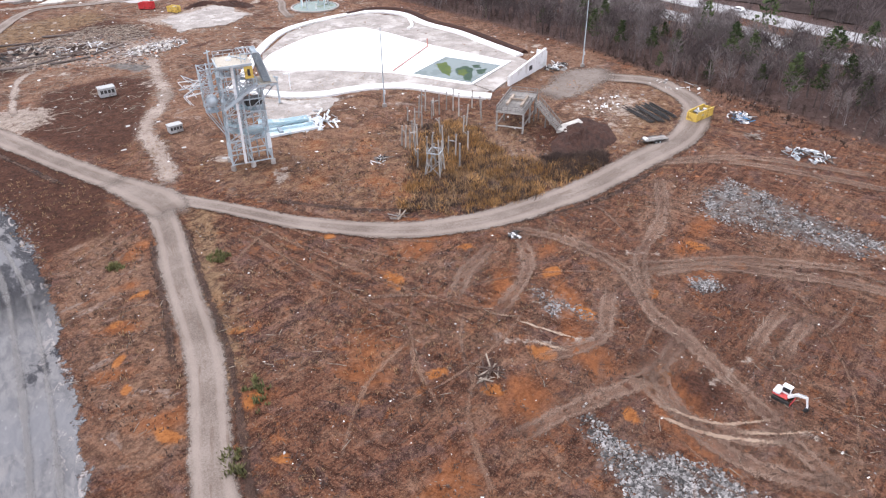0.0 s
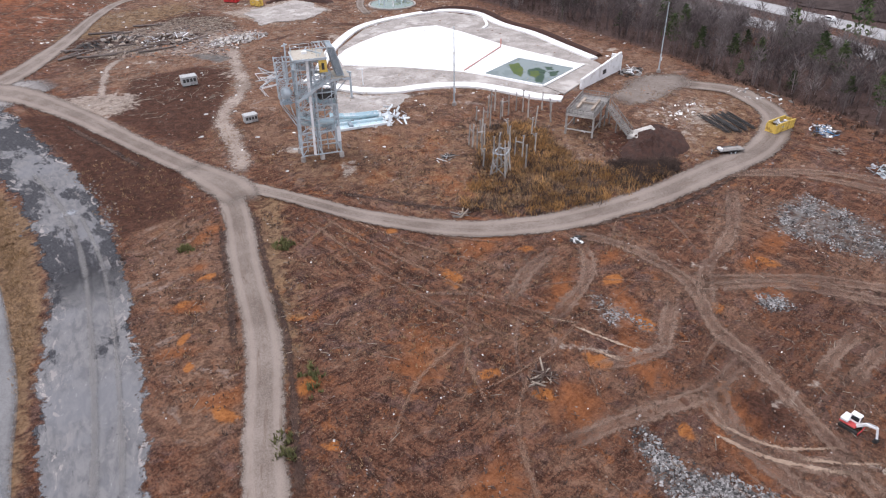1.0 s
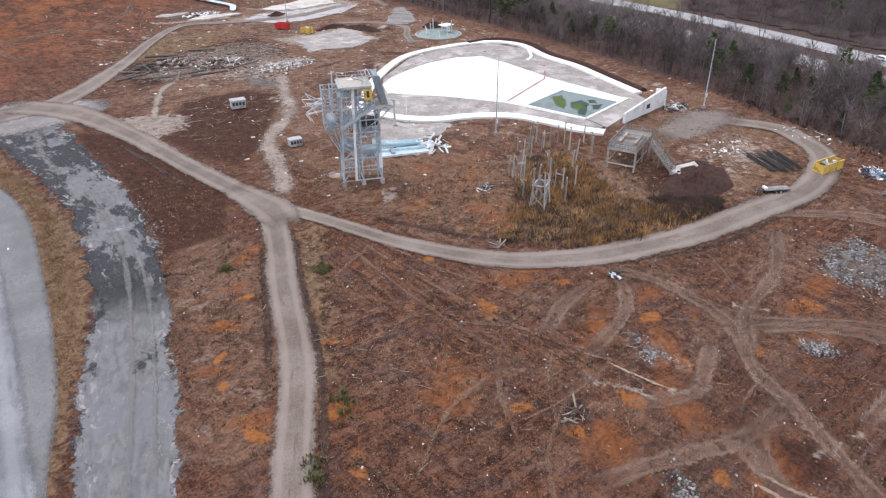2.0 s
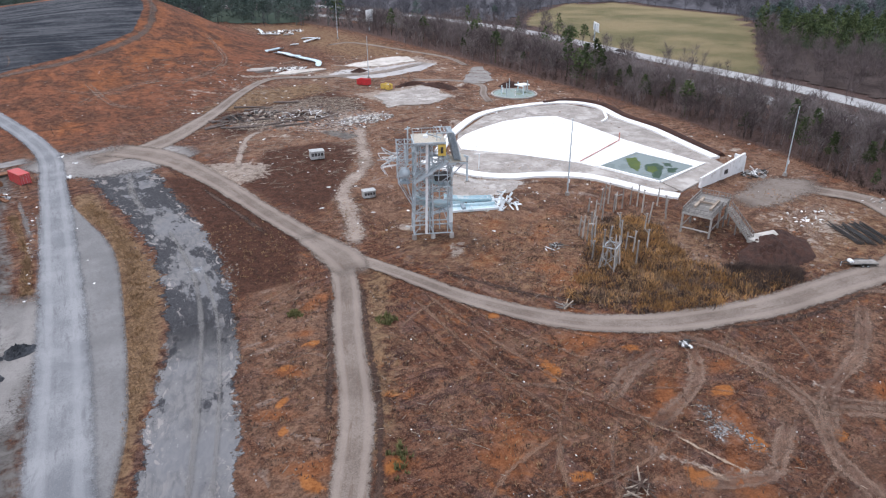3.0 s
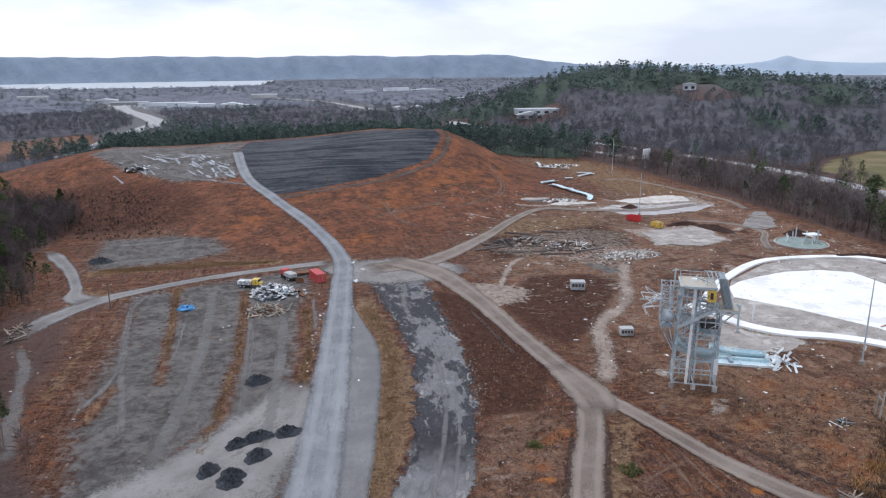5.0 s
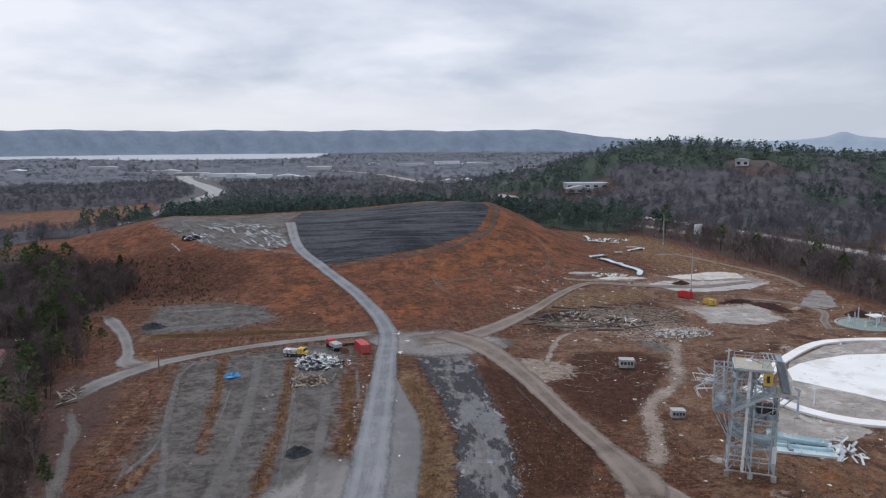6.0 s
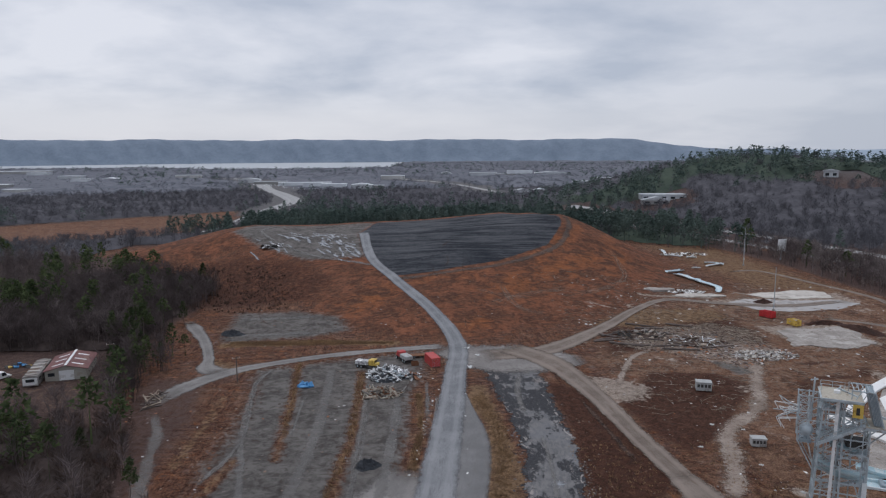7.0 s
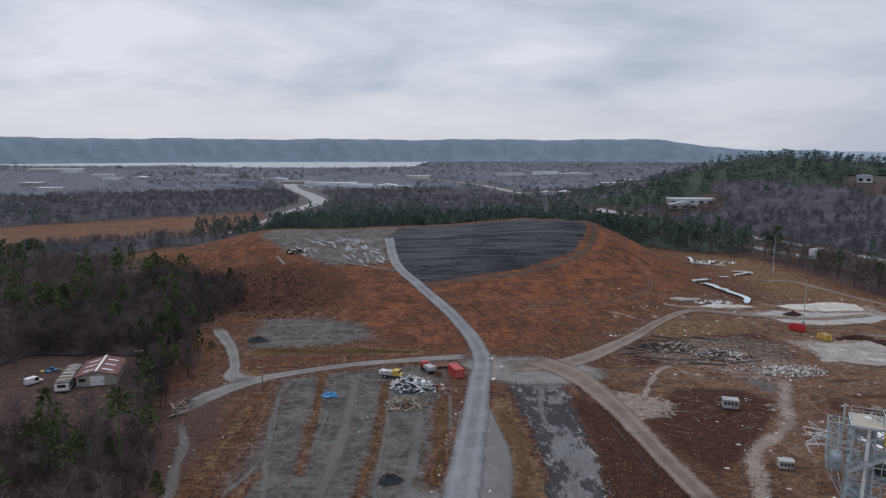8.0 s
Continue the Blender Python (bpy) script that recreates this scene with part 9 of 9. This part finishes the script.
def sticks(name, label, n, sampler, mat, lo, hi, seed):
    """Uncounted thin sticks lying about."""
    rg = np.random.RandomState(seed)
    x, y = sampler(n, rg)
    n = len(x)
    a, ln, w = rg.uniform(0, 6.28, n), lo + (hi - lo) * rg.uniform(0, 1, n) ** 2, rg.uniform(0.02, 0.05, n)
    z = height(x, y) + 0.05
    dx, dy, px, py = ln * np.cos(a), ln * np.sin(a), -w * np.sin(a), w * np.cos(a)
    t = rg.uniform(0, 0.25, n)
    V = np.stack([np.stack([x - dx - px, y - dy - py, z], -1), np.stack([x - dx + px, y - dy + py, z], -1), np.stack([x + dx + px, y + dy + py, z + t], -1), np.stack([x + dx - px, y + dy - py, z + t], -1), np.stack([x - dx, y - dy, z + 0.07], -1), np.stack([x + dx, y + dy, z + t + 0.07], -1)], 1)
    F = np.array([(0, 3, 5, 4), (1, 4, 5, 2)])
    F = (F[None] + 6 * np.arange(n)[:, None, None]).reshape(-1, 4)
    me = bpy.data.meshes.new(name)
    V, F = V.reshape(-1, 3).astype(np.float32), F.astype(np.int32)
    me.vertices.add(len(V)), me.loops.add(F.size), me.polygons.add(len(F))
    me.vertices.foreach_set("co", V.ravel())
    me.loops.foreach_set("vertex_index", F.ravel())
    me.polygons.foreach_set("loop_start", np.arange(0, F.size, 4, dtype=np.int32))
    me.update(calc_edges=True)
    me.materials.append(mat)
    return tagged(new(name, me), label, "sticks", "", "stuff")


sticks("strewn_sticks", "pale broken sticks strewn over cleared earth", 800, on_site(18, 112, -12, 100, 0.9), M_WOOD, 0.15, 0.8, 1)
sticks("strewn_sticks", "dark roots and sticks strewn over cleared earth", 1600, on_site(18, 112, -12, 100, 0.9), M_BRUSH, 0.15, 0.7, 2)
sticks("strewn_sticks", "broken timber strewn over the clearing", 2600, on_site(50, 150, 150, 300, 0.9), M_WOOD, 0.4, 2.0, 3)
chips("parked_cars", "far rows of parked cars and litter in the valley", 170, in_polys([(-380, 1560), (-120, 1600), (-110, 1330), (-230, 1330)], [(80, 1980), (400, 1980), (430, 1500), (330, 1400)], [(-1250, 2300), (-800, 1700), (-700, 1300), (-900, 1450)]), M_TOWNROOF, 1.0, 2.6, 31, 0.6, "cars")

chips("white_litter", "white plastic litter specks over cleared earth", 520, on_site(18, 120, -10, 110, 0.8), M_LITTER, 0.04, 0.22, 41, 0.3, "litter")
chips("white_litter", "white litter and broken fibreglass over the clearing", 700, on_site(55, 180, 100, 300, 0.85), M_LITTER, 0.1, 0.6, 42, 0.3, "litter")
chips("white_litter", "pale stones thrown beside the stone road", 170, in_polys([(7.6, 120), (9, 120), (12.6, 176), (11.4, 176)], [(-3, 120), (-1.4, 120), (5.6, 172), (4, 172)]), M_LITTER, 0.08, 0.4, 43, 0.4, "stones")
sticks("strewn_sticks", "broken boards and roots heaped over the clearing", 1500, in_polys([(58, 206), (76, 226), (100, 232), (112, 222), (108, 204), (84, 206), (70, 198)], clump=0.8), M_WOOD, 0.5, 2.6, 5)
sticks("strewn_sticks", "dark logs and roots heaped over the clearing", 900, in_polys([(58, 206), (76, 226), (100, 232), (112, 222), (108, 204), (84, 206), (70, 198)], clump=0.8), M_BRUSH, 0.6, 3.0, 6)
